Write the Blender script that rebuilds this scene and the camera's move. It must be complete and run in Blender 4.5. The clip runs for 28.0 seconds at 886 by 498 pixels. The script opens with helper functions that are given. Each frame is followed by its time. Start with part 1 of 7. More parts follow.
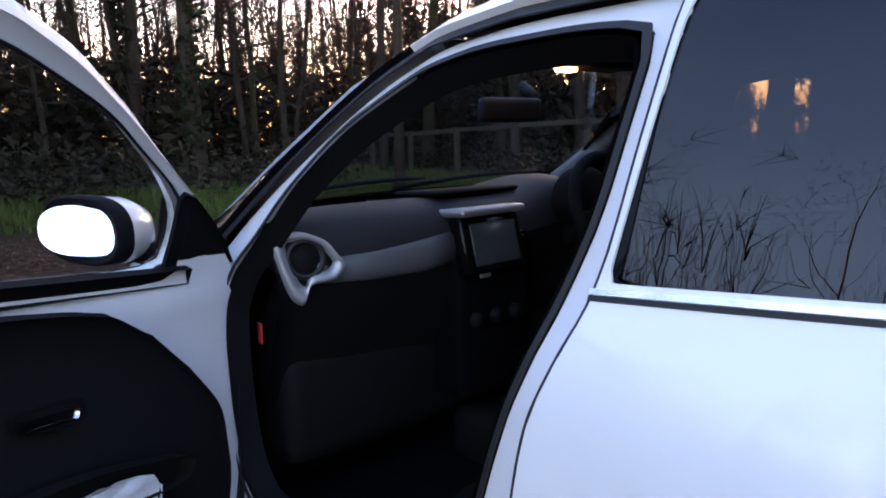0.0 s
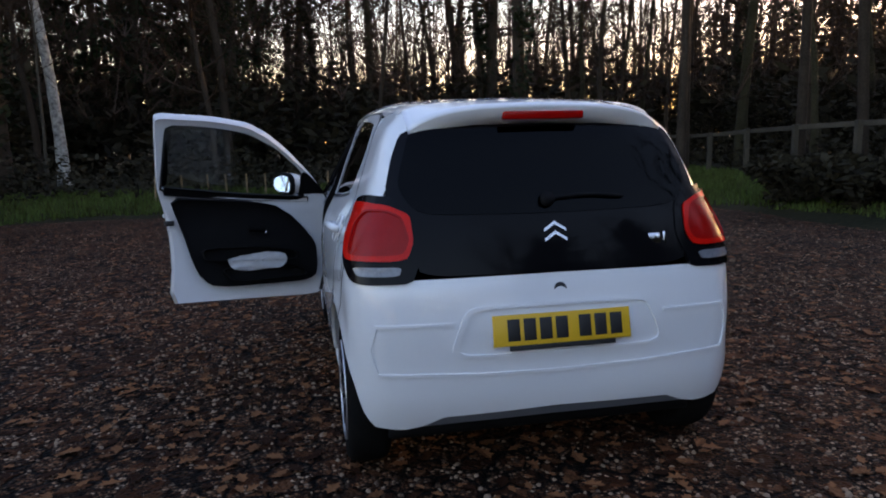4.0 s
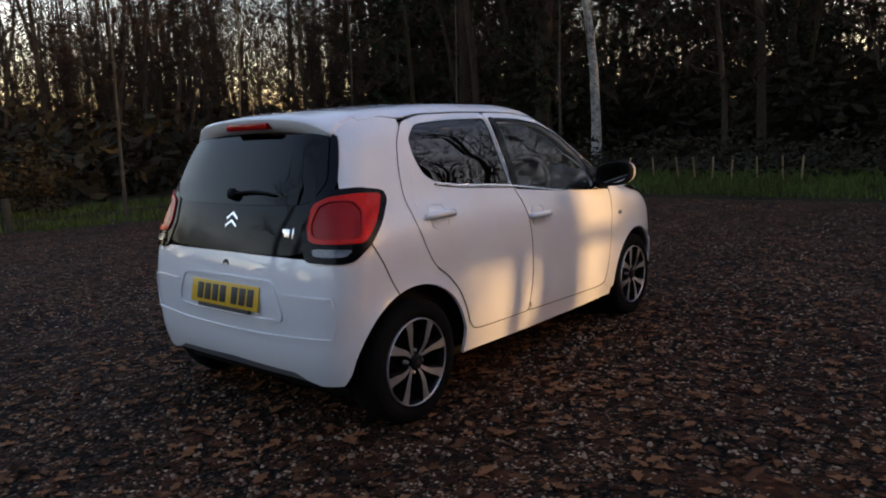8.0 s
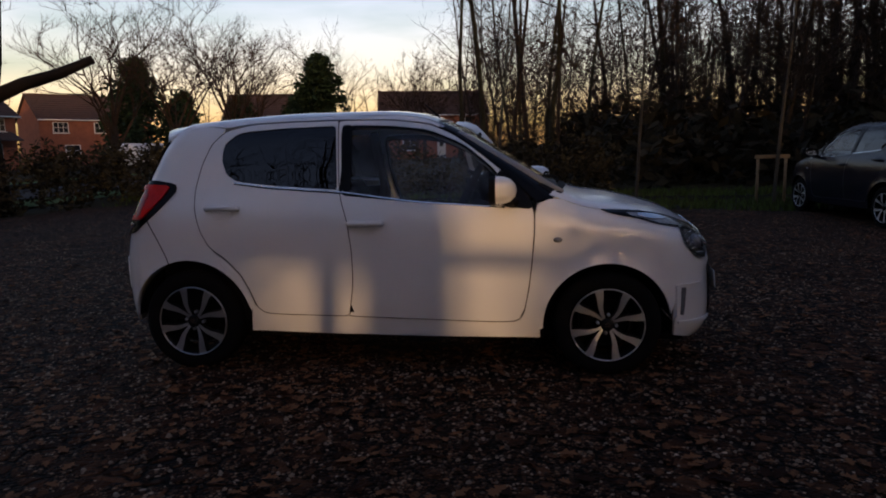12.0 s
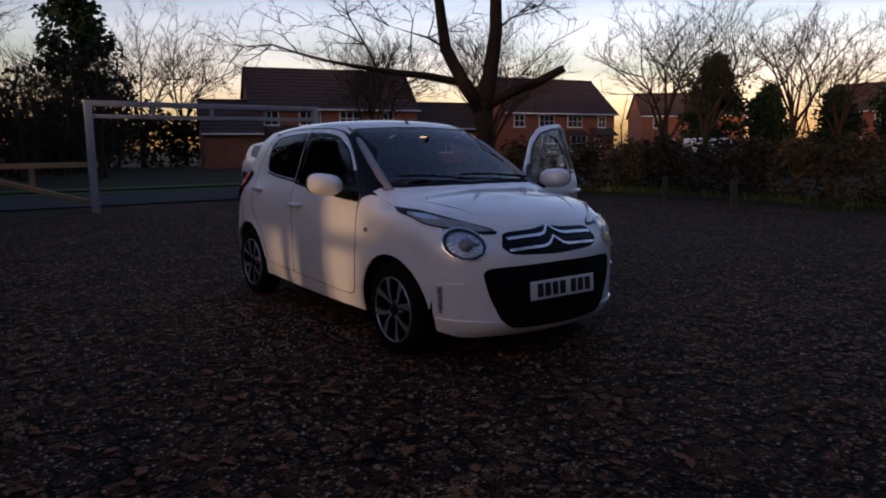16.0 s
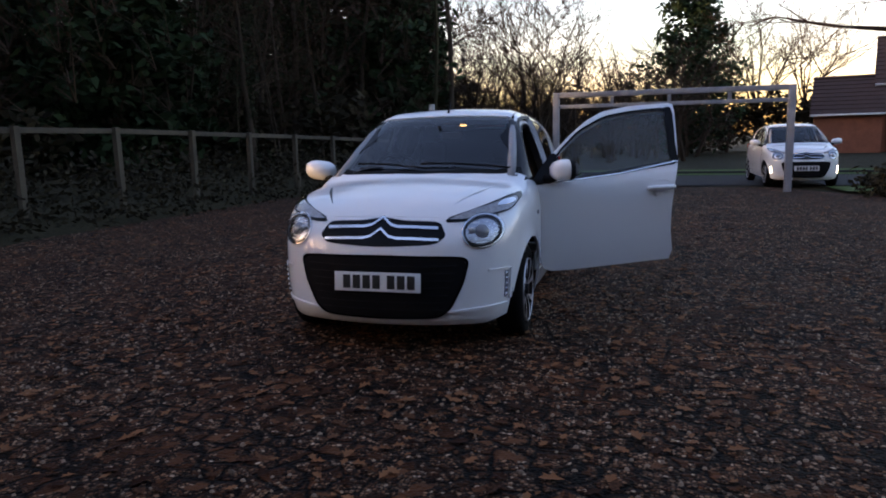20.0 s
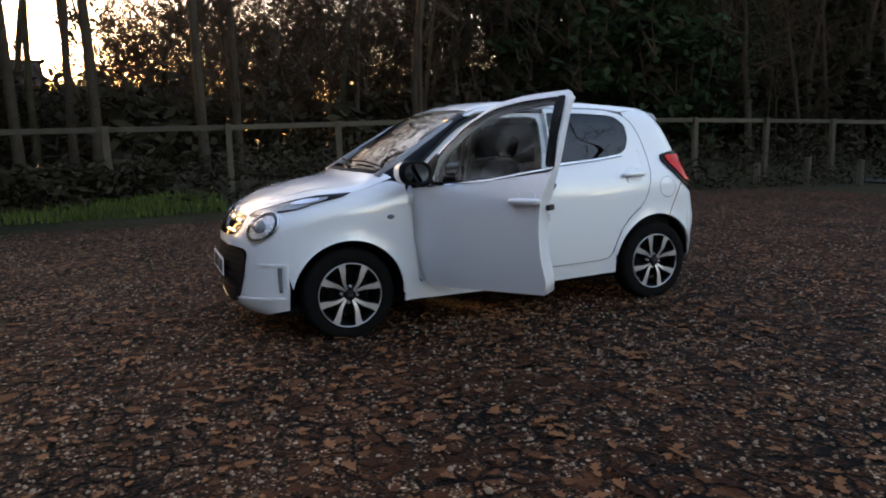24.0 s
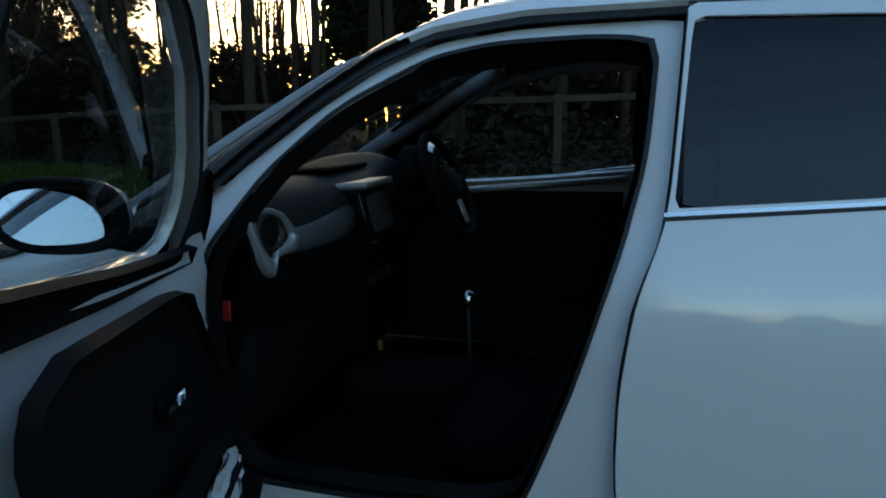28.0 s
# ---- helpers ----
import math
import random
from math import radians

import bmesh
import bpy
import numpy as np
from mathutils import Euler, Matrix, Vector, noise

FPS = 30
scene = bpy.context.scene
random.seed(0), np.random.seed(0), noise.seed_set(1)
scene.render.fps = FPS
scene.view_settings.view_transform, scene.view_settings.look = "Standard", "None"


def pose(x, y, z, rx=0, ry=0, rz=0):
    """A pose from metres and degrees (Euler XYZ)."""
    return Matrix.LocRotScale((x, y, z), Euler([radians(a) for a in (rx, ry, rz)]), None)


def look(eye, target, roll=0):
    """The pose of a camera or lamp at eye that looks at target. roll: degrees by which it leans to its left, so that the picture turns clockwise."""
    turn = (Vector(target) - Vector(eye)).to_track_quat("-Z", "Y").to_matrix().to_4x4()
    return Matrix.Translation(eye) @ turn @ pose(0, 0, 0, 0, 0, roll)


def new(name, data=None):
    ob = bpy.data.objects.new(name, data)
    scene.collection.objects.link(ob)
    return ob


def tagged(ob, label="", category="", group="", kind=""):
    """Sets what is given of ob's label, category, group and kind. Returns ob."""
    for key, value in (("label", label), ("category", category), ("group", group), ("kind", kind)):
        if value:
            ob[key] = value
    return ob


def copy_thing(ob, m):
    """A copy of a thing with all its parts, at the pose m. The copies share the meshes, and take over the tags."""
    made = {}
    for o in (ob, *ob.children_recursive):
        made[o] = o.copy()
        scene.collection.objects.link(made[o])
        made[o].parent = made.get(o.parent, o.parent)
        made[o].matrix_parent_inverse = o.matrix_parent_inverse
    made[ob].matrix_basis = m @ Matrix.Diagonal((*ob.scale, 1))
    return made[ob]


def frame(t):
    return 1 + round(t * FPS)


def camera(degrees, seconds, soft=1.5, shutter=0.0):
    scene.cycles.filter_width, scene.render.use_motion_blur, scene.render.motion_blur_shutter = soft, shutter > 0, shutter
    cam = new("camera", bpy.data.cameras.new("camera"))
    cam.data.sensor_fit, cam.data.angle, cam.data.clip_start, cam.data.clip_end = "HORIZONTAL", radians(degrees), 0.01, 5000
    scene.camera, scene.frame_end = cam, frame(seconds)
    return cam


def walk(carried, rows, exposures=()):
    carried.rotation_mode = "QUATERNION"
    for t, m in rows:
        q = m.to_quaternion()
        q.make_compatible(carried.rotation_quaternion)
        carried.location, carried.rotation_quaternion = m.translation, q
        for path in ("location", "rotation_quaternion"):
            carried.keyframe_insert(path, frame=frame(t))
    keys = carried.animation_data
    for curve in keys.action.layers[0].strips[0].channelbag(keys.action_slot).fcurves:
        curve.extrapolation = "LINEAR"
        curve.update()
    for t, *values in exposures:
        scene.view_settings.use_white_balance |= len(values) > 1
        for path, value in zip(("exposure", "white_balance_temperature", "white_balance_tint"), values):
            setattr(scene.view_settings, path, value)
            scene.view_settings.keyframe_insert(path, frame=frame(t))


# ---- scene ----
cam = camera(64.6, 28.0, 1.9)
PATH = [
    (0, (-1.399, -0.776, 1.204), (-0.078, 0.689, 0.890), -1.1),
    (0.5, (-1.482, -1.124, 1.241), (-0.344, 0.488, 0.930), -1.3),
    (1, (-1.565, -1.537, 1.249), (-0.53, 0.147, 0.946), -1.7),
    (1.5, (-1.602, -1.968, 1.227), (-0.654, -0.232, 0.936), -1.3),
    (2, (-1.605, -2.391, 1.266), (-0.808, -0.58, 0.973), -0.9),
    (2.5, (-1.486, -2.809, 1.268), (-0.839, -0.939, 0.976), -1.0),
    (3, (-1.357, -3.239, 1.286), (-0.818, -1.336, 0.992), -1.2),
    (3.5, (-1.212, -3.618, 1.293), (-0.73, -1.7, 0.993), -1.3),
    (4, (-0.908, -3.938, 1.277), (-0.509, -2.002, 0.975), -1.3),
    (4.5, (-0.53, -4.122, 1.292), (-0.266, -2.164, 0.984), -1.3),
    (6.5, (1.476, -4.106, 1.312), (0.699, -2.295, 0.972), -2.3),
    (7, (1.892, -3.956, 1.304), (0.997, -2.199, 0.968), -2.1),
    (7.5, (2.334, -3.749, 1.292), (1.276, -2.083, 0.964), -1.9),
    (8, (2.791, -3.453, 1.278), (1.546, -1.918, 0.969), -2.2),
    (8.5, (3.228, -3.085, 1.26), (1.796, -1.723, 0.954), -2.3),
    (9, (3.587, -2.633, 1.264), (1.995, -1.463, 0.958), -2.2),
    (9.5, (3.928, -2.136, 1.242), (2.18, -1.207, 0.952), -2.1),
    (10, (4.169, -1.6, 1.262), (2.323, -0.892, 0.964), -2.2),
    (10.5, (4.366, -1.038, 1.233), (2.448, -0.549, 0.947), -1.8),
    (11, (4.456, -0.472, 1.24), (2.492, -0.224, 0.955), -1.5),
    (11.5, (4.516, 0.111, 1.255), (2.537, 0.119, 0.966), -1.3),
    (12, (4.515, 0.694, 1.257), (2.548, 0.48, 0.968), -1.0),
    (12.5, (4.488, 1.306, 1.257), (2.561, 0.859, 0.967), -1.0),
    (13, (4.419, 1.875, 1.29), (2.556, 1.213, 0.99), -0.8),
    (13.5, (4.367, 2.46, 1.293), (2.58, 1.612, 0.995), -0.8),
    (15.5, (3.396, 4.409, 1.282), (2.064, 2.946, 0.988), -0.8),
    (16, (2.955, 4.745, 1.261), (1.798, 3.139, 0.976), -0.4),
    (16.5, (2.504, 5.084, 1.264), (1.562, 3.344, 0.973), -0.7),
    (17, (1.985, 5.318, 1.287), (1.28, 3.471, 0.988), -1.0),
    (17.5, (1.458, 5.539, 1.295), (0.934, 3.632, 0.993), -0.9),
    (18, (0.903, 5.678, 1.299), (0.571, 3.73, 0.992), -1.4),
    (18.5, (0.352, 5.735, 1.315), (0.239, 3.761, 1.009), -1.2),
    (19, (-0.233, 5.741, 1.279), (-0.102, 3.768, 0.976), -1.5),
    (19.5, (-0.836, 5.672, 1.254), (-0.501, 3.724, 0.95), -1.5),
    (20, (-1.413, 5.529, 1.233), (-0.885, 3.624, 0.928), -1.2),
    (20.5, (-1.987, 5.327, 1.243), (-1.244, 3.497, 0.929), -1.3),
    (22.5, (-3.925, 3.925, 1.239), (-2.456, 2.607, 0.918), -1.2),
    (23, (-4.254, 3.403, 1.204), (-2.659, 2.24, 0.881), -1.3),
    (23.5, (-4.568, 2.885, 1.201), (-2.867, 1.879, 0.894), -1.3),
    (24, (-4.843, 2.31, 1.24), (-3.03, 1.527, 0.921), -1.3),
    (24.5, (-4.999, 1.747, 1.243), (-3.121, 1.139, 0.921), -1.5),
    (25, (-5.014, 1.117, 1.248), (-3.088, 0.688, 0.919), -1.5),
    (25.5, (-4.788, 0.549, 1.235), (-2.828, 0.339, 0.897), -1.3),
    (26, (-4.345, 0.115, 1.218), (-2.376, 0.132, 0.866), -1.0),
    (26.5, (-3.802, -0.09, 1.217), (-1.841, 0.082, 0.862), -1.0),
    (27, (-3.2, -0.243, 1.209), (-1.257, 0.064, 0.846), -0.9),
    (27.5, (-2.59, -0.31, 1.223), (-0.681, 0.155, 0.85), -1.4),
    (28, (-2.044, -0.225, 1.194), (-0.144, 0.286, 0.832), -0.7),
]
walk(cam, [(t, look(eye, target, roll)) for t, eye, target, roll in PATH], exposures=[(0, 3.9, 6450, 37), (1, 2.8, 6350, 37), (2, 2.3, 6250, 36), (3, 2.5, 6250, 36), (4, 2.95, 6600, 31), (7, 2.75, 6900, 31), (8, 2.6, 6900, 30), (10, 2.35, 6500, 28), (12, 1.05, 6300, 35), (15.5, 1.15, 6050, 41), (18, 1.8, 6050, 38), (20, 2.75, 6450, 33), (20.5, 2.85, 6700, 32), (22.5, 3.2, 7400, 27), (25, 3.3, 7400, 25), (26, 2.75, 6800, 22), (27, 2.5, 6150, 20), (28, 2.25, 5800, 5)])

# ---- world, sun ----
SUN_WAY = Vector((0.918, 0.384, 0.097)).normalized()
world = bpy.data.worlds.new("dusk_sky")
scene.world = world
world.use_nodes = True
wn = world.node_tree.nodes
sky = wn.new("ShaderNodeTexSky")
sky.sky_type, sky.sun_disc = "NISHITA", False
sky.sun_elevation, sky.sun_rotation = radians(5.6), radians(67.3)
sky.air_density, sky.dust_density, sky.ozone_density = 1.15, 1.5, 1.6
wn["Background"].inputs["Strength"].default_value = 0.12
wl = world.node_tree.links
# thin clouds low in the sky, a little brighter and warmer than the air between them
air, cloud, level, height, band = wn.new("ShaderNodeTexCoord"), wn.new("ShaderNodeTexNoise"), wn.new("ShaderNodeMapping"), wn.new("ShaderNodeSeparateXYZ"), wn.new("ShaderNodeMapRange")
level.inputs["Scale"].default_value = (3.0, 3.0, 15.0)
cloud.inputs["Scale"].default_value, cloud.inputs["Detail"].default_value = 1.6, 6
wl.new(air.outputs["Generated"], level.inputs["Vector"])
wl.new(level.outputs[0], cloud.inputs["Vector"])
wl.new(air.outputs["Generated"], height.inputs[0])
band.inputs["From Min"].default_value, band.inputs["From Max"].default_value = 0.34, 0.05
wl.new(height.outputs["Z"], band.inputs["Value"])
puff, amount, tint, veil = wn.new("ShaderNodeMapRange"), wn.new("ShaderNodeMath"), wn.new("ShaderNodeMix"), wn.new("ShaderNodeMix")
puff.inputs["From Min"].default_value, puff.inputs["From Max"].default_value = 0.34, 0.62
wl.new(cloud.outputs["Fac"], puff.inputs["Value"])
amount.operation = "MULTIPLY"
wl.new(puff.outputs[0], amount.inputs[0])
wl.new(band.outputs[0], amount.inputs[1])
for k in (tint, veil):
    k.data_type, k.blend_type = "RGBA", "MULTIPLY"
tint.inputs["Factor"].default_value = 1.0
# a deeper blue overhead
over, hue = wn.new("ShaderNodeMapRange"), wn.new("ShaderNodeMix")
over.inputs["From Min"].default_value, over.inputs["From Max"].default_value = 0.22, 0.75
wl.new(height.outputs["Z"], over.inputs["Value"])
hue.data_type, hue.inputs["A"].default_value, hue.inputs["B"].default_value = "RGBA", (1.03, 1.0, 0.955, 1), (0.84, 0.87, 0.96, 1)
wl.new(over.outputs[0], hue.inputs["Factor"])
wl.new(hue.outputs["Result"], tint.inputs["B"])
veil.inputs["B"].default_value = (1.66, 1.43, 1.50, 1)
wl.new(sky.outputs[0], tint.inputs["A"])
wl.new(tint.outputs["Result"], veil.inputs["A"])
wl.new(amount.outputs[0], veil.inputs["Factor"])
wl.new(veil.outputs["Result"], wn["Background"].inputs["Color"])
sun = new("sun", bpy.data.lights.new("sun", "SUN"))
sun.data.energy, sun.data.angle, sun.data.color = 1.05, radians(0.8), (1.0, 0.68, 0.28)
sun.matrix_basis = look(SUN_WAY * 60, (0, 0, 0))


# ---- materials ----
def material(name, base, rough=0.6, metal=0.0, dark=None, scale=6.0, fine=80.0, bump=0.0, coat=0.0, spread=0.35, spec=0.5, island=0.0, per_object=0.0):
    """A surface with stains at one scale and grain at another, in metres."""
    m = bpy.data.materials.new(name)
    m.use_nodes = True
    n, l = m.node_tree.nodes, m.node_tree.links
    b = n["Principled BSDF"]
    b.inputs["Roughness"].default_value, b.inputs["Metallic"].default_value = rough, metal
    b.inputs["Coat Weight"].default_value, b.inputs["Coat Roughness"].default_value = coat, 0.04
    b.inputs["Specular IOR Level"].default_value = spec
    base, dark = (*base, 1), (*(dark or tuple(c * (1 - spread) for c in base)), 1)
    where = n.new("ShaderNodeNewGeometry") if not per_object else n.new("ShaderNodeTexCoord")
    place = where.outputs["Position"] if not per_object else where.outputs["Object"]
    big, small = n.new("ShaderNodeTexNoise"), n.new("ShaderNodeTexNoise")
    big.inputs["Scale"].default_value, small.inputs["Scale"].default_value = scale, fine
    big.inputs["Detail"].default_value, small.inputs["Detail"].default_value = 4, 3
    for k in (big, small):
        l.new(place, k.inputs["Vector"])
    add = n.new("ShaderNodeMath")
    add.operation = "ADD"
    l.new(big.outputs["Fac"], add.inputs[0])
    l.new(small.outputs["Fac"], add.inputs[1])
    ramp = n.new("ShaderNodeValToRGB")
    half = n.new("ShaderNodeMath")
    half.operation, half.inputs[1].default_value = "MULTIPLY", 0.5
    l.new(add.outputs[0], half.inputs[0])
    fac = half.outputs[0]
    if island:
        geo, mix = n.new("ShaderNodeNewGeometry"), n.new("ShaderNodeMath")
        mix.operation, mix.inputs[1].default_value = "MULTIPLY_ADD", island
        l.new(geo.outputs["Random Per Island"], mix.inputs[0])
        l.new(fac, mix.inputs[2])
        off = n.new("ShaderNodeMath")
        off.operation, off.inputs[1].default_value = "SUBTRACT", island / 2
        l.new(mix.outputs[0], off.inputs[0])
        fac = off.outputs[0]
    if per_object:
        info, mix = n.new("ShaderNodeObjectInfo"), n.new("ShaderNodeMath")
        mix.operation, mix.inputs[1].default_value = "MULTIPLY_ADD", per_object
        l.new(info.outputs["Random"], mix.inputs[0])
        l.new(fac, mix.inputs[2])
        off = n.new("ShaderNodeMath")
        off.operation, off.inputs[1].default_value = "SUBTRACT", per_object / 2
        l.new(mix.outputs[0], off.inputs[0])
        fac = off.outputs[0]
    ramp.color_ramp.elements[0].position, ramp.color_ramp.elements[1].position = 0.3, 0.7
    ramp.color_ramp.elements[0].color, ramp.color_ramp.elements[1].color = dark, base
    l.new(fac, ramp.inputs[0])
    l.new(ramp.outputs[0], b.inputs["Base Color"])
    if bump:
        bp = n.new("ShaderNodeBump")
        bp.inputs["Strength"].default_value, bp.inputs["Distance"].default_value = min(1, bump * 20), bump
        l.new(small.outputs["Fac"], bp.inputs["Height"])
        l.new(bp.outputs[0], b.inputs["Normal"])
    return m


def glass(name, tint, rough=0.0, shine_least=0.055):
    """A thin pane: part mirror, part tinted view through."""
    m = bpy.data.materials.new(name)
    m.use_nodes = True
    n, l = m.node_tree.nodes, m.node_tree.links
    n.remove(n["Principled BSDF"])
    see, shine, mix, face = n.new("ShaderNodeBsdfTransparent"), n.new("ShaderNodeBsdfGlossy"), n.new("ShaderNodeMixShader"), n.new("ShaderNodeLayerWeight")
    see.inputs["Color"].default_value = (*tint, 1)
    shine.inputs["Roughness"].default_value = rough
    steep, gain = n.new("ShaderNodeMath"), n.new("ShaderNodeMath")
    steep.operation, steep.inputs[1].default_value = "POWER", 4.2
    gain.operation, gain.inputs[1].default_value, gain.inputs[2].default_value = "MULTIPLY_ADD", 0.90, shine_least
    face.inputs["Blend"].default_value = 0.5
    l.new(face.outputs["Facing"], steep.inputs[0])
    l.new(steep.outputs[0], gain.inputs[0])
    l.new(gain.outputs[0], mix.inputs[0])
    l.new(see.outputs[0], mix.inputs[1])
    l.new(shine.outputs[0], mix.inputs[2])
    l.new(mix.outputs[0], n["Material Output"].inputs["Surface"])
    return m


def glow(name, colour, power):
    m = bpy.data.materials.new(name)
    m.use_nodes = True
    b = m.node_tree.nodes["Principled BSDF"]
    b.inputs["Base Color"].default_value = (*colour, 1)
    b.inputs["Emission Color"].default_value, b.inputs["Emission Strength"].default_value = (*colour, 1), power
    return m


WHITE = material("white_paint", (0.78, 0.79, 0.80), 0.45, coat=1.0, spread=0.03, scale=2, fine=900)
WHITE.node_tree.nodes["Principled BSDF"].inputs["Coat IOR"].default_value = 1.7
JAMB = material("white_primer", (0.70, 0.71, 0.73), 0.42, spread=0.08, scale=9, fine=300)
NAVY = material("dark_blue_paint", (0.005, 0.007, 0.017), 0.25, coat=0.15, spec=0.3, spread=0.2, scale=2, fine=700)
BLACK = material("gloss_black", (0.005, 0.005, 0.006), 0.06, coat=0.0, spec=0.12, spread=0.2, scale=3, fine=500)
PLASTIC = material("black_plastic", (0.007, 0.007, 0.008), 0.75, spec=0.12, spread=0.3, scale=12, fine=700, bump=0.0006)
DASH = material("grey_dash_plastic", (0.024, 0.025, 0.029), 0.6, spec=0.25, spread=0.15, scale=12, fine=900, bump=0.0005)
FABRIC = material("dark_seat_fabric", (0.005, 0.005, 0.0065), 0.95, spec=0.05, spread=0.4, scale=15, fine=500, bump=0.001)
PILLAR_GREY = material("pale_pillar_trim", (0.30, 0.31, 0.33), 0.7, spread=0.1, scale=10, fine=300)
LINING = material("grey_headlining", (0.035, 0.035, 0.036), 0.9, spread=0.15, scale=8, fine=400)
RUBBER = material("tyre_rubber", (0.006, 0.006, 0.0065), 0.9, spec=0.06, dark=(0.010, 0.009, 0.008), scale=9, fine=120, bump=0.0008)
SEAL = material("rubber_seal", (0.010, 0.010, 0.011), 0.6, spread=0.2)
ALLOY = material("machined_alloy", (0.66, 0.66, 0.68), 0.38, metal=0.9, spread=0.12, scale=20, fine=500)
ALLOY_DARK = material("dark_alloy", (0.008, 0.008, 0.009), 0.5, spec=0.15, spread=0.3, scale=20, fine=300)
CHROME = material("chrome", (0.75, 0.76, 0.78), 0.10, metal=1.0, spread=0.05)
FASCIA = material("grey_fascia", (0.10, 0.104, 0.115), 0.5, spread=0.1, scale=10, fine=600)
SILVER = material("satin_silver", (0.42, 0.43, 0.45), 0.35, metal=0.6, spread=0.1)
MIRROR = material("mirror_glass", (0.9, 0.92, 0.95), 0.01, metal=1.0, spread=0.01)
RED = material("red_lens", (0.72, 0.010, 0.004), 0.12, coat=0.05, spec=0.2, spread=0.25, scale=25, fine=200)
RED_DEEP = material("deep_red_lens", (0.38, 0.005, 0.003), 0.14, coat=0.05, spec=0.2, spread=0.2, scale=25, fine=200)
CLEAR_LENS = material("clear_lens", (0.20, 0.21, 0.235), 0.12, coat=0.6, spread=0.4, scale=60, fine=150)
LENS_DARK = material("smoked_lens", (0.34, 0.35, 0.37), 0.1, coat=1.0, spread=0.6, scale=50, fine=140)
LAMP_BOWL = material("lamp_reflector", (0.66, 0.67, 0.70), 0.16, metal=0.85, spread=0.45, scale=45, fine=120)
YELLOW = material("yellow_plate", (0.72, 0.42, 0.015), 0.4, spread=0.1, scale=14, fine=200)
PLATE_WHITE = material("white_plate", (0.72, 0.73, 0.72), 0.4, spread=0.06, scale=14, fine=200)
INK = material("black_ink", (0.012, 0.012, 0.012), 0.5, spread=0.2)
PAPER = material("white_paper", (0.70, 0.72, 0.76), 0.8, spread=0.25, scale=40, fine=200)
RED_TAG = material("red_label", (0.55, 0.03, 0.04), 0.5, spread=0.2)
GLASS = glass("clear_window", (0.80, 0.84, 0.83))
PRIVACY = glass("privacy_window", (0.016, 0.017, 0.022))
TAIL_GLASS = glass("tailgate_window", (0.03, 0.032, 0.045), 0.0, 0.012)
SCREEN = glass("windscreen", (0.52, 0.56, 0.57))
LAMP_GLASS = glass("lamp_cover", (0.93, 0.94, 0.95))
ROOF_LAMP = glow("warm_lamp", (1.0, 0.55, 0.16), 1.0)
DRL = glow("lit_running_lamp", (1.0, 0.86, 0.55), 3.0)
SUN_FACE = glow("low_sun", (1.0, 0.72, 0.30), 60.0)

GROUND = material("leaf_litter", (0.038, 0.030, 0.014), 0.95, dark=(0.010, 0.012, 0.005), scale=0.8, fine=18, bump=0.03, spec=0.12)
GRASS = material("rough_grass", (0.085, 0.130, 0.028), 0.9, dark=(0.040, 0.040, 0.012), scale=1.5, fine=30, island=0.3, spec=0.12)
BRAMBLE = material("bramble_leaf", (0.038, 0.032, 0.018), 0.9, dark=(0.011, 0.009, 0.005), scale=1.2, fine=20, island=0.4, spec=0.12)
HEDGE = material("weedy_hedge", (0.064, 0.052, 0.026), 0.9, dark=(0.018, 0.014, 0.007), scale=1.0, fine=20, island=0.5, spec=0.12)
BARK = material("bark", (0.056, 0.042, 0.030), 0.95, dark=(0.020, 0.015, 0.011), scale=2.5, fine=30, bump=0.02, spec=0.12)
BARK_GREEN = material("mossy_bark", (0.056, 0.050, 0.028), 0.95, dark=(0.018, 0.016, 0.009), scale=2, fine=30, bump=0.02, spec=0.12)
# bark darkened to put the forked trunk's shade and silhouette into its colour
BARK_SHADED = material("shaded_bark", (0.024, 0.019, 0.015), 0.95, dark=(0.010, 0.008, 0.006), scale=2.5, fine=30, bump=0.02, spec=0.12)
TWIG = material("twigs", (0.058, 0.038, 0.025), 0.95, dark=(0.022, 0.014, 0.009), scale=3, fine=30, spec=0.12)
BIRCH = material("birch_bark", (0.55, 0.53, 0.48), 0.8, dark=(0.03, 0.028, 0.025), scale=5, fine=14, bump=0.01)
PINE = material("conifer_needles", (0.022, 0.040, 0.016), 0.85, dark=(0.010, 0.018, 0.008), scale=1, fine=20, island=0.4, spec=0.12)
IVY = material("ivy_leaf", (0.022, 0.028, 0.012), 0.8, dark=(0.010, 0.014, 0.006), scale=1, fine=15, island=0.4, spec=0.12)
WOOD = material("weathered_rail", (0.080, 0.064, 0.040), 0.9, dark=(0.030, 0.025, 0.016), scale=4, fine=60, bump=0.004, per_object=0.2)
STAKE = material("stake_wood", (0.30, 0.20, 0.10), 0.85, dark=(0.16, 0.10, 0.05), scale=5, fine=60)
STEEL = material("grey_painted_steel", (0.30, 0.32, 0.37), 0.5, dark=(0.16, 0.17, 0.19), scale=4, fine=60, metal=0.1)
POST = material("pale_post", (0.45, 0.46, 0.47), 0.6, dark=(0.25, 0.25, 0.25), scale=3, fine=40)
BRICK = material("orange_brick", (0.25, 0.088, 0.046), 0.9, dark=(0.145, 0.047, 0.026), scale=2, fine=14, bump=0.004)
TILE = material("roof_tile", (0.046, 0.022, 0.018), 0.9, dark=(0.024, 0.013, 0.011), scale=2, fine=10, bump=0.01)
FRAME = material("white_window_frame", (0.62, 0.62, 0.60), 0.5, spread=0.1)
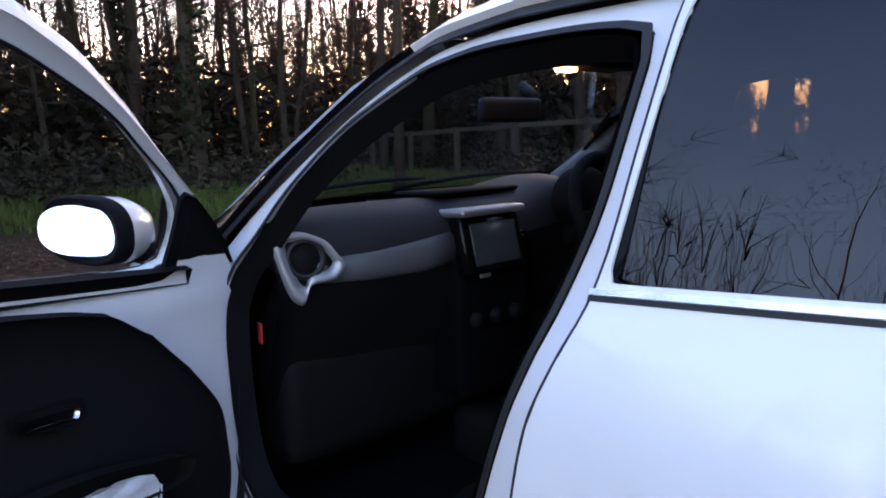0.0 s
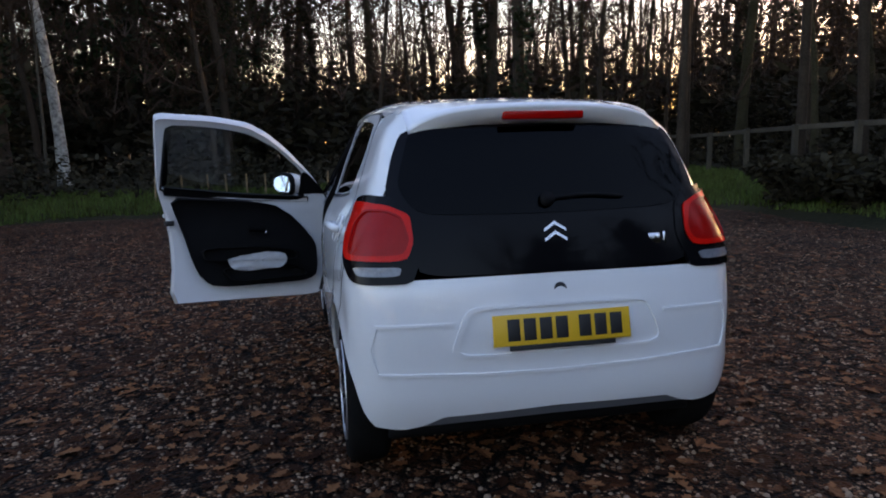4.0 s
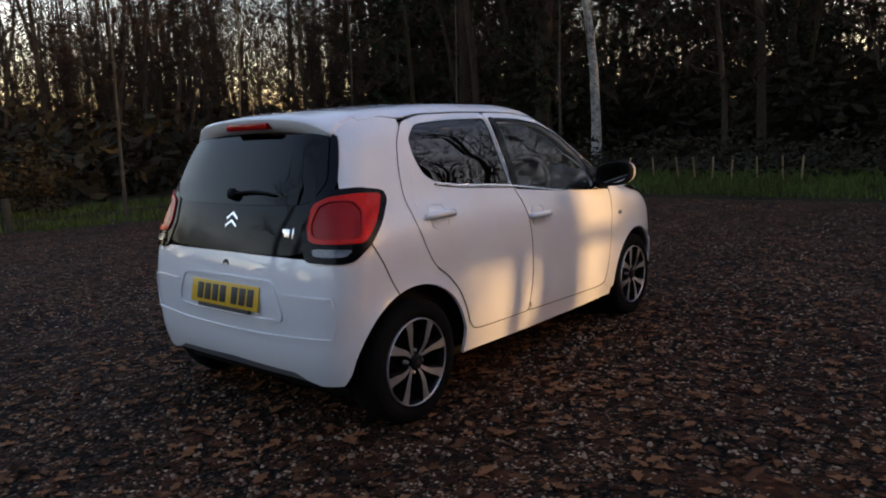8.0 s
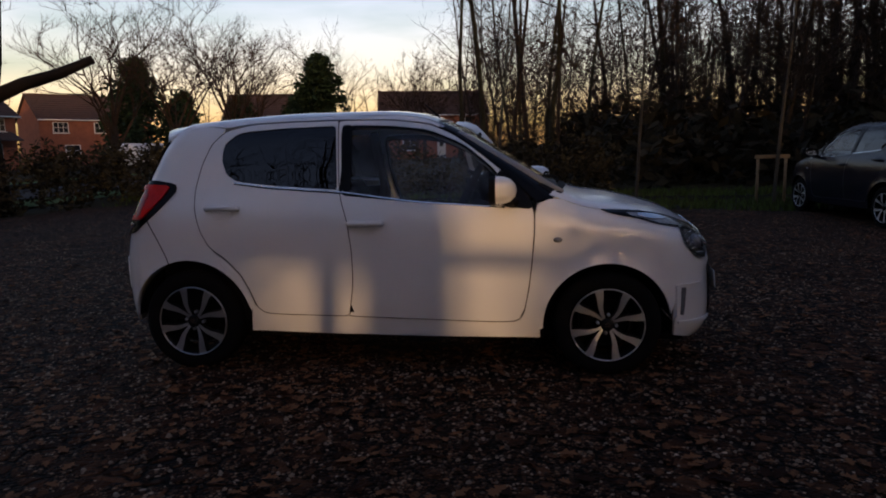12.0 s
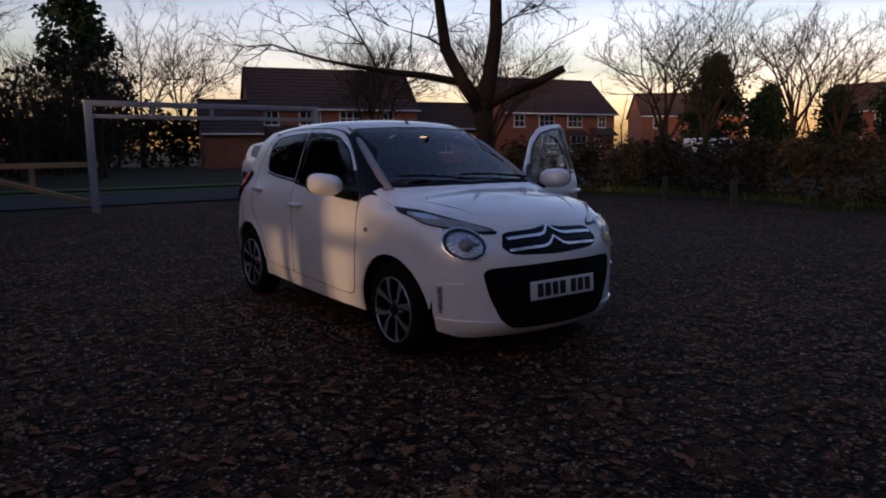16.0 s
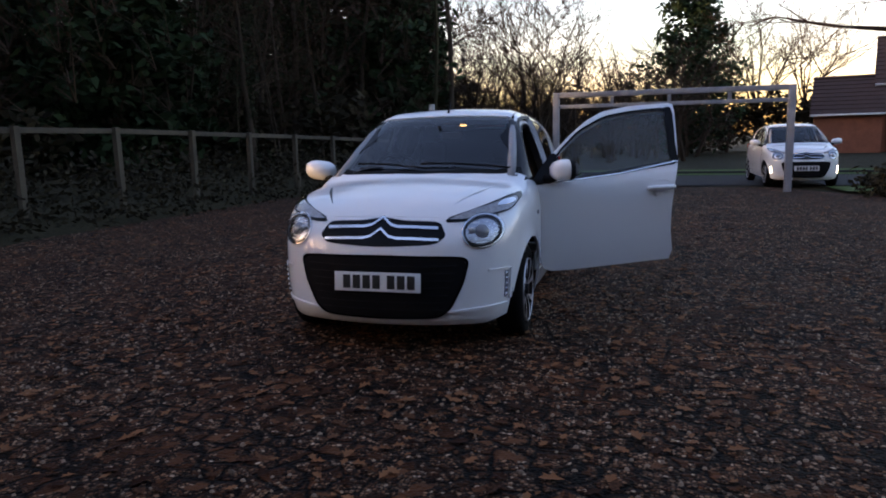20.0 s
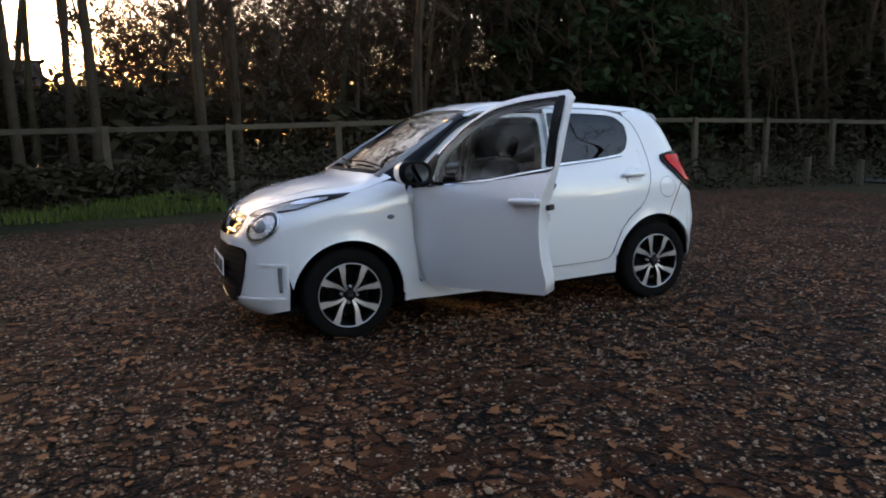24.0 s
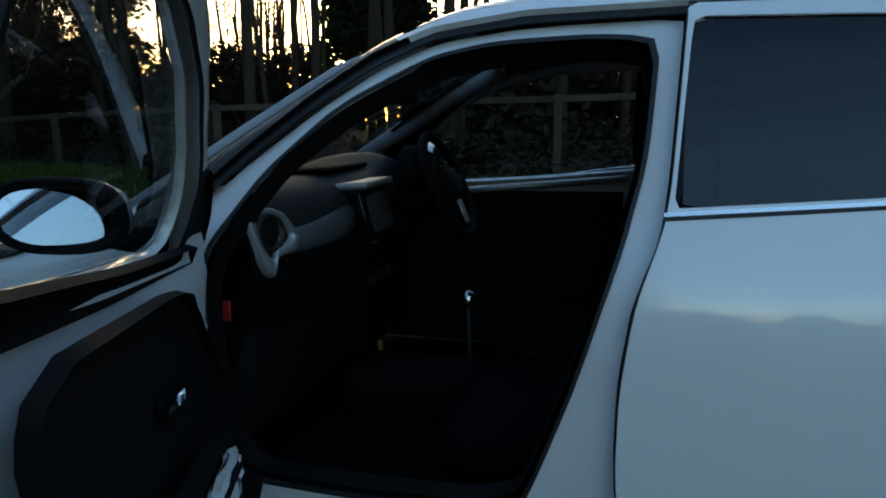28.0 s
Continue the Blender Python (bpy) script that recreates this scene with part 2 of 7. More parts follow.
PANE = material("dark_house_pane", (0.02, 0.022, 0.028), 0.08, spread=0.3)
DOOR = material("white_house_door", (0.5, 0.5, 0.5), 0.5, spread=0.1)
BLUE = material("blue_bin", (0.03, 0.10, 0.40), 0.5, spread=0.2)
ASPHALT = material("asphalt", (0.036, 0.036, 0.038), 0.95, dark=(0.024, 0.024, 0.025), scale=0.7, fine=60, bump=0.004, spec=0.15)
LAWN = material("mown_grass", (0.055, 0.10, 0.020), 0.9, dark=(0.03, 0.055, 0.012), scale=0.8, fine=30, bump=0.02, spec=0.12)
LEAF = material("fallen_leaf", (0.19, 0.078, 0.032), 0.8, dark=(0.024, 0.008, 0.0035), scale=2, fine=90, island=1.3, spec=0.10)
STONE = material("gravel_stone", (0.25, 0.170, 0.112), 0.6, dark=(0.035, 0.018, 0.010), scale=2, fine=90, island=1.2, spec=0.10)


# ---- the shape of a small hatchback: one closed skin, from which the panels are cut ----
def curve(pts):
    """A smooth monotone-safe curve through (u, v) knots."""
    u = np.array([p[0] for p in pts], float); v = np.array([p[1] for p in pts], float)
    h = np.diff(u); d = np.diff(v) / h
    m = np.zeros(len(u)); m[0], m[-1] = d[0], d[-1]
    for i in range(1, len(u) - 1):
        if d[i-1] * d[i] > 0:
            w1, w2 = 2*h[i] + h[i-1], h[i] + 2*h[i-1]
            m[i] = (w1 + w2) / (w1 / d[i-1] + w2 / d[i])
    def f(q):
        q = np.asarray(q, float); qc = np.clip(q, u[0], u[-1])
        i = np.clip(np.searchsorted(u, qc) - 1, 0, len(u) - 2)
        s = (qc - u[i]) / h[i]
        r = ((2*s**3 - 3*s**2 + 1) * v[i] + (s**3 - 2*s**2 + s) * h[i] * m[i] + (3*s**2 - 2*s**3) * v[i+1] + (s**3 - s**2) * h[i] * m[i+1])
        return r + np.where(q < u[0], (q - u[0]) * m[0], 0) + np.where(q > u[-1], (q - u[-1]) * m[-1], 0)
    return f
TOP = curve([(-1.60, 1.375), (-1.35, 1.418), (-1.0, 1.455), (-.5, 1.482), (-.1, 1.484), (.12, 1.466), (.28, 1.415), (.60, 1.235), (.92, 1.045), (1.05, .993), (1.25, .962), (1.45, .915), (1.62, .855), (1.75, .79), (1.9, .64)])
NOSE = curve([(.15, 1.70), (.20, 1.80), (.28, 1.832), (.45, 1.835), (.60, 1.825), (.72, 1.79), (.80, 1.74), (.95, 1.62), (1.5, 1.2)])
TAIL = curve([(.15, -1.50), (.25, -1.585), (.40, -1.62), (.60, -1.625), (.75, -1.605), (.82, -1.585), (.90, -1.56), (1.0, -1.525), (1.2, -1.44), (1.33, -1.385), (1.5, -1.30)])
PLAN = curve([(-1.6, .735), (-1.4, .760), (-1.2, .772), (-.8, .784), (-.3, .795), (.3, .798), (.8, .790), (1.15, .779), (1.4, .752), (1.6, .71), (1.8, .65)])
FLANK = curve([(.15, -.06), (.24, -.035), (.33, -.018), (.45, -.006), (.6, 0), (.75, 0), (.85, -.008), (.93, -.03), (1.02, -.075), (1.2, -.142), (1.41, -.228), (1.5, -.27)])
def smax(a, b, r):
    h = np.maximum(r - np.abs(a - b), 0)
    return np.maximum(a, b) + h * h / (4 * r)
def body(p):
    """Below zero inside the car's outer skin."""
    x, y, z = np.abs(p[..., 0]), p[..., 1], p[..., 2]
    flare = .014 * sum(np.exp(-((np.hypot(y - c, z - .285) - .335) / .05) ** 2) for c in (1.17, -1.17)) * (z > .1)
    side = x - PLAN(y) - FLANK(z) - flare
    top = z - TOP(y) + .10 * x * x
    nose = (y - NOSE(z) + .46 * x ** 2.4) * .9
    tail = (TAIL(z) - y + .125 * x ** 3) * .95
    f = smax(side, top, .13)
    f = smax(f, nose, .13)
    return smax(f, tail, .13)
def strike(o, d, far=6.0, steps=46):
    """Where rays first meet the skin."""
    o, d = np.broadcast_arrays(np.atleast_2d(np.asarray(o, float)), np.atleast_2d(np.asarray(d, float)))
    s = np.zeros(len(o))
    for _ in range(steps):
        s = np.minimum(s + np.clip(body(o + s[:, None] * d), -.2, 9) * .85, far + 1)
    p = o + s[:, None] * d
    p[np.abs(body(p)) > .004] = np.nan
    return p


from functools import lru_cache
# ---- building helpers ----
def mesh(name, verts, faces, mat, smooth=True):
    me = bpy.data.meshes.new(name)
    me.from_pydata(np.asarray(verts, float).tolist(), [], faces)
    me.polygons.foreach_set("use_smooth", [smooth] * len(me.polygons))
    me.materials.append(mat)
    me.update()
    return me


def part(name, shape, mat, parent, label="", smooth=True):
    ob = new(name, mesh(name, *shape, mat, smooth))
    ob.parent = parent
    return tagged(ob, label)


def thing(name, label, category, group="", kind=""):
    return tagged(new(name), label, category, group, kind)


def solid(name, shape, mat, label, category, group="", kind="", smooth=False):
    return tagged(new(name, mesh(name, *shape, mat, smooth)), label, category, group, kind)


def join(*shapes):
    v, f = [], []
    for a, b in shapes:
        k = len(v)
        v.extend(np.asarray(a, float).tolist())
        f.extend([tuple(i + k for i in q) for q in b])
    return v, f


def moved(shape, m):
    a = np.array(m)
    return (np.asarray(shape[0], float) @ a[:3, :3].T + a[:3, 3]).tolist(), shape[1]


@lru_cache(None)
def box(a, b, bevel=0.0):
    """A block from corner a to corner b, its edges bevelled."""
    (x0, y0, z0), (x1, y1, z1) = a, b
    bm = bmesh.new()
    bmesh.ops.create_cube(bm, size=1, matrix=Matrix.Translation(((x0 + x1) / 2, (y0 + y1) / 2, (z0 + z1) / 2)) @ Matrix.Diagonal((x1 - x0, y1 - y0, z1 - z0, 1)))
    if bevel:
        bmesh.ops.bevel(bm, geom=bm.edges[:], offset=bevel, segments=2, profile=0.6, affect="EDGES")
    out = [tuple(v.co) for v in bm.verts], [tuple(v.index for v in f.verts) for f in bm.faces]
    bm.free()
    return out


def tube(points, radii, sides=8, cap=True):
    """A round bar along points."""
    pts = [Vector(p) for p in points]
    radii = radii if hasattr(radii, "__len__") else [radii] * len(pts)
    v, f, ref = [], [], None
    for i, p in enumerate(pts):
        d = (pts[min(i + 1, len(pts) - 1)] - pts[max(i - 1, 0)]).normalized()
        a = d.orthogonal().normalized() if ref is None else (ref - ref.dot(d) * d).normalized()
        ref, b = a, d.cross(a)
        for k in range(sides):
            w = 2 * math.pi * k / sides
            v.append(tuple(p + radii[i] * (math.cos(w) * a + math.sin(w) * b)))
    for i in range(len(pts) - 1):
        for k in range(sides):
            j = (k + 1) % sides
            f.append((i * sides + k, i * sides + j, (i + 1) * sides + j, (i + 1) * sides + k))
    if cap:
        f.append(tuple(range(sides))[::-1])
        f.append(tuple(range((len(pts) - 1) * sides, len(pts) * sides)))
    return v, f


def lathe(profile, sides=40, axis="x"):
    """A turned form about an axis: (radius, place along it)."""
    v, f, n = [], [], len(profile)
    for k in range(sides):
        w = 2 * math.pi * k / sides
        for r, h in profile:
            v.append((h, r * math.cos(w), r * math.sin(w)) if axis == "x" else (r * math.cos(w), r * math.sin(w), h))
    for k in range(sides):
        for i in range(n - 1):
            a, b = k * n + i, (k + 1) % sides * n + i
            f.append((a, a + 1, b + 1, b))
    return v, f


def smooth_loop(pts, times=3):
    """A closed outline with its corners rounded."""
    p = np.array(pts, float)
    for _ in range(times):
        q = np.roll(p, -1, 0)
        p = np.stack([.86 * p + .14 * q, .14 * p + .86 * q], 1).reshape(-1, 2)
    return p


def even(line, n):
    """n points at equal steps along an open line."""
    p = np.array(line, float)
    s = np.concatenate([[0], np.cumsum(np.hypot(*np.diff(p, axis=0).T))])
    q = np.linspace(0, s[-1], n)
    return np.stack([np.interp(q, s, p[:, k]) for k in range(p.shape[1])], 1)


def ray_loop(loop, centre, n):
    """The outline seen from its centre at n even angles."""
    p = np.vstack([loop, loop[:1]]) - centre
    a, e = p[:-1], np.diff(p, axis=0)
    w = np.linspace(0, 2 * math.pi, n, endpoint=False)
    d = np.stack([np.cos(w), np.sin(w)], 1)
    det = -d[:, :1] * e[None, :, 1] + d[:, 1:] * e[None, :, 0]
    det = np.where(np.abs(det) < 1e-12, 1e-12, det)
    r = (-a[:, 0] * e[:, 1] + a[:, 1] * e[:, 0])[None] / det
    s = (d[:, :1] * a[None, :, 1] - d[:, 1:] * a[None, :, 0]) / det
    r = np.where((s >= -1e-9) & (s <= 1 + 1e-9), r, 0)
    return centre + r.max(1)[:, None] * d


@lru_cache(None)
def side_view(sign):
    return lambda q: (np.stack([np.full(len(q), 1.6 * sign), q[:, 0], q[:, 1]], 1), np.array([[-sign, 0, 0]], float))


def front_view(q):
    return np.stack([q[:, 0], np.full(len(q), 2.6), q[:, 1]], 1), np.array([[0, -1, 0]], float)


def rear_view(q):
    return np.stack([q[:, 0], np.full(len(q), -2.4), q[:, 1]], 1), np.array([[0, 1, 0]], float)


def top_view(q):
    return np.stack([q[:, 0], q[:, 1], np.full(len(q), 2.2)], 1), np.array([[0, 0, -1]], float)


@lru_cache(None)
def round_view(cy, sign):
    """Seen from a standing axis inside the car: the angle in degrees from straight ahead (or astern), and the height."""
    def view(q):
        w = np.radians(q[:, 0])
        d = np.stack([np.sin(w), sign * np.cos(w), np.zeros(len(q))], 1)
        return np.stack([0 * w, 0 * w + cy, q[:, 1]], 1) + 1.6 * d, -d
    return view


def normals(p):
    e, g = 1e-3, []
    for k in range(3):
        o = np.zeros(3)
        o[k] = e
        g.append(body(p + o) - body(p - o))
    g = np.stack(g, -1)
    return g / np.maximum(np.linalg.norm(g, axis=-1, keepdims=True), 1e-9)


def lay(view, q, lift=0.0):
    p = strike(*view(np.asarray(q, float)), far=3.2)
    bad = np.isnan(p[:, 0])
    if bad.any():
        good = np.where(~bad)[0]
        for i in np.where(bad)[0]:
            p[i] = p[good[np.argmin(np.abs(good - i))]]
    if callable(lift):
        return p + lift(p)[:, None] * normals(p)
    return p + lift * normals(p) if lift else p


def grid_faces(rows, cols, wrap):
    f = []
    for i in range(rows - 1):
        for k in range(cols if wrap else cols - 1):
            j = (k + 1) % cols
            f.append((i * cols + k, i * cols + j, (i + 1) * cols + j, (i + 1) * cols + k))
    return f


def edged(p, rim, f, depth, wrap):
    """Adds an edge turned inwards along the rim (its own points, so that it stays crisp)."""
    k, n = len(p), len(rim)
    a, b, c = (p[i] for i in f[len(f) // 2][:3])
    if np.dot(np.cross(b - a, c - a), normals(a[None])[0]) < 0:
        f[:] = [tuple(reversed(q)) for q in f]
    inner = p[rim] - depth * normals(p[rim])
    out = np.vstack([p, p[rim], inner])
    for i in range(n if wrap else n - 1):
        j = (i + 1) % n
        f.append((k + i, k + n + i, k + n + j, k + j))
    return out, f


def cut(view, outline, hole=None, centre=None, rings=7, n=72, lift=0.0, depth=0.014, rounded=2):
    """A panel of the skin inside an outline (and outside a hole), as the view shows them."""
    return cut_once(view, tuple(outline), tuple(hole) if hole is not None else None, centre, rings, n, lift, depth, rounded)


def between(view, low, high, n=40, m=10, lift=0.0, depth=0.014):
    """A panel of the skin between two lines of the view."""
    return between_once(view, tuple(low), tuple(high), n, m, lift, depth)


@lru_cache(None)
def cut_once(view, outline, hole, centre, rings, n, lift, depth, rounded):
    outer = smooth_loop(outline, rounded) if rounded else np.array(outline, float)
    c = np.array(centre) if centre is not None else (smooth_loop(hole, 2) if hole is not None else outer).mean(0)
    size = np.ptp(outer, axis=0)
    o = ray_loop(outer / size, c / size, n) * size
    i = ray_loop(smooth_loop(hole, 3) / size, c / size, n) * size if hole is not None else c + (o - c) * .03
    q = np.vstack([o + (i - o) * s for s in np.linspace(0, 1, rings)])
    p = lay(view, q, lift)
    f = grid_faces(rings, n, True)
    if hole is None:
        f.append(tuple(range((rings - 1) * n, rings * n)))
    out, f = edged(p, np.arange(n), f, depth, True)
    if hole is not None:
        k = len(out)
        rim = np.arange((rings - 1) * n, rings * n)
        inner = p[rim] - depth * normals(p[rim])
        out = np.vstack([out, p[rim], inner])
        f += [(k + a, k + (a + 1) % n, k + n + (a + 1) % n, k + n + a) for a in range(n)]
    return out, f


@lru_cache(None)
def between_once(view, low, high, n, m, lift, depth):
    a, b = even(low, n), even(high, n)
    q = np.vstack([a + (b - a) * s for s in np.linspace(0, 1, m)])
    p = lay(view, q, lift)
    f = grid_faces(m, n, False)
    rim = np.concatenate([np.arange(n), np.arange(2 * n - 1, m * n, n), np.arange(m * n - 2, (m - 1) * n - 1, -1), np.arange((m - 2) * n, 0, -n)])
    return edged(p, rim, f, depth, True)


def flip(shape):
    """The same on the other side of the car."""
    return [(-x, y, z) for x, y, z in shape[0]], [tuple(reversed(f)) for f in shape[1]]


# ---- the hatchback, nose towards +y; outlines as (y, z) on the flank ----
REAR_GLASS = [(-.33, 1.384), (-.36, 1.384), (-.65, 1.376), (-.90, 1.358), (-.985, 1.29), (-.990, 1.20), (-.955, 1.12), (-.89, 1.080), (-.70, 1.058), (-.34, 1.033), (-.303, 1.031), (-.306, 1.07)]
FRONT_GLASS = [(-.255, 1.368), (-.20, 1.368), (0, 1.362), (.20, 1.338), (.39, 1.258), (.545, 1.135), (.60, 1.06), (.60, .945), (.14, .972), (-.22, 1.006), (-.272, 1.010), (-.270, 1.06)]
REAR_DOOR = [(-.322, 1.413), (-.334, 1.413), (-.62, 1.408), (-.83, 1.400), (-.985, 1.365), (-1.06, 1.285), (-1.105, 1.17), (-1.132, 1.03), (-1.118, .92), (-1.08, .80), (-1.03, .715), (-.935, .65), (-.855, .565), (-.805, .47),
             (-.775, .385), (-.74, .350), (-.68, .340), (-.262, .333), (-.245, .333), (-.242, .346), (-.215, .52), (-.218, .70), (-.24, .86), (-.295, 1.02), (-.321, 1.399)]
FRONT_DOOR = [(-.317, 1.414), (-.316, 1.400), (-.290, 1.02), (-.235, .86), (-.213, .70), (-.210, .52), (-.237, .346), (-.240, .333), (-.224, .332), (.10, .322), (.60, .306), (.69, .312), (.722, .36), (.745, .48), (.762, .62), (.775, .78), (.778, .912), (.70, 1.03), (.60, 1.125), (.45, 1.245),
              (.33, 1.325), (.20, 1.382), (0, 1.408), (-.304, 1.414)]
BELT = [(-.905, 1.078), (-.70, 1.052), (-.285, 1.022), (.14, .966), (.62, .934)]
MIRROR_TURN = (28, -13)


def door_depth(p):
    """How far the inner face of a door lies behind its skin: slim round the window, deep below."""
    return -.045 - .042 * np.clip((1.0 - p[:, 2]) / .10, 0, 1)


def arch(c, r, lo, hi, n=17):
    """Points of a wheel arch from one angle to another, in degrees from straight up."""
    return [(c + r * math.sin(radians(w)), .285 + r * math.cos(radians(w))) for w in np.linspace(lo, hi, n)]


def wheel(at, side, parent, rim_mat=None):
    """A tyre with a seven-pair-spoke alloy rim, its outer face away from the car."""
    tyre = part("wheel", lathe([(.19, -.15), (.215, -.16), (.262, -.168), (.282, -.155), (.289, -.13), (.289, -.045), (.282, -.018), (.262, -.004), (.222, -.003), (.200, -.012), (.196, -.03), (.19, -.15)], 56), RUBBER, parent, "black road tyre on an alloy rim")
    dish = part("rim_barrel", join(lathe([(.199, -.010), (.197, -.004), (.190, -.006), (.186, -.03), (.178, -.13)], 48), lathe([(.150, -.115), (.0, -.112)], 32), lathe([(.125, -.07), (.130, -.08), (.0, -.085)], 32)), ALLOY_DARK, tyre)
    part("rim_lip", lathe([(.2005, -.012), (.2005, -.002), (.198, .001), (.194, -.002), (.193, -.014)], 56), ALLOY, tyre)
    for k in range(8):
        # four pairs: close together at the hub, evenly spread at the rim
        mid, sg = radians(90 * (k // 2) + 8 + 45), 1 if k % 2 else -1
        body_v, face_v, f = [], [], []
        for r, w, hw, h in ((.036, 10, .0075, -.020), (.070, 12, .0105, -.012), (.105, 15.5, .0140, -.007), (.135, 19.5, .0175, -.005), (.160, 21.8, .0205, -.004), (.180, 22.3, .0225, -.004), (.196, 22.5, .0275, -.004)):
            a = mid + sg * radians(w)
            c, t = Vector((0, math.sin(a), math.cos(a))) * r, Vector((0, math.cos(a), -math.sin(a)))
            for off, x in ((-hw * 1.15, h - .034), (-hw, h), (hw, h), (hw * 1.15, h - .034)):
                body_v.append(tuple(c + t * off + Vector((x, 0, 0))))
            for off in (-hw * .93, hw * .93):
                face_v.append(tuple(c + t * off + Vector((h + .0015, 0, 0))))
        part("spoke", (body_v, grid_faces(7, 4, True) + [(0, 1, 2, 3), (27, 26, 25, 24)]), ALLOY_DARK, tyre, smooth=False)
        part("spoke_face", (face_v, grid_faces(7, 2, False)), ALLOY, tyre, "machined bright spoke face", smooth=False)
    for k in range(4):
        a = radians(90 * k + 8)
        part("wheel_bolt", moved(lathe([(.010, -.02), (.009, .004), (0, .004)], 10), Matrix.Translation((-.024, .05 * math.sin(a), .05 * math.cos(a)))), SILVER, tyre)
    part("hub_cap", lathe([(.034, -.03), (.034, -.006), (.028, -.002), (.0, -.001)], 24), ALLOY_DARK, tyre)
    part("hub_badge", join(*[([(.0, -.014, a), (.0, 0, a + .011), (.0, .014, a), (.0, .014, a - .006), (.0, 0, a + .005), (.0, -.014, a - .006)], [(0, 1, 4, 5), (1, 2, 3, 4)]) for a in (.004, -.009)]), CHROME, tyre, smooth=False)
    tyre.matrix_basis = Matrix.Translation(at) @ (Matrix.Rotation(math.pi, 4, "Z") if side < 0 else Matrix())
    return tyre


def chevrons(width, height, thick, depth):
    """Two stacked chevrons standing in the xz plane, facing -y."""
    out = []
    for z0 in (0, -height * .62):
        pts = [(-width / 2, z0 - height * .5), (0, z0), (width / 2, z0 - height * .5), (width / 2, z0 - height * .5 - thick * .8), (0, z0 - thick), (-width / 2, z0 - height * .5 - thick * .8)]
        v = [(x, -depth, z) for x, z in pts] + [(x, 0, z) for x, z in pts]
        out.append((v, [(0, 1, 4, 5), (1, 2, 3, 4)] + [(i, (i + 1) % 6, (i + 1) % 6 + 6, i + 6) for i in range(6)]))
    return join(*out)


def plate(centre, facing, mat, parent, name, label, tilt):
    """A number plate with plain bars in place of its marks."""
    back = part(name, box((-.26, -.006, -.0555), (.26, 0, .0555), .003), mat, parent, label)
    x = -.207
    for k in range(7):
        part("plate_mark", box((x, -.0085, -.039), (x + .046, -.005, .039), .002), INK, back)
        x += .060 if k != 3 else .088
    back.matrix_basis = Matrix.Translation(centre) @ Matrix.Rotation(math.pi if facing > 0 else 0, 4, "Z") @ Matrix.Rotation(radians(tilt), 4, "X")
    return back


def handle(y, z, sign, parent, m=None):
    """A pull handle over its scooped recess, in body colour."""
    p = lay(side_view(sign), [(y + d, z) for d in (-.098, -.085, -.05, 0, .05, .085, .098)])
    n = normals(p)
    off = np.array([.004, .020, .030, .034, .030, .020, .004])[:, None]
    bar = tube(p + off * n, [.013, .017, .018, .018, .018, .017, .013], 12)
    bar = ([(x, b, z + (c - z) * .95) for x, b, c in bar[0]], bar[1])
    cup = cut(side_view(sign), [(y - .055 + .0, z - .052), (y + .045, z - .052), (y + .06, z), (y + .04, z + .05), (y - .05, z + .05), (y - .066, z)], rings=5, n=32, lift=.0015, depth=.004, rounded=3)
    rim_pts = [(y - .055, z - .052), (y + .045, z - .052), (y + .06, z), (y + .04, z + .05), (y - .05, z + .05), (y - .066, z)]
    lip = cut(side_view(sign), [(y + (a - y) * 1.07, z + (b - z) * 1.07) for a, b in rim_pts], rim_pts, rings=3, n=32, lift=.004, depth=.006, rounded=3)
    if m:
        bar, cup, lip = moved(bar, m), moved(cup, m), moved(lip, m)
    h = part("door_handle", bar, parent.data.materials[0], parent)
    part("handle_recess", cup, parent.data.materials[0], parent)
    part("recess_lip", lip, parent.data.materials[0], parent)
    return h


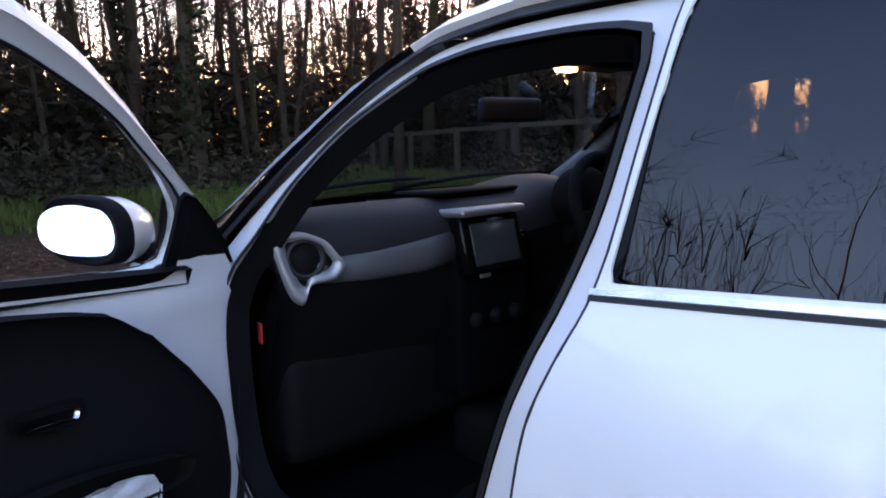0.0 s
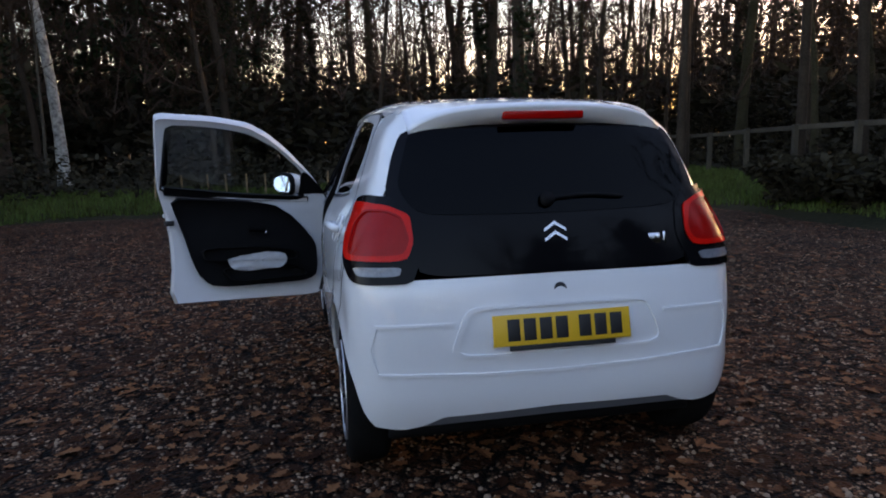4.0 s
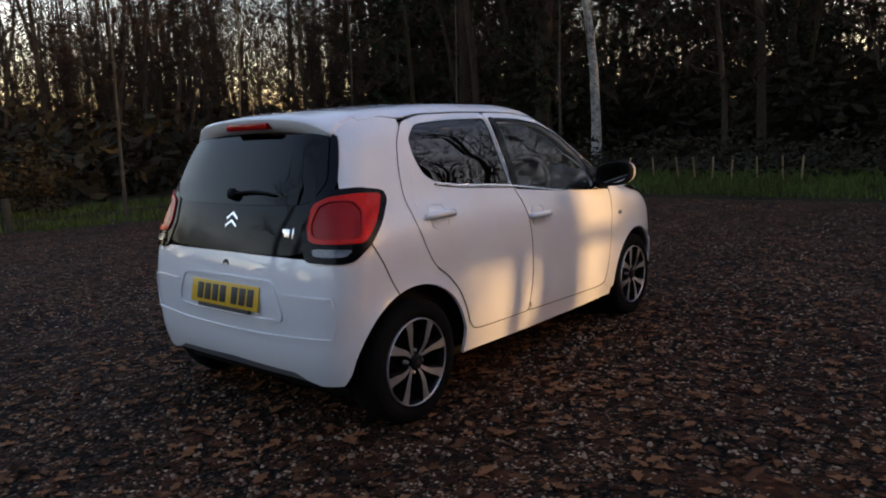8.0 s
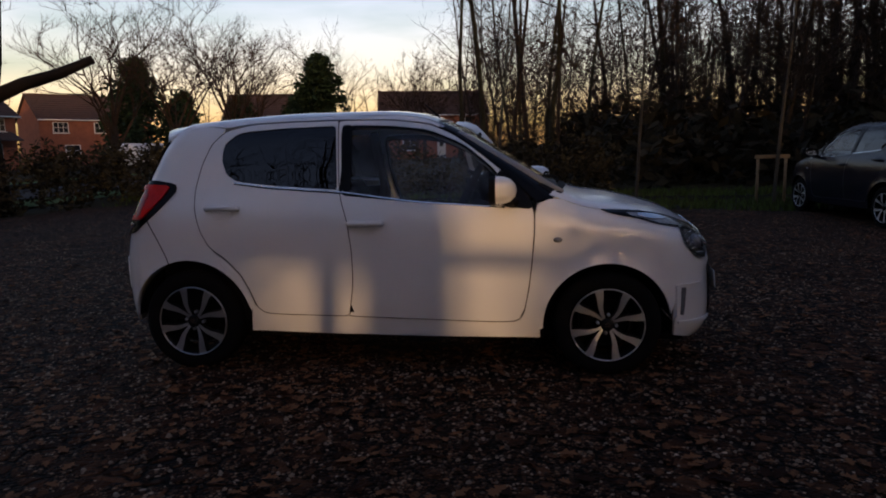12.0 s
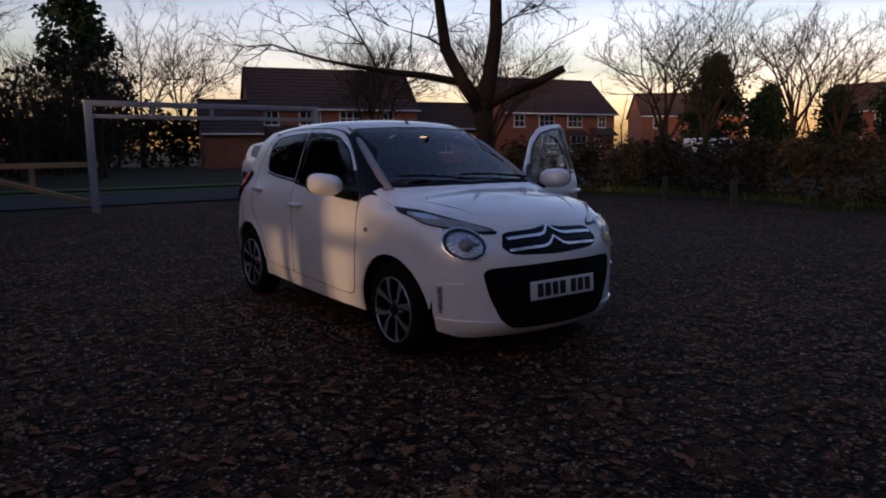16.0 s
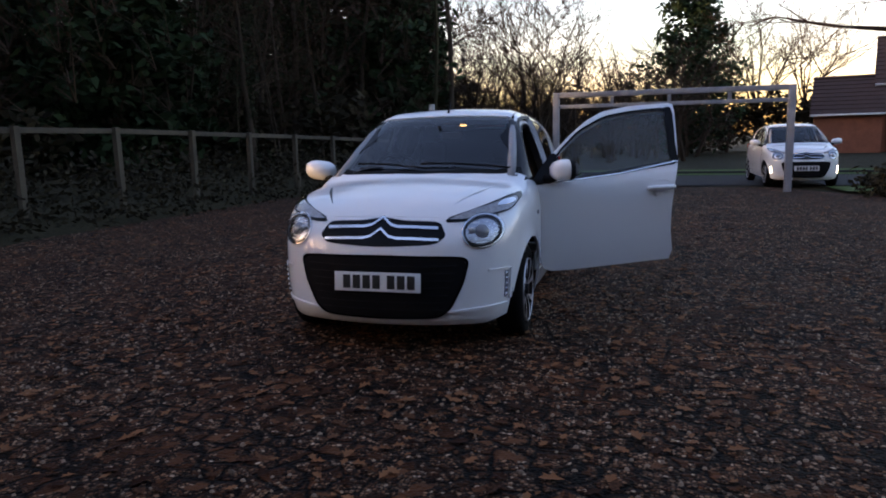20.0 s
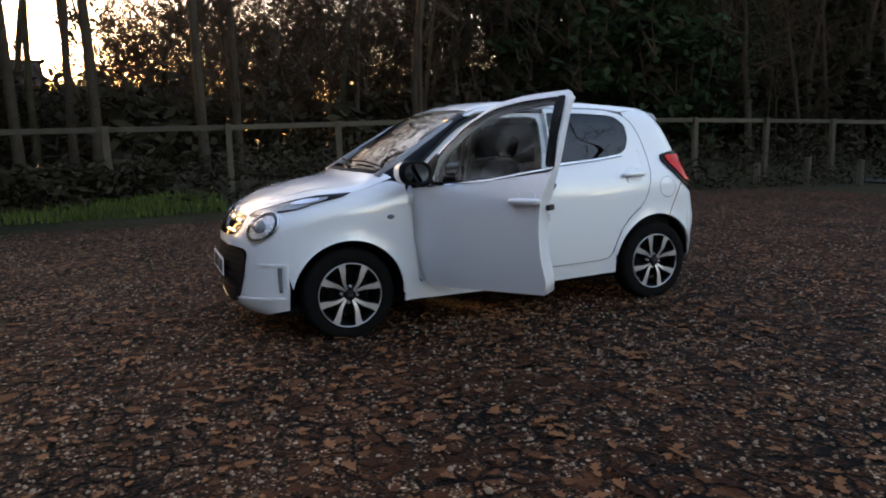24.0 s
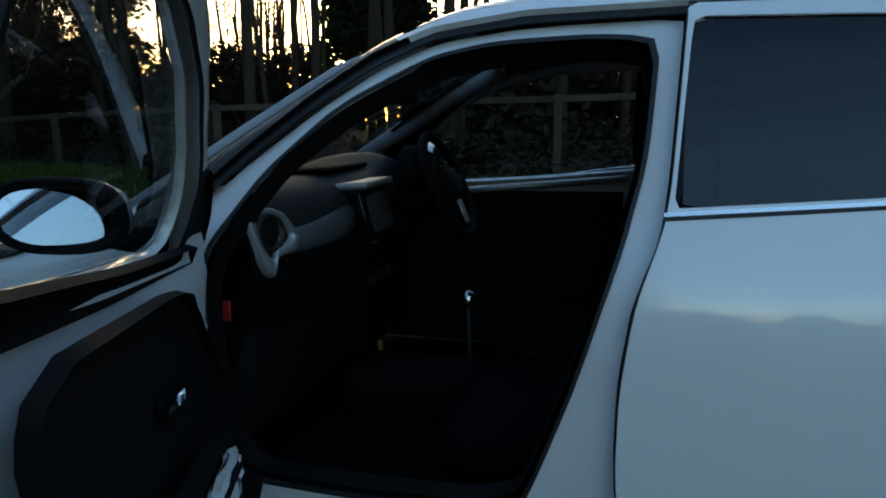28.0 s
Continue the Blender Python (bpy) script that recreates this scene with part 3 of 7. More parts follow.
def mirror(sign, parent, paint, m=None, glass_turn=0.0):
    """A door mirror: coloured cap, black housing behind it and the glass facing back."""
    c = Vector((sign * .905, .60, 1.03))
    rows, v, f = [(-.055, .94), (-.05, 1.0), (-.02, 1.02), (.02, .98), (.055, .80), (.078, .48), (.086, .10)], [], []
    n = 28
    for d, s in rows:
        for k in range(n):
            w = 2 * math.pi * k / n
            x, z = math.cos(w), math.sin(w)
            x = math.copysign(abs(x) ** .72, x) * .118 * s
            z = math.copysign(abs(z) ** .78, z) * .072 * s + .012 * (x * sign / .118)
            v.append(tuple(c + Vector((x, d, z))))
    f = grid_faces(len(rows), n, True) + [tuple(range((len(rows) - 1) * n, len(rows) * n))]
    cap_v = [p for p in v]
    shell = (cap_v[2 * n:], [tuple(i - 2 * n for i in q) for q in f if min(q) >= 2 * n])
    band = (cap_v[:3 * n], [q for q in f if max(q) < 3 * n])
    glass_v = [tuple(c + Vector((math.copysign(abs(math.cos(w)) ** .75, math.cos(w)) * .092, -.046, math.copysign(abs(math.sin(w)) ** .8, math.sin(w)) * .054 + .012 * math.cos(w) * sign))) for w in np.linspace(0, 2 * math.pi, n, endpoint=False)]
    pane = (glass_v, [tuple(range(n))])
    if m:
        # turned by the driver's setting so that it shows the sky behind
        mid = Vector(np.mean(glass_v, 0))
        pane = moved(pane, Matrix.Translation(mid) @ Matrix.Rotation(radians(MIRROR_TURN[0]), 4, "Z") @ Matrix.Rotation(radians(MIRROR_TURN[1]), 4, "X") @ Matrix.Translation(-mid))
    rim = (v[:n] + glass_v, [(k, (k + 1) % n, n + (k + 1) % n, n + k) for k in range(n)])
    arm = join(tube([(sign * .745, .665, .955), (sign * .80, .645, .965), (sign * .86, .625, .985)], [.035, .028, .026], 10))
    if m:
        shell, pane, rim, arm, band = (moved(q, m) for q in (shell, pane, rim, arm, band))
    part("mirror_cap", shell, paint, parent, "rounded body-coloured mirror cap")
    part("mirror_rim", rim, PLASTIC, parent)
    part("mirror_housing", band, PLASTIC, parent)
    part("mirror_arm", arm, PLASTIC, parent)
    part("mirror_pane", pane, MIRROR, parent, "mirror glass reflecting the sky", smooth=False)


def hatchback(name, label, paint, open_door=False, own_face=True, lit=False):
    car = thing(name, label, "car")
    right, left = side_view(1), side_view(-1)

    def both(pname, shape, mat, plabel=""):
        a = part(pname, shape, mat, car, plabel)
        return a, part(pname, flip(shape), mat, car, plabel)

    # flanks
    both("front_wing", between(right, arch(1.17, .345, 80, -92, 30), [(1.60, .64), (1.56, .77), (1.49, .86), (1.37, .905), (1.20, .935), (1.0, .958), (.86, .972), (.795, .945), (.785, .90), (.781, .78), (.768, .62), (.751, .48), (.728, .36), (.70, .305), (.80, .255)], 60, 10), paint)
    both("sill", between(right, [(-.815, .235), (-.3, .222), (.3, .214), (.81, .212)], [(-.80, .39), (-.74, .365), (-.25, .350), (.3, .335), (.70, .325), (.80, .33)], 40, 6, -.004), paint)
    both("quarter_panel", between(right, arch(-1.165, .36, -74, 72, 30) + [(-.808, .36)], [(-1.56, .55), (-1.53, .70), (-1.51, .82), (-1.49, .90), (-1.47, .98), (-1.44, 1.08), (-1.405, 1.20), (-1.36, 1.31), (-1.33, 1.355)] + [(-1.26, 1.385), (-1.08, 1.392), (-.99, 1.378), (-1.07, 1.29), (-1.114, 1.17), (-1.141, 1.03), (-1.127, .915), (-1.088, .795), (-1.037, .708), (-.94, .643), (-.862, .56), (-.814, .465), (-.785, .385)], 110, 16), paint)
    for c in (1.17, -1.165):
        both("arch_lining", ([(.755 - .16 * k, c + r * math.sin(w), .285 + r * math.cos(w)) for k, r in ((.3, .352), (1, .352), (2, .352), (2.2, .10)) for w in np.linspace(-1.5, 1.5, 20)], [(q * 20 + i, q * 20 + i + 1, q * 20 + i + 21, q * 20 + i + 20) for q in range(3) for i in range(19)]), PLASTIC)
    for sgn in (1, -1):
        view, swung = side_view(sgn), open_door and sgn < 0
        door = part("rear_door", cut(view, REAR_DOOR, REAR_GLASS, rings=13, n=140, rounded=2, depth=.05 if open_door and sgn < 0 else .018), paint, car)
        part("door_gap", cut(view, [(a + (a + .62) * .0085, b + (b - .9) * .007) for a, b in REAR_DOOR], [(a, b) for a, b in REAR_DOOR], rings=2, n=150, lift=.0012, depth=.003), SEAL, car, "dark shut line round the door")
        pane = part("rear_door_window", cut(view, REAR_GLASS, rings=7, n=60, lift=-.006, depth=.004), PRIVACY, door, "dark privacy glass")
        part("window_surround", cut(view, [(min(a + (a + .62) * .03, -.318 if swung else 9), b + (b - 1.2) * .05) for a, b in REAR_GLASS], REAR_GLASS, rings=2, n=60, lift=-.004, depth=.004), BLACK, door)
        part("belt_trim", between(view, [(a, b - .007) for a, b in BELT[:3]], BELT[:3], 20, 3, .004, .004), CHROME, door, "thin chrome waist strip")
        part("belt_seal", between(view, [(a, b - .014) for a, b in BELT[:3]], [(a, b - .0075) for a, b in BELT[:3]], 20, 3, .002, .003), SEAL, door)
        handle(-.955, .930, sgn, door)
        # the front door, shut or swung out on its hinge
        swing = None
        if sgn < 0 and open_door:
            hinge = Vector((-.797, .730, .6))
            swing = Matrix.Translation((-.786, .733, .599)) @ Matrix.Rotation(radians(4.6), 4, Vector((-.993, .118, 0))) @ Matrix.Rotation(radians(-67.4), 4, "Z") @ Matrix.Translation(-hinge)

        def sw(shape):
            return moved(shape, swing) if swing else shape
        door = part("front_door", sw(cut(view, FRONT_DOOR, FRONT_GLASS, rings=13, n=120, rounded=2, depth=.020)), paint, car, "front door standing wide open" if swing else "")
        if not swing:
            part("door_gap", cut(view, [(a + (a - .23) * .008, b + (b - .9) * .007) for a, b in FRONT_DOOR], FRONT_DOOR, rings=2, n=150, lift=.0012, depth=.003), SEAL, car, "dark shut line round the door")
        part("front_door_window", sw(cut(view, FRONT_GLASS, rings=7, n=60, lift=-.006, depth=.004)), GLASS, door, "clear side window")
        part("window_surround", sw(cut(view, [(a + (a - .15) * .045, b + (b - 1.15) * .07) for a, b in FRONT_GLASS], FRONT_GLASS, rings=2, n=60, lift=.003, depth=.004)), BLACK, door)
        part("mirror_sail", sw(cut(view, [(.60, .936), (.772, .918), (.765, .955), (.70, 1.035), (.60, 1.13), (.575, 1.10)], rings=4, n=40, lift=.006, depth=.006)), BLACK, door)
        part("rear_pillar_trim", sw(cut(view, [(-.30, 1.385), (-.235, 1.385), (-.225, 1.03), (-.275, 1.015)], rings=3, n=32, lift=.004, depth=.004, rounded=1)), BLACK, door)
        part("belt_trim", sw(between(view, [(a, b - .007) for a, b in BELT[2:]], BELT[2:], 20, 3, .004, .004)), CHROME, door, "thin chrome waist strip")
        h = handle(-.137, .850, sgn, door, swing)
        mirror(sgn, door, paint, swing)
        if swing:
            shut = cut(view, FRONT_DOOR, FRONT_GLASS, rings=9, n=120, rounded=2, depth=.001, lift=door_depth)
            rim_o = lay(view, ray_loop(smooth_loop(FRONT_DOOR, 2), smooth_loop(FRONT_GLASS, 2).mean(0), 120))
            edge = np.vstack([rim_o - .018 * normals(rim_o), rim_o + (door_depth(rim_o) - .002)[:, None] * normals(rim_o)])
            part("door_inner_shell", sw(shut), JAMB, door, "painted inner door frame")
            part("door_edge", sw((edge, [(k, (k + 1) % 120, 120 + (k + 1) % 120, 120 + k) for k in range(120)])), JAMB, door, "white painted door edge")
            part("inner_window_surround", sw(cut(view, [(a + (a - .15) * .022, b + (b - 1.15) * .04) for a, b in FRONT_GLASS], FRONT_GLASS, rings=2, n=60, lift=-.047, depth=.006)), SEAL, door)
            part("inner_waist_strip", sw(between(view, [(-.26, 1.002), (-.22, .998), (.14, .966), (.62, .936)], [(-.26, 1.040), (-.22, 1.036), (.14, 1.004), (.62, .974)], 24, 4, -.056, .02)), PLASTIC, door)
            trim = part("door_trim_panel", sw(cut(view, [(-.236, .984), (-.232, 1.000), (-.20, 1.004), (.20, .981), (.34, .958), (.43, .910), (.535, .80), (.655, .645), (.66, .50), (.64, .43), (.58, .40), (.10, .402), (-.02, .420), (-.095, .50)], rings=8, n=72, lift=-.112, depth=.02, rounded=2)), PLASTIC, door, "moulded black door trim")
            part("inner_sail", sw(cut(view, [(.555, .940), (.770, .905), (.772, .950), (.705, 1.030), (.60, 1.125), (.565, 1.12)], rings=4, n=40, lift=-.052, depth=.01)), PLASTIC, door)
            part("door_front_seal", sw(between(view, [(.670, .330), (.718, .48), (.740, .66), (.752, .80), (.755, .91)], [(.690, .325), (.735, .48), (.757, .66), (.771, .80), (.774, .91)], 30, 4, -.094, .006)), SEAL, door, "black rubber strip on the hinge edge")
            part("armrest", sw(cut(view, [(-.08, .655), (.30, .645), (.52, .60), (.50, .55), (.25, .56), (-.06, .58)], rings=5, n=40, lift=-.150, depth=.04)), PLASTIC, door)
            part("inner_release", sw(cut(view, [(.21, .775), (.33, .765), (.34, .735), (.32, .715), (.22, .73)], rings=3, n=24, lift=-.122, depth=.01)), PLASTIC, door)
            part("release_lever", sw(between(view, [(.225, .735), (.325, .728)], [(.225, .752), (.33, .745)], 10, 3, -.128, .006)), CHROME, door, "chrome inner door lever")
            part("door_pocket", sw(cut(view, [(.02, .53), (.52, .50), (.58, .44), (.10, .435)], rings=4, n=30, lift=-.150, depth=.04)), PLASTIC, door)
            part("latch", sw(box((-.735, -.253, .792), (-.690, -.205, .822), .003)), SEAL, door)
            for dz, dy in ((.86, 0), (.762, 0), (.742, .0)):
                part("latch_screw", sw(moved(lathe([(.008, 0), (.0, .004)], 10, "z"), Matrix.Translation((-.715, -.232, dz)) @ Matrix.Rotation(radians(90), 4, "X"))), SILVER, door)
            part("rubber_bung", sw(moved(lathe([(.019, 0), (.017, .004), (.0, .004)], 20, "z"), Matrix.Translation((-.735, -.232, .935)) @ Matrix.Rotation(radians(90), 4, "X"))), SEAL, door)
            sheet = cut(view, [(.06, .585), (.16, .60), (.30, .615), (.42, .60), (.44, .55), (.40, .50), (.10, .50)], rings=4, n=24, lift=-.178, depth=.002)
            rng = random.Random(5)
            sheet = ([(x + rng.uniform(-.008, .008), y, z + rng.uniform(-.004, .004)) for x, y, z in sheet[0]], sheet[1])
            solid("paper_leaflet", sw(sheet), PAPER, "crumpled white papers in the open door's pocket", "paper", smooth=True)
            # the door opening
            inner = [(-.275, 1.366), (-.15, 1.378), (.06, 1.372), (.20, 1.345), (.40, 1.243), (.55, 1.10), (.655, .96), (.680, .85), (.668, .62), (.635, .46), (.58, .40), (.30, .392), (.06, .398), (-.04, .43), (-.075, .52), (-.140, .70), (-.212, .95), (-.256, 1.12)]
            part("door_jamb", cut(view, FRONT_DOOR, inner, rings=8, n=110, lift=-.036, depth=.012), JAMB, car, "white painted door opening")
            part("opening_seal", cut(view, inner, [(a + (a - .2) * -.022, b + (b - .9) * -.022) for a, b in inner], rings=4, n=110, lift=-.028, depth=.003), SEAL, car, "black rubber door seal")
            part("inner_reveal", cut(view, [(a + (a - .2) * -.018, b + (b - .9) * -.018) for a, b in inner], [(a + (a - .2) * -.05, b + (b - .9) * -.05) for a, b in inner], rings=3, n=110, lift=-.09, depth=-.055), PLASTIC, car)
            part("striker", tube([(-.70, -.20, .80), (-.735, -.19, .80), (-.735, -.17, .80), (-.70, -.16, .80)], .005, 8), CHROME, car)
            part("pillar_bung", moved(lathe([(.020, 0), (.018, .005), (.0, .005)], 20), pose(-.742, -.165, .682, 0, 0, 180) @ Matrix.Diagonal((1, .7, 1.3, 1))), SEAL, car)
            part("check_strap", tube([(-.69, .735, .685), (-.76, .70, .685), (-.80, .68, .685)], .010, 8), SEAL, car)
            for hz in (.50, .86):
                part("hinge", box((-.765, .735, hz - .03), (-.70, .79, hz + .03), .006), JAMB, car)
    # roof, pillars, bonnet
    part("roof", between(top_view, [(-.50, .245), (-.25, .262), (0, .268), (.25, .262), (.50, .245)], [(-.50, -1.24), (-.25, -1.27), (0, -1.28), (.25, -1.27), (.50, -1.24)], 40, 30), paint, car)
    both("roof_rail", between(right, [(-1.22, 1.376), (-1.08, 1.397), (-.98, 1.386), (-.83, 1.408), (-.62, 1.416), (-.32, 1.421), (0, 1.416), (.20, 1.390), (.27, 1.365)], [(-1.22, 1.400), (-1.0, 1.423), (-.6, 1.436), (-.32, 1.440), (0, 1.438), (.16, 1.420), (.285, 1.372)], 60, 5), paint)
    both("roof_gutter", between(right, [(-.80, 1.400), (-.32, 1.405), (0, 1.398), (.20, 1.372), (.33, 1.315), (.45, 1.235), (.60, 1.115), (.74, .98)], [(-.80, 1.414), (-.32, 1.424), (0, 1.424), (.20, 1.396), (.35, 1.335), (.48, 1.252), (.63, 1.130), (.78, .99)], 50, 4, -.014, .004), SEAL)
    both("front_pillar", between(right, [(.79, .958), (.70, 1.045), (.60, 1.137), (.45, 1.258), (.33, 1.338), (.25, 1.372)], [(.90, .985), (.80, 1.075), (.68, 1.155), (.52, 1.262), (.38, 1.342), (.28, 1.388)], 40, 6), BLACK)
    part("windscreen", between(front_view, [(-.665, .995), (-.3, 1.015), (0, 1.02), (.3, 1.015), (.665, .995)], [(-.50, 1.395), (-.25, 1.408), (0, 1.412), (.25, 1.408), (.50, 1.395)], 50, 24, -.004, .004), SCREEN, car, "windscreen reflecting the dusk sky")
    part("windscreen_border", join(between(front_view, [(-.67, .985), (-.3, 1.000), (0, 1.004), (.3, 1.000), (.67, .985)], [(-.655, 1.03), (-.3, 1.045), (0, 1.05), (.3, 1.045), (.655, 1.03)], 40, 4, -.001, .004)), BLACK, car)
    part("bonnet", between(top_view, [(-.335, 1.668), (-.2, 1.683), (0, 1.690), (.2, 1.683), (.335, 1.668)], [(-.70, .86), (-.55, .935), (-.25, .975), (0, .985), (.25, .975), (.55, .935), (.70, .86)], 40, 24, .002), paint, car)
    both("bonnet_side", between(top_view, [(.335, 1.69), (.44, 1.68), (.55, 1.61), (.645, 1.47), (.70, 1.30), (.705, 1.10), (.70, .86)], [(.335, 1.668), (.36, 1.60), (.42, 1.5), (.5, 1.35), (.55, 1.2), (.6, 1.05), (.66, .90)], 30, 6, .002), paint)
    part("cowl", between(top_view, [(-.68, .87), (-.5, .945), (0, .992), (.5, .945), (.68, .87)], [(-.66, .80), (-.5, .90), (0, .955), (.5, .90), (.66, .80)], 30, 5, .003), PLASTIC, car)
    for x0, x1 in ((-.60, .02), (-.05, .50)):
        p = lay(front_view, [(x0 + (x1 - x0) * k / 8, 1.035 + .035 * math.sin(k / 8 * 1.8)) for k in range(9)], .015)
        part("wiper", tube(p, .007, 6), PLASTIC, car)
    part("aerial", tube([(0, .20, 1.44), (0, .16, 1.475), (0, .10, 1.53)], [.012, .006, .003], 8), PLASTIC, car)
    # front
    nose = round_view(.9, 1)
    part("front_bumper", between(nose, [(-48.5, .33), (-47.5, .22), (-38, .185), (0, .178), (38, .185), (47.5, .22), (48.5, .33)], [(-49, .60), (-47.5, .70), (-45, .81), (-40, .852), (-34, .845), (-24, .812), (0, .806), (24, .812), (34, .845), (40, .852), (45, .81), (47.5, .70), (49, .60)], 90, 26, .001), paint, car)
    part("undertray", box((-.62, -1.45, .17), (.62, 1.60, .22), .02), PLASTIC, car)
    if own_face:
        part("upper_grille", cut(front_view, [(-.385, .70), (-.34, .775), (-.12, .782), (0, .80), (.12, .782), (.34, .775), (.385, .70), (.33, .655), (0, .64), (-.33, .655)], rings=6, n=80, lift=.004, depth=.01), BLACK, car)
        for z0, w in ((.752, .335), (.692, .345)):
            for sg in (1, -1):
                line = [(sg * w, z0 - .012), (sg * .20, z0 - .006), (sg * .10, z0 - .004), (sg * .055, z0 + .006), (0, z0 + .045)]
                part("chrome_chevron_bar", between(front_view, [(a, b - .008) for a, b in line], [(a, b + .006) for a, b in line], 30, 3, .012, .01), CHROME, car, "chrome bar folded into a chevron")
        low = [(-.50, .555), (-.46, .580), (0, .588), (.46, .580), (.50, .555), (.47, .43), (.40, .29), (.33, .243), (0, .235), (-.33, .243), (-.40, .29), (-.47, .43)]
        part("lower_grille", cut(front_view, low, rings=6, n=80, lift=.004, depth=.01), PLASTIC, car, "black mesh lower grille")
        part("lower_grille_frame", cut(front_view, [(a * 1.03, .41 + (b - .41) * 1.06) for a, b in low], low, rings=3, n=90, lift=.007, depth=.01), BLACK, car)
        for k in range(7):
            z = .275 + .042 * k
            hw = .36 + .11 * (z - .26) / .3
            part("grille_slat", between(front_view, [(-hw, z), (hw, z)], [(-hw, z + .010), (hw, z + .010)], 24, 2, .008, .006), PLASTIC, car)
        for sg in (1, -1):
            c = (sg * .572, .720)
            ring = [(c[0] + .108 * math.cos(w), c[1] + .090 * math.sin(w)) for w in np.linspace(0, 2 * math.pi, 28, endpoint=False)]
            ring2 = [(c[0] + .100 * math.cos(w), c[1] + .083 * math.sin(w)) for w in np.linspace(0, 2 * math.pi, 28, endpoint=False)]
            lamp = part("headlamp", cut(front_view, ring, ring2, rings=4, n=56, lift=.010, depth=.03, rounded=0), CHROME, car, "round clear headlamp")
            ring3 = [(c[0] + .086 * math.cos(w), c[1] + .070 * math.sin(w)) for w in np.linspace(0, 2 * math.pi, 28, endpoint=False)]
            part("dark_bezel", cut(front_view, ring2, ring3, rings=3, n=48, lift=.006, depth=.004, rounded=0), ALLOY_DARK, lamp)
            part("reflector", cut(front_view, ring2, rings=6, n=40, lift=.001, depth=.002, rounded=0), LAMP_BOWL, lamp)
            base = lay(front_view, [c])[0]
            bowl = lathe([(.042, 0), (.040, .014), (.030, .024), (.012, .029), (0, .03)], 24, "z")
            aim = Vector(normals(base[None])[0]).to_track_quat("Z", "Y").to_matrix().to_4x4()
            part("lamp_bulb_cover", moved(bowl, Matrix.Translation(base) @ aim), CLEAR_LENS, lamp)
            part("turn_bulb", moved(lathe([(.020, 0), (.018, .012), (0, .018)], 16, "z"), Matrix.Translation(base + np.array([-sg * .05, .03, .01])) @ aim), SILVER, lamp)
            dome = cut(front_view, ring, rings=6, n=40, lift=.022, depth=.012, rounded=0)
            part("lamp_cover", dome, LAMP_GLASS, lamp)
            eye = [(sg * .36, .785), (sg * .46, .784), (sg * .58, .803), (sg * .70, .828), (sg * .722, .872), (sg * .70, .895), (sg * .655, .882), (sg * .60, .862), (sg * .50, .832), (sg * .42, .808)]
            brow = part("side_lamp", cut(front_view, eye, rings=5, n=60, lift=.005, depth=.008), LENS_DARK, car, "slim lamp above the headlamp")
            mid = np.mean(eye, 0)
            part("lamp_rim", cut(front_view, [tuple(mid + (np.array(q) - mid) * (1.06, 1.30)) for q in eye], eye, rings=2, n=60, lift=.007, depth=.006), BLACK, brow)
            part("lamp_cell", cut(front_view, [(sg * .62, .845), (sg * .70, .855), (sg * .712, .872), (sg * .69, .885), (sg * .64, .872)], rings=3, n=24, lift=.009, depth=.004), CHROME, brow)
            strip = part("running_lamp", between(nose, [(sg * 45.0, .33), (sg * 46.2, .335)], [(sg * 45.0, .485), (sg * 46.6, .485)], 6, 10, .006, .008), DRL if lit else CLEAR_LENS, car, "lit running lamp" if lit else "slim daytime running lamp")
            for k in range(5):
                part("lamp_cell", moved(lathe([(.010, 0), (.006, .004), (0, .005)], 10, "z"), Matrix.Translation(lay(nose, [(sg * 45.6, .345 + k * .031)], .006)[0]) @ Matrix.Rotation(radians(-90), 4, "X")), DRL if lit else CHROME, strip)
            part("lip_crease", between(nose, [(sg * 24, .262), (sg * 34, .275), (sg * 47, .285)], [(sg * 24, .276), (sg * 34, .292), (sg * 47, .300)], 24, 3, .010, .01), paint, car)
            part("scoop_rear_edge", between(nose, [(sg * 47.1, .315), (sg * 48.3, .322)], [(sg * 47.5, .50), (sg * 48.7, .50)], 6, 14, .012, .012), paint, car)
            part("scoop_edge", between(nose, [(sg * 38, .495), (sg * 47.5, .495)], [(sg * 38, .507), (sg * 47.5, .507)], 14, 3, .009, .009), paint, car)
        plate((0, 1.852, .446), 1, PLATE_WHITE, car, "front_number_plate", "white number plate with blank bars", -4)
    # rear
    back = round_view(-.95, -1)
    bottom = [(-53.5, .44), (-51.5, .33), (-49.5, .27), (-43, .258), (-39, .270), (-34, .302), (0, .312), (34, .302), (39, .270), (43, .258), (49.5, .27), (51.5, .33), (53.5, .44)]
    part("rear_bumper", between(back, bottom, [(-56, .54), (-55, .66), (-52, .80), (-38, .802), (0, .805), (38, .802), (52, .80), (55, .66), (56, .54)], 100, 26, .002), paint, car)
    both("bumper_seam", between(right, [(-1.280, .618), (-1.352, .765), (-1.414, .873)], [(-1.276, .622), (-1.347, .768), (-1.409, .877)], 16, 2, .0015, .002), SEAL)
    part("rear_diffuser", between(back, [(-40, .262), (-30, .268), (0, .272), (30, .268), (40, .262)], [(-42, .285), (-36, .310), (0, .322), (36, .310), (42, .285)], 40, 5, -.006, .01), FASCIA, car)
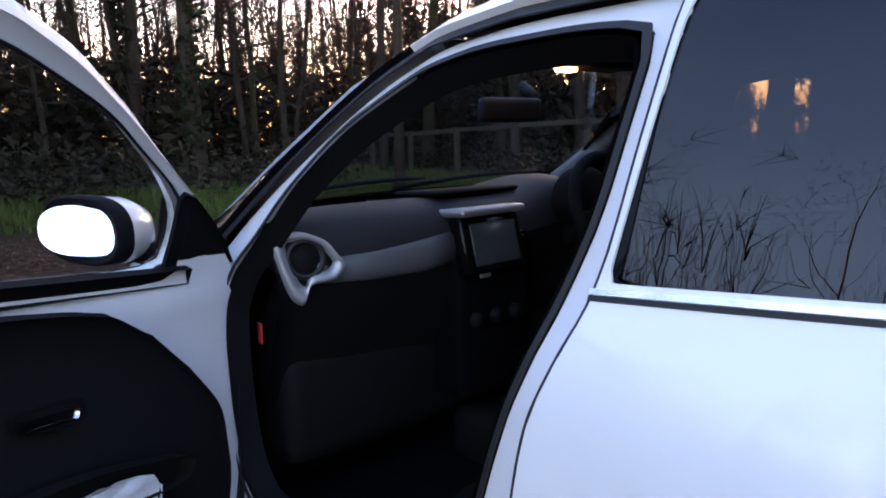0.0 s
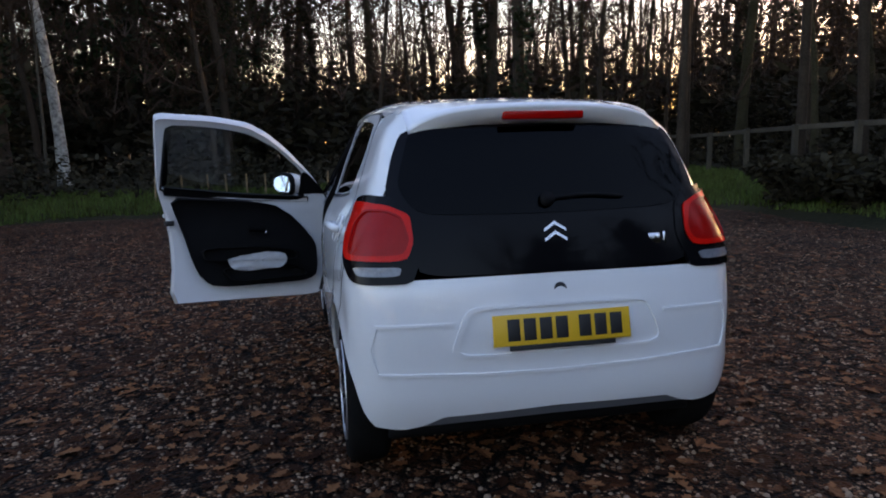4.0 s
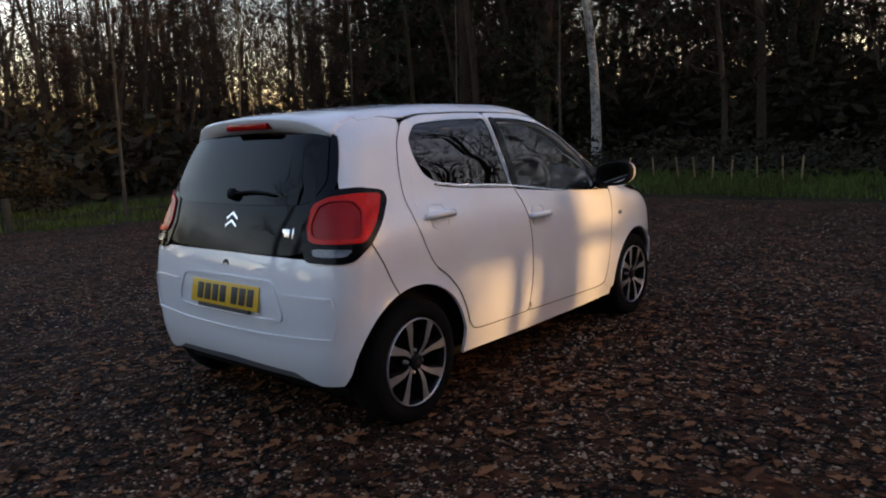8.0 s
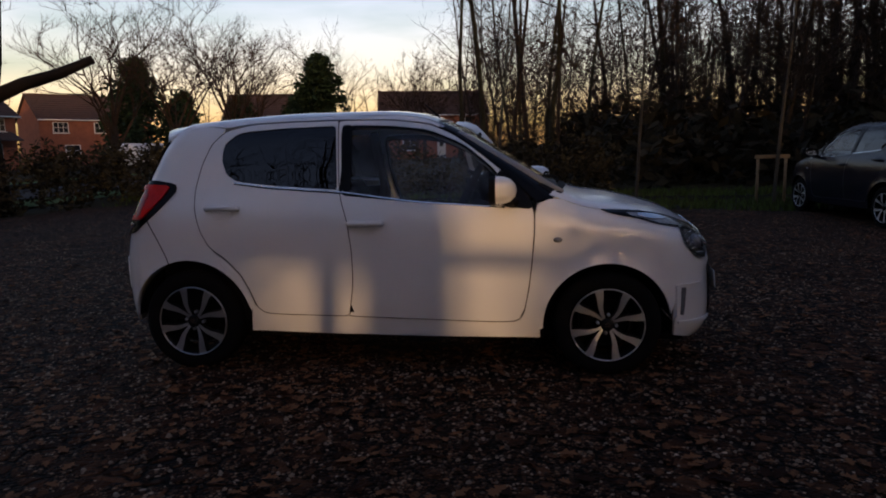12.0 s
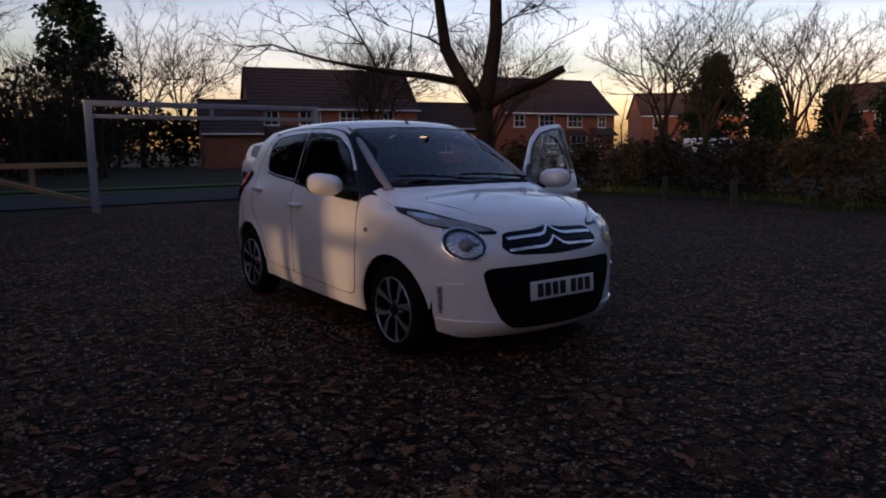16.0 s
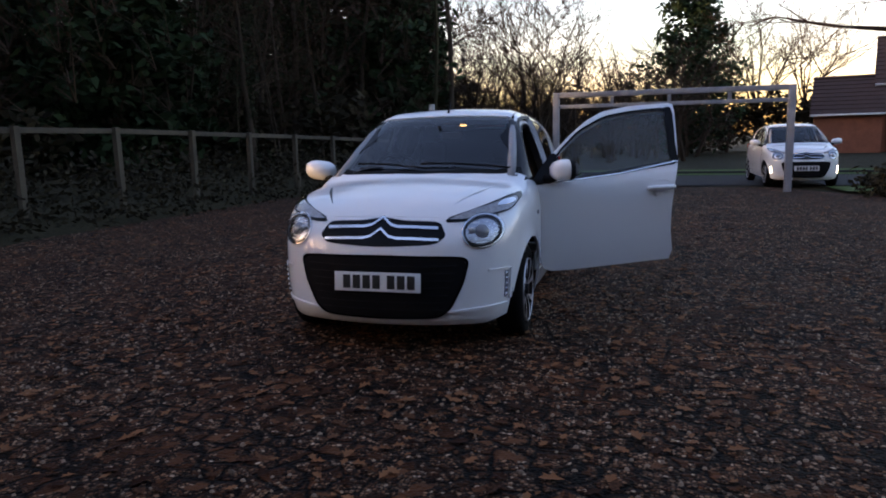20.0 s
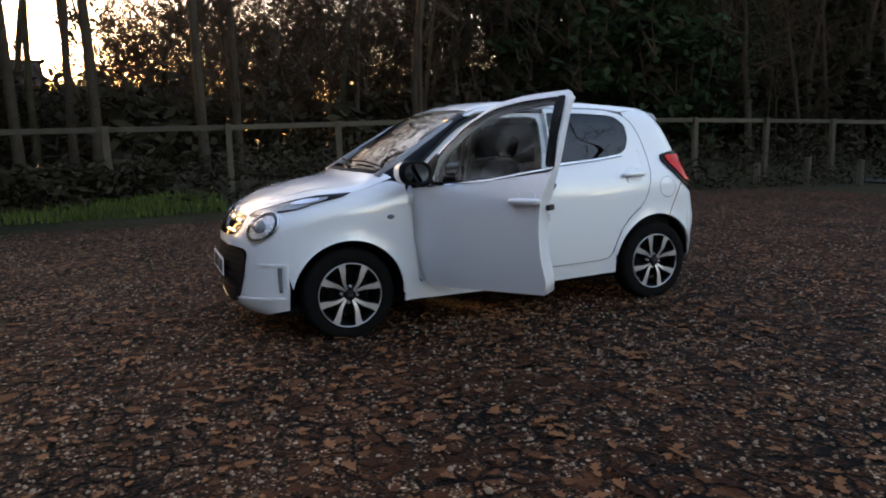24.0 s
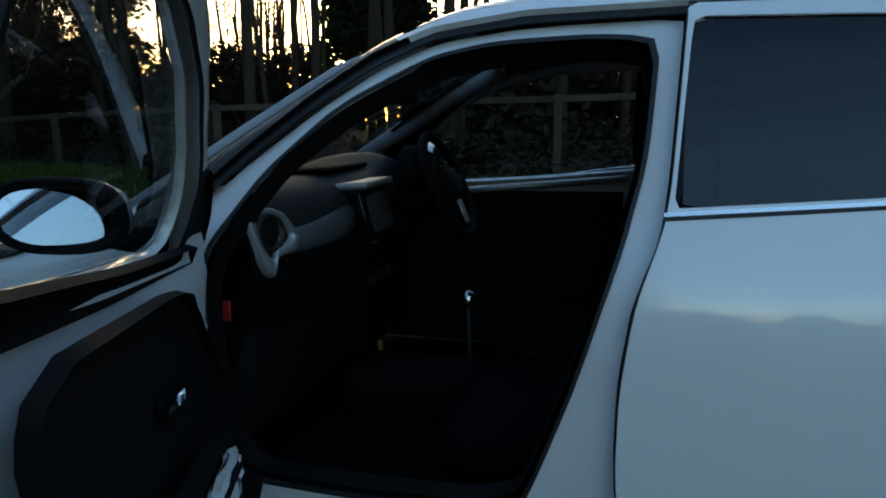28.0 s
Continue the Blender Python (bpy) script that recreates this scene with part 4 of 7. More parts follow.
    gate = [(-.532, 1.296), (-.515, 1.312), (-.47, 1.325), (-.25, 1.332), (0, 1.335), (.25, 1.332), (.47, 1.325), (.515, 1.312), (.532, 1.296), (.566, 1.22), (.600, 1.10), (.56, 1.0), (.52, .90), (.50, .812), (0, .806), (-.50, .812), (-.52, .90), (-.56, 1.0), (-.600, 1.10), (-.566, 1.22)]
    tail = part("tailgate", cut(rear_view, gate, rings=12, n=100, lift=.007, depth=.012, rounded=1), BLACK if own_face else paint, car, "all-glass black tailgate" if own_face else "tailgate")
    win = [(-.50, 1.300), (-.46, 1.314), (0, 1.326), (.46, 1.314), (.50, 1.300), (.56, 1.12), (.50, 1.02), (0, 1.01), (-.50, 1.02), (-.56, 1.12)]
    part("rear_window", cut(rear_view, win, rings=6, n=70, lift=.011, depth=.003), TAIL_GLASS, tail, "dark tinted rear window")
    p = lay(rear_view, [(-.02 + .30 * k / 8, 1.055 + .012 * math.sin(k / 8 * 3.1)) for k in range(9)], .022)
    part("rear_wiper", join(tube(p, [.012] + [.008] * 7 + [.004], 6), moved(lathe([(.028, 0), (.024, .018), (0, .022)], 16, "z"), Matrix.Translation(p[0]) @ Matrix.Rotation(radians(75), 4, "X"))), PLASTIC, tail)
    sv, xs = [], np.linspace(-.50, .50, 41)
    for x in xs:
        q = 1 - .5 * abs(x / .50) ** 4
        root = lay(top_view, [(x * .97, -1.16)])[0]
        edge = 1.406 - .03 * (x / .50) ** 2 - .055 * abs(x / .50) ** 6
        tip = -1.30 - .135 * q
        sv += [tuple(root), (x, -1.24, root[2] + (edge - root[2]) * .25 + .006), (x, -1.34, edge + .016), (x, tip, edge + .002), (x, tip - .002, edge - .010), (x * .99, tip + .035, edge - .055), (x * .98, -1.365, edge - .068)]
    sp = part("roof_spoiler", (sv, grid_faces(len(xs), 7, False) + [tuple(range(7)), tuple(range(40 * 7, 41 * 7))]), paint, car, "white roof spoiler over the rear window")
    part("brake_lamp", box((-.155, -1.440, 1.353), (.155, -1.395, 1.383), .006), RED_DEEP, sp, "high red brake lamp")
    if own_face:
        badge = part("chevron_badge", moved(chevrons(.084, .058, .013, .010), pose(0, -1.532, .982, -20)), CHROME, tail, "chrome double chevron badge", smooth=False)
        x = -.085
        for k in range(7):
            part("badge_letter", moved(box((x, -.004, -.008), (x + .015, 0, .008), .001), pose(0, -1.566, .888, -16)), SILVER, tail)
            x += .0245
        part("badge_mark", moved(box((.365, -.006, -.020), (.415, 0, .018), .003), pose(0, -1.553, .905, -16)), CHROME, tail)
        part("badge_mark", moved(box((.428, -.006, -.024), (.438, 0, .022), .002), pose(0, -1.55, .905, -16)), CHROME, tail)
        part("tailgate_button", moved(lathe([(.027, 0), (.024, .008), (.0, .004)], 20, "z"), pose(0, -1.600, .745, 90)), SEAL, car)
        part("handle_recess", cut(rear_view, [(-.09, .85), (.09, .85), (.08, .812), (-.08, .812)], rings=3, n=30, lift=.006, depth=.003), PLASTIC, tail)
        # plate recess with a raised surround, and the moulded swages either side
        rec = [(-.335, .675), (-.30, .690), (.30, .690), (.335, .675), (.385, .56), (.36, .530), (-.36, .530), (-.385, .56)]
        part("plate_surround", cut(rear_view, [(a * 1.06, .61 + (b - .61) * 1.16) for a, b in rec], rec, rings=4, n=80, lift=.008, depth=.010), paint, car)
        for sg in (1, -1):
            part("bumper_swage", join(between(back, [(sg * 31, .640), (sg * 47, .640)], [(sg * 31, .652), (sg * 47, .652)], 20, 3, .007, .007),
                                      between(back, [(sg * 0, .447), (sg * 25, .452), (sg * 47, .468)], [(sg * 0, .459), (sg * 25, .464), (sg * 46.5, .480)], 40, 3, .007, .007),
                                      between(back, [(sg * 47, .468), (sg * 48.6, .56), (sg * 47, .652)], [(sg * 46.3, .475), (sg * 47.8, .56), (sg * 46.3, .645)], 20, 3, .007, .007)), paint, car)
        plate((0, -1.628, .612), -1, YELLOW, car, "rear_number_plate", "yellow number plate with blank bars", -12)
        part("plate_holder", moved(box((-.20, -.006, -.074), (.20, .004, -.054), .002), pose(0, -1.625, .612, -12)), INK, car)
        for sg in (1, -1):
            ro = round_view(-.95, -1)
            # outline by angle round the corner and height
            out = [(sg * 41.0, .789), (sg * 40.2, .80), (sg * 39, .92), (sg * 42, 1.035), (sg * 48, 1.083), (sg * 57, 1.090), (sg * 66, 1.070), (sg * 67, 1.03), (sg * 63, .94), (sg * 58.5, .86), (sg * 54, .80), (sg * 51, .788)]
            lamp = part("tail_lamp", cut(ro, out, rings=6, n=70, lift=.012, depth=.02), BLACK, car, "red tail lamp in a black surround")
            red = [(sg * 42.2, .866), (sg * 41.6, .93), (sg * 43.6, 1.020), (sg * 48.5, 1.052), (sg * 56, 1.062), (sg * 64.2, 1.058), (sg * 62.5, .99), (sg * 58, .89), (sg * 56, .866)]
            inn = [(sg * 43.5, .892), (sg * 43, .94), (sg * 45.5, 1.012), (sg * 49, 1.032), (sg * 54.5, 1.030), (sg * 56.5, .99), (sg * 55.5, .90), (sg * 54, .888)]
            part("red_lens", cut(ro, red, inn, rings=4, n=70, lift=.020, depth=.008), RED, lamp)
            part("inner_lens", cut(ro, inn, rings=5, n=50, lift=.014, depth=.004), RED_DEEP, lamp)
            part("inner_lens_frame", cut(ro, [((a - sg * 49.5) * 1.07 + sg * 49.5, .96 + (b - .96) * 1.08) for a, b in inn], inn, rings=2, n=50, lift=.021, depth=.004), RED_DEEP, lamp)
            part("reversing_lens", cut(ro, [(sg * 43.2, .815), (sg * 43, .847), (sg * 53.5, .846), (sg * 51.5, .815)], rings=3, n=40, lift=.017, depth=.005), CLEAR_LENS, lamp, "clear reversing lens")
    else:
        plate((0, -1.632, .58), -1, YELLOW, car, "rear_number_plate", "yellow number plate with blank bars", -6)
        part("round_badge", moved(lathe([(.045, 0), (.04, .008), (.0, .010)], 24, "z"), pose(0, -1.575, .90, 80)), CHROME, car)
        ro = round_view(-.95, -1)
        for sg in (1, -1):
            out = [(sg * 41, .84), (sg * 42, .93), (sg * 50, 1.01), (sg * 64, 1.03), (sg * 70, 1.0), (sg * 60, .86)]
            lamp = part("tail_lamp", cut(ro, out, rings=6, n=50, lift=.012, depth=.02), RED_DEEP, car, "swept red tail lamp")
            part("clear_lens", cut(ro, [(sg * 43, .87), (sg * 45, .93), (sg * 52, .94), (sg * 52, .88)], rings=3, n=30, lift=.018, depth=.006), CLEAR_LENS, lamp)
            part("bumper_reflector", between(ro, [(sg * 42, .36), (sg * 52, .36)], [(sg * 42, .39), (sg * 52, .39)], 12, 3, .006, .006), RED_DEEP, car)
    for sg in (1, -1):
        part("side_repeater", moved(lathe([(.024, 0), (.020, .006), (0, .009)], 20, "z"), Matrix.Translation(lay(side_view(sg), [(.902, .757)])[0]) @ Matrix.Rotation(radians(90 * sg), 4, "Y") @ Matrix.Diagonal((.62, 1, 1, 1))), CLEAR_LENS, car)
    if own_face:
        cap = [(-1.267 + .076 * math.cos(w), .834 + .076 * math.sin(w)) for w in np.linspace(0, 2 * math.pi, 40, endpoint=False)]
        cap2 = [(-1.267 + .073 * math.cos(w), .834 + .073 * math.sin(w)) for w in np.linspace(0, 2 * math.pi, 40, endpoint=False)]
        part("fuel_flap_gap", cut(left, cap, cap2, rings=2, n=40, lift=.002, depth=.001, rounded=0), SEAL, car)
        part("fuel_flap", cut(left, cap2, rings=5, n=40, lift=.002, depth=.002, rounded=0), paint, car, "round fuel flap")
    for x, y, s in ((.768, 1.172, 1), (-.768, 1.172, -1), (.768, -1.165, 1), (-.768, -1.165, -1)):
        wheel((x, y, .2885), s, car)
    # cabin
    part("cabin_floor", box((-.66, -1.3, .24), (.66, .95, .30), .02), FABRIC, car)
    part("bulkhead", box((-.64, .86, .28), (.64, .92, .96), .02), PLASTIC, car)
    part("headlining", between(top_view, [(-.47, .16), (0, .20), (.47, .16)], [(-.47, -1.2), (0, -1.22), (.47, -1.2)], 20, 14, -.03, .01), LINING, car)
    both("inner_flank", join(box((.66, -1.35, .28), (.70, -.26, .98), .01)), PLASTIC)
    if not open_door:
        both("inner_front_trim", box((.66, -.2, .30), (.69, .75, .92), .01), PLASTIC)
    else:
        part("inner_front_trim", box((.66, -.2, .30), (.69, .75, .92), .01), PLASTIC, car)
        part("inner_trim_rail", tube([(.660, .66, .895), (.655, .30, .928), (.655, -.22, .972)], [.014, .014, .014], 8), SILVER, car)
    both("inner_pillar", tube([(.615, .93, .985), (.575, .64, 1.155), (.535, .42, 1.285), (.495, .23, 1.365)], [.030, .032, .032, .03], 8), PILLAR_GREY)
    both("centre_pillar", tube([(.63, -.27, .40), (.60, -.29, 1.0), (.47, -.33, 1.36)], [.04, .035, .03], 8), PLASTIC)
    dv, df, m = [], [], 24
    prof = [(.90, 1.012), (.80, 1.035), (.70, 1.042), (.62, 1.028), (.58, .995), (.56, .94), (.565, .86), (.59, .78), (.62, .70), (.66, .60), (.72, .52), (.88, .45)]
    for _ in range(2):
        prof = [prof[0]] + [(a[0] * w + b[0] * (1 - w), a[1] * w + b[1] * (1 - w)) for a, b in zip(prof, prof[1:]) for w in (.75, .25)] + [prof[-1]]
    for k in range(m + 1):
        x = -.655 + 1.31 * k / m
        hump = .045 * math.exp(-((x - .35) / .17) ** 2)
        pull = .03 * math.exp(-((x - 0) / .13) ** 2)
        dv += [(x, y + .035 * abs(x / .655) ** 3 - pull * max(0, min(1, (.85 - y) / .2)), z + hump * max(0, min(1, (z - .90) / .08)) - .015 * (abs(x) / .65) ** 4) for i, (y, z) in enumerate(prof)]
    rows = len(prof)
    split = next(i for i, q in enumerate(prof) if q[1] < .935 and q[0] < .7)

    def dash_strip(i0, i1):
        v = [dv[k * rows + i] for k in range(m + 1) for i in range(i0, i1)]
        n = i1 - i0
        return v, grid_faces(m + 1, n, False) + [tuple(range(n)), tuple(range(m * n, m * n + n))]
    dash = part("dashboard", dash_strip(0, split + 1), DASH, car, "soft grey plastic dashboard")
    part("lower_dash", dash_strip(split, rows), PLASTIC, dash, "black lower dashboard with a glovebox")
    band = tube([(-.56, .600, .906), (-.40, .574, .902), (-.25, .558, .908), (-.15, .550, .920)], [.030, .036, .042, .042], 16)
    part("dash_fascia_band", ([(x, .578 + (y - .578) * .55, z) for x, y, z in band[0]], band[1]), FASCIA, dash, "grey moulded band across the dashboard")
    part("windscreen_shelf", moved(box((-.16, -.10, -.006), (.16, .10, .008), .01), pose(.02, .73, 1.048, -3)), PLASTIC, dash)
    part("dash_lower", box((-.62, .64, .42), (.62, .86, .70), .04), PLASTIC, dash)
    stack = part("centre_console", box((-.165, .525, .50), (.115, .70, .945), .025), BLACK, dash, "gloss black centre console")
    part("touch_screen", moved(box((-.085, -.006, -.056), (.085, 0, .056), .006), pose(-.055, .508, .925, -14)), material("screen_glass", (.05, .055, .06), .15, spread=.2), stack)
    part("screen_bezel", moved(box((-.112, -.002, -.078), (.112, .05, .078), .012), pose(-.055, .509, .925, -14)), BLACK, stack, "gloss black screen surround")
    part("screen_hood", moved(box((-.12, -.01, -.010), (.12, .11, .012), .010), pose(-.055, .512, 1.010, -4)), SILVER, stack)
    part("screen_keys", moved(box((-.05, -.004, -.006), (-.01, 0, .006), .002), pose(-.055, .516, .838, -14)), SILVER, stack)
    for k in range(3):
        part("control_knob", moved(lathe([(.022, 0), (.020, .018), (.0, .02)], 18, "z"), pose(-.115 + .075 * k, .523, .72, 90)), PLASTIC, stack)
    vx, vy, vz = -.590, .588, .938
    loop = smooth_loop([(-.078, .058), (.0, .062), (.050, .040), (.095, -.022), (.070, -.050), (.005, -.056), (-.012, -.100), (-.034, -.085), (-.056, -.035)], 2)
    n = len(loop)
    inner = np.array(loop) * .66 + (.004, .004)
    fv = [(a, d, b) for ring, d in ((loop * 1.05, .012), (loop, -.008), (loop * .9, -.011), (inner, -.004), (inner, .010)) for a, b in np.asarray(ring)]
    ringv = part("air_vent", moved((fv, grid_faces(5, n, True)), pose(vx, vy - .006, vz, -8, 0, -14)), SILVER, dash, "round vent in a broad silver surround")
    part("vent_back", moved(([(a, .006, b) for a, b in inner], [tuple(range(n))]), pose(vx, vy - .006, vz, -8, 0, -14)), PLASTIC, ringv)
    part("vent_well", moved(lathe([(.060, -.01), (.058, .006), (.046, .008), (.044, -.02), (0, -.022)], 30, "z"), pose(vx, vy - .006, vz + .003, 82, 0, -14) @ Matrix.Scale(.80, 4)), SEAL, ringv)
    part("vent_disc", moved(lathe([(.046, -.006), (.030, .002), (.012, .006), (0, .007)], 24, "z"), pose(vx, vy - .004, vz + .003, 82, 0, -14) @ Matrix.Scale(.80, 4)), PLASTIC, ringv)
    part("airbag_label", moved(box((-.012, -.002, -.024), (.012, .002, .024), .001), pose(-.672, .66, .77, 0, 0, 80)), RED_TAG, dash, "small red warning label")
    part("cluster_pod", moved(lathe([(.11, 0), (.115, .04), (.09, .09), (.0, .11)], 28, "z"), pose(.355, .56, 1.02, 96) @ Matrix.Diagonal((1, .8, 1, 1))), PLASTIC, dash)
    col = part("steering_column", tube([(.350, .66, .87), (.350, .42, .955)], .045, 14), PLASTIC, car)
    rim = [(.185 * math.cos(w), .185 * math.sin(w), 0) for w in np.linspace(0, 2 * math.pi, 37)]
    tilt = pose(.350, .395, .970, 66)
    sw_ = part("steering_wheel", moved(tube(rim, .017, 10, False), tilt), PLASTIC, col, "three-spoke steering wheel")
    part("wheel_hub", moved(join(box((-.075, -.055, -.02), (.075, .055, .03), .02), tube([(-.17, .01, 0), (.17, .01, 0)], .016, 8), tube([(0, -.17, 0), (0, 0, 0)], .018, 8)), tilt), PLASTIC, sw_)
    part("wheel_insert", moved(box((-.02, -.15, .005), (.02, -.06, .018), .006), tilt), SILVER, sw_)
    tunnel = part("centre_tunnel", box((-.10, -.35, .28), (.10, .65, .44), .04), PLASTIC, car)
    part("gear_lever", tube([(.0, .24, .42), (.03, .25, .56), (.05, .258, .615)], [.014, .009, .008], 10), SEAL, tunnel)
    part("gear_knob", moved(lathe([(.0, -.03), (.02, -.026), (.028, 0), (.022, .025), (0, .034)], 16, "z"), pose(.055, .258, .632)), CHROME, tunnel, "bright gear knob")
    part("handbrake", tube([(.03, -.10, .44), (.03, .12, .50)], [.016, .014], 10), PLASTIC, tunnel)
    for sx in (-.33, .33):
        seat = part("front_seat", box((sx - .235, -.34, .34), (sx + .235, .20, .52), .07), FABRIC, car, "dark cloth front seat")
        lean = pose(sx, -.30, .46, 18)
        part("seat_back", moved(box((-.225, -.075, 0), (.225, .075, .60), .07), lean), FABRIC, seat)
        part("headrest", moved(box((-.12, -.05, .62), (.12, .05, .80), .045), lean), FABRIC, seat)
        part("seat_base", box((sx - .20, -.40, .29), (sx + .20, .05, .37), .02), PLASTIC, seat)
    bench = part("rear_bench", box((-.60, -1.02, .34), (.60, -.58, .50), .06), FABRIC, car)
    part("bench_back", moved(box((-.60, -.07, 0), (.60, .07, .58), .06), pose(0, -1.0, .46, 20)), FABRIC, bench)
    part("interior_mirror", moved(box((-.090, -.015, -.030), (.090, .012, .030), .012), pose(-.09, .42, 1.268, 8, 0, -12)), SEAL, car, "rear-view mirror behind the windscreen")
    part("mirror_stem", tube([(0, .41, 1.30), (0, .46, 1.335)], .012, 8), SEAL, car)
    for sx in (-.30, .30):
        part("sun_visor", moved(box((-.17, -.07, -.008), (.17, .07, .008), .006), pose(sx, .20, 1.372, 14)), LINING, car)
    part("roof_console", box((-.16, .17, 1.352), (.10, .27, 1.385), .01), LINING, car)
    part("cabin_lamp", box((-.147, .205, 1.342), (-.100, .235, 1.356), .004), ROOF_LAMP if open_door else LINING, car, "lit amber cabin lamp" if open_door else "")
    return car


# ---- the setting ----
def lift_at(x, y):
    """The ground's height: level where cars stand, a low bank under the trees."""
    d = max(x - 6.3, y - 9.6, -99)
    rise = .45 * (1 - math.exp(-max(d, 0) / 2.0)) if d > 0 else 0
    if y > -9 and x < -11.4:
        rise = max(rise, .10)
    return rise


def ground_sheet():
    pos = np.array([24 * (k / 60) if k <= 60 else 24 + 2200 * ((k - 60) / 24) ** 3 for k in range(85)])
    line = np.concatenate([-pos[:0:-1], pos])
    v = [(x, y, lift_at(x, y) - .02 + (.03 * noise.noise((x * .5, y * .5, 0)) if abs(x) < 40 and abs(y) < 40 else 0)) for y in line for x in line]
    return v, grid_faces(len(line), len(line), False)


solid("ground", ground_sheet(), GROUND, "dark leaf litter and rough grass under bare trees", "ground", kind="structure", smooth=True)


def gravel_material():
    """Small mixed pebbles pressed into a wobbly grid of cells, with leaf mould between them in patches."""
    m = bpy.data.materials.new("leafy_gravel")
    m.use_nodes = True
    n, l = m.node_tree.nodes, m.node_tree.links
    b = n["Principled BSDF"]
    b.inputs["Roughness"].default_value, b.inputs["Specular IOR Level"].default_value = 0.85, 0.11
    geo = n.new("ShaderNodeNewGeometry")

    def texture(kind, scale, vector=None, **more):
        t = n.new(kind)
        t.inputs["Scale"].default_value = scale
        for key, value in more.items():
            t.inputs[key].default_value = value
        l.new(vector or geo.outputs["Position"], t.inputs["Vector"])
        return t

    def mapped(value, a0, a1, b0, b1):
        r = n.new("ShaderNodeMapRange")
        for key, v in zip(("From Min", "From Max", "To Min", "To Max"), (a0, a1, b0, b1)):
            r.inputs[key].default_value = v
        l.new(value, r.inputs["Value"])
        return r.outputs[0]

    def times(c, f):
        k = n.new("ShaderNodeMix")
        k.data_type, k.blend_type = "RGBA", "MULTIPLY"
        k.inputs["Factor"].default_value = 1
        l.new(c, k.inputs["A"])
        l.new(f, k.inputs["B"])
        return k.outputs["Result"]

    def blend(f, c, d):
        k = n.new("ShaderNodeMix")
        k.data_type = "RGBA"
        l.new(f, k.inputs["Factor"])
        l.new(c, k.inputs["A"])
        if isinstance(d, tuple):
            k.inputs["B"].default_value = d
        else:
            l.new(d, k.inputs["B"])
        return k.outputs["Result"]

    def stops(value, *rows):
        r = n.new("ShaderNodeValToRGB")
        e = r.color_ramp.elements
        e[0].position, e[0].color = rows[0][0], (*rows[0][1], 1)
        e[1].position, e[1].color = rows[-1][0], (*rows[-1][1], 1)
        for p, c in rows[1:-1]:
            e.new(p).color = (*c, 1)
        l.new(value, r.inputs[0])
        return r.outputs[0]

    wob = texture("ShaderNodeTexNoise", 9, Detail=3)
    warp = n.new("ShaderNodeVectorMath")
    warp.operation, warp.inputs[1].default_value = "MULTIPLY_ADD", (.10, .10, 0)
    l.new(wob.outputs["Color"], warp.inputs[0])
    l.new(geo.outputs["Position"], warp.inputs[2])
    # pebbles, each of one colour, the shade in their gaps painted dark
    pebble = texture("ShaderNodeTexVoronoi", 54)
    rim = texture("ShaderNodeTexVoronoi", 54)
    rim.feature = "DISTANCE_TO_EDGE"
    pick = n.new("ShaderNodeSeparateColor")
    l.new(pebble.outputs["Color"], pick.inputs[0])
    colour = stops(pick.outputs[0], (0.0, (.012, .005, .0025)), (.28, (.045, .017, .008)), (.52, (.110, .049, .024)), (.78, (.220, .124, .072)), (.92, (.33, .215, .143)), (1.0, (.50, .38, .29)))
    grain = texture("ShaderNodeTexNoise", 240, Detail=2)
    colour = times(colour, mapped(grain.outputs["Fac"], .3, .7, .75, 1.2))
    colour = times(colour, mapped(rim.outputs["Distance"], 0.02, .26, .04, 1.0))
    # broken brown leaf mould lying over the stones here and there
    flake = texture("ShaderNodeTexVoronoi", 19, warp.outputs[0])
    patch = texture("ShaderNodeTexNoise", 0.55, Detail=5)
    pick2 = n.new("ShaderNodeSeparateColor")
    l.new(flake.outputs["Color"], pick2.inputs[0])
    cover = n.new("ShaderNodeMath")
    cover.operation = "GREATER_THAN"
    l.new(pick2.outputs[1], cover.inputs[0])
    l.new(mapped(patch.outputs["Fac"], .35, .65, .93, .50), cover.inputs[1])
    mould = stops(pick2.outputs[0], (0, (.022, .008, .003)), (.6, (.060, .022, .009)), (1, (.125, .055, .026)))
    mould = times(mould, mapped(grain.outputs["Fac"], .3, .7, .7, 1.2))
    colour = blend(cover.outputs[0], colour, mould)
    # damp and dry areas
    wide = texture("ShaderNodeTexNoise", 1.1, Detail=6)
    colour = times(colour, mapped(wide.outputs["Fac"], .3, .7, .62, 1.18))
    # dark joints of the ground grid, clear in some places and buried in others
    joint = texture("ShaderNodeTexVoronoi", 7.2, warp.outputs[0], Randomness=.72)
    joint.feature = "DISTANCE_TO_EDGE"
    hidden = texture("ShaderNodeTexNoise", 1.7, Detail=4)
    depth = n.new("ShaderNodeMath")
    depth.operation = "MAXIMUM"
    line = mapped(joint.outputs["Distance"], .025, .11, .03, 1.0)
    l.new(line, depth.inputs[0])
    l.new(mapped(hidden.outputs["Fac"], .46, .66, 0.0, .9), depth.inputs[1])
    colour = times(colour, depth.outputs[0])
    warm = n.new("ShaderNodeRGB")
    warm.outputs[0].default_value = (1.08, .96, .84, 1)
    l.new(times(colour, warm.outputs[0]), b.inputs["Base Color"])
    # relief: round pebble tops, sunk joints
    dome, high = n.new("ShaderNodeMath"), n.new("ShaderNodeMath")
    dome.operation, dome.inputs[1].default_value, dome.inputs[2].default_value = "MULTIPLY_ADD", -.9, 1.0
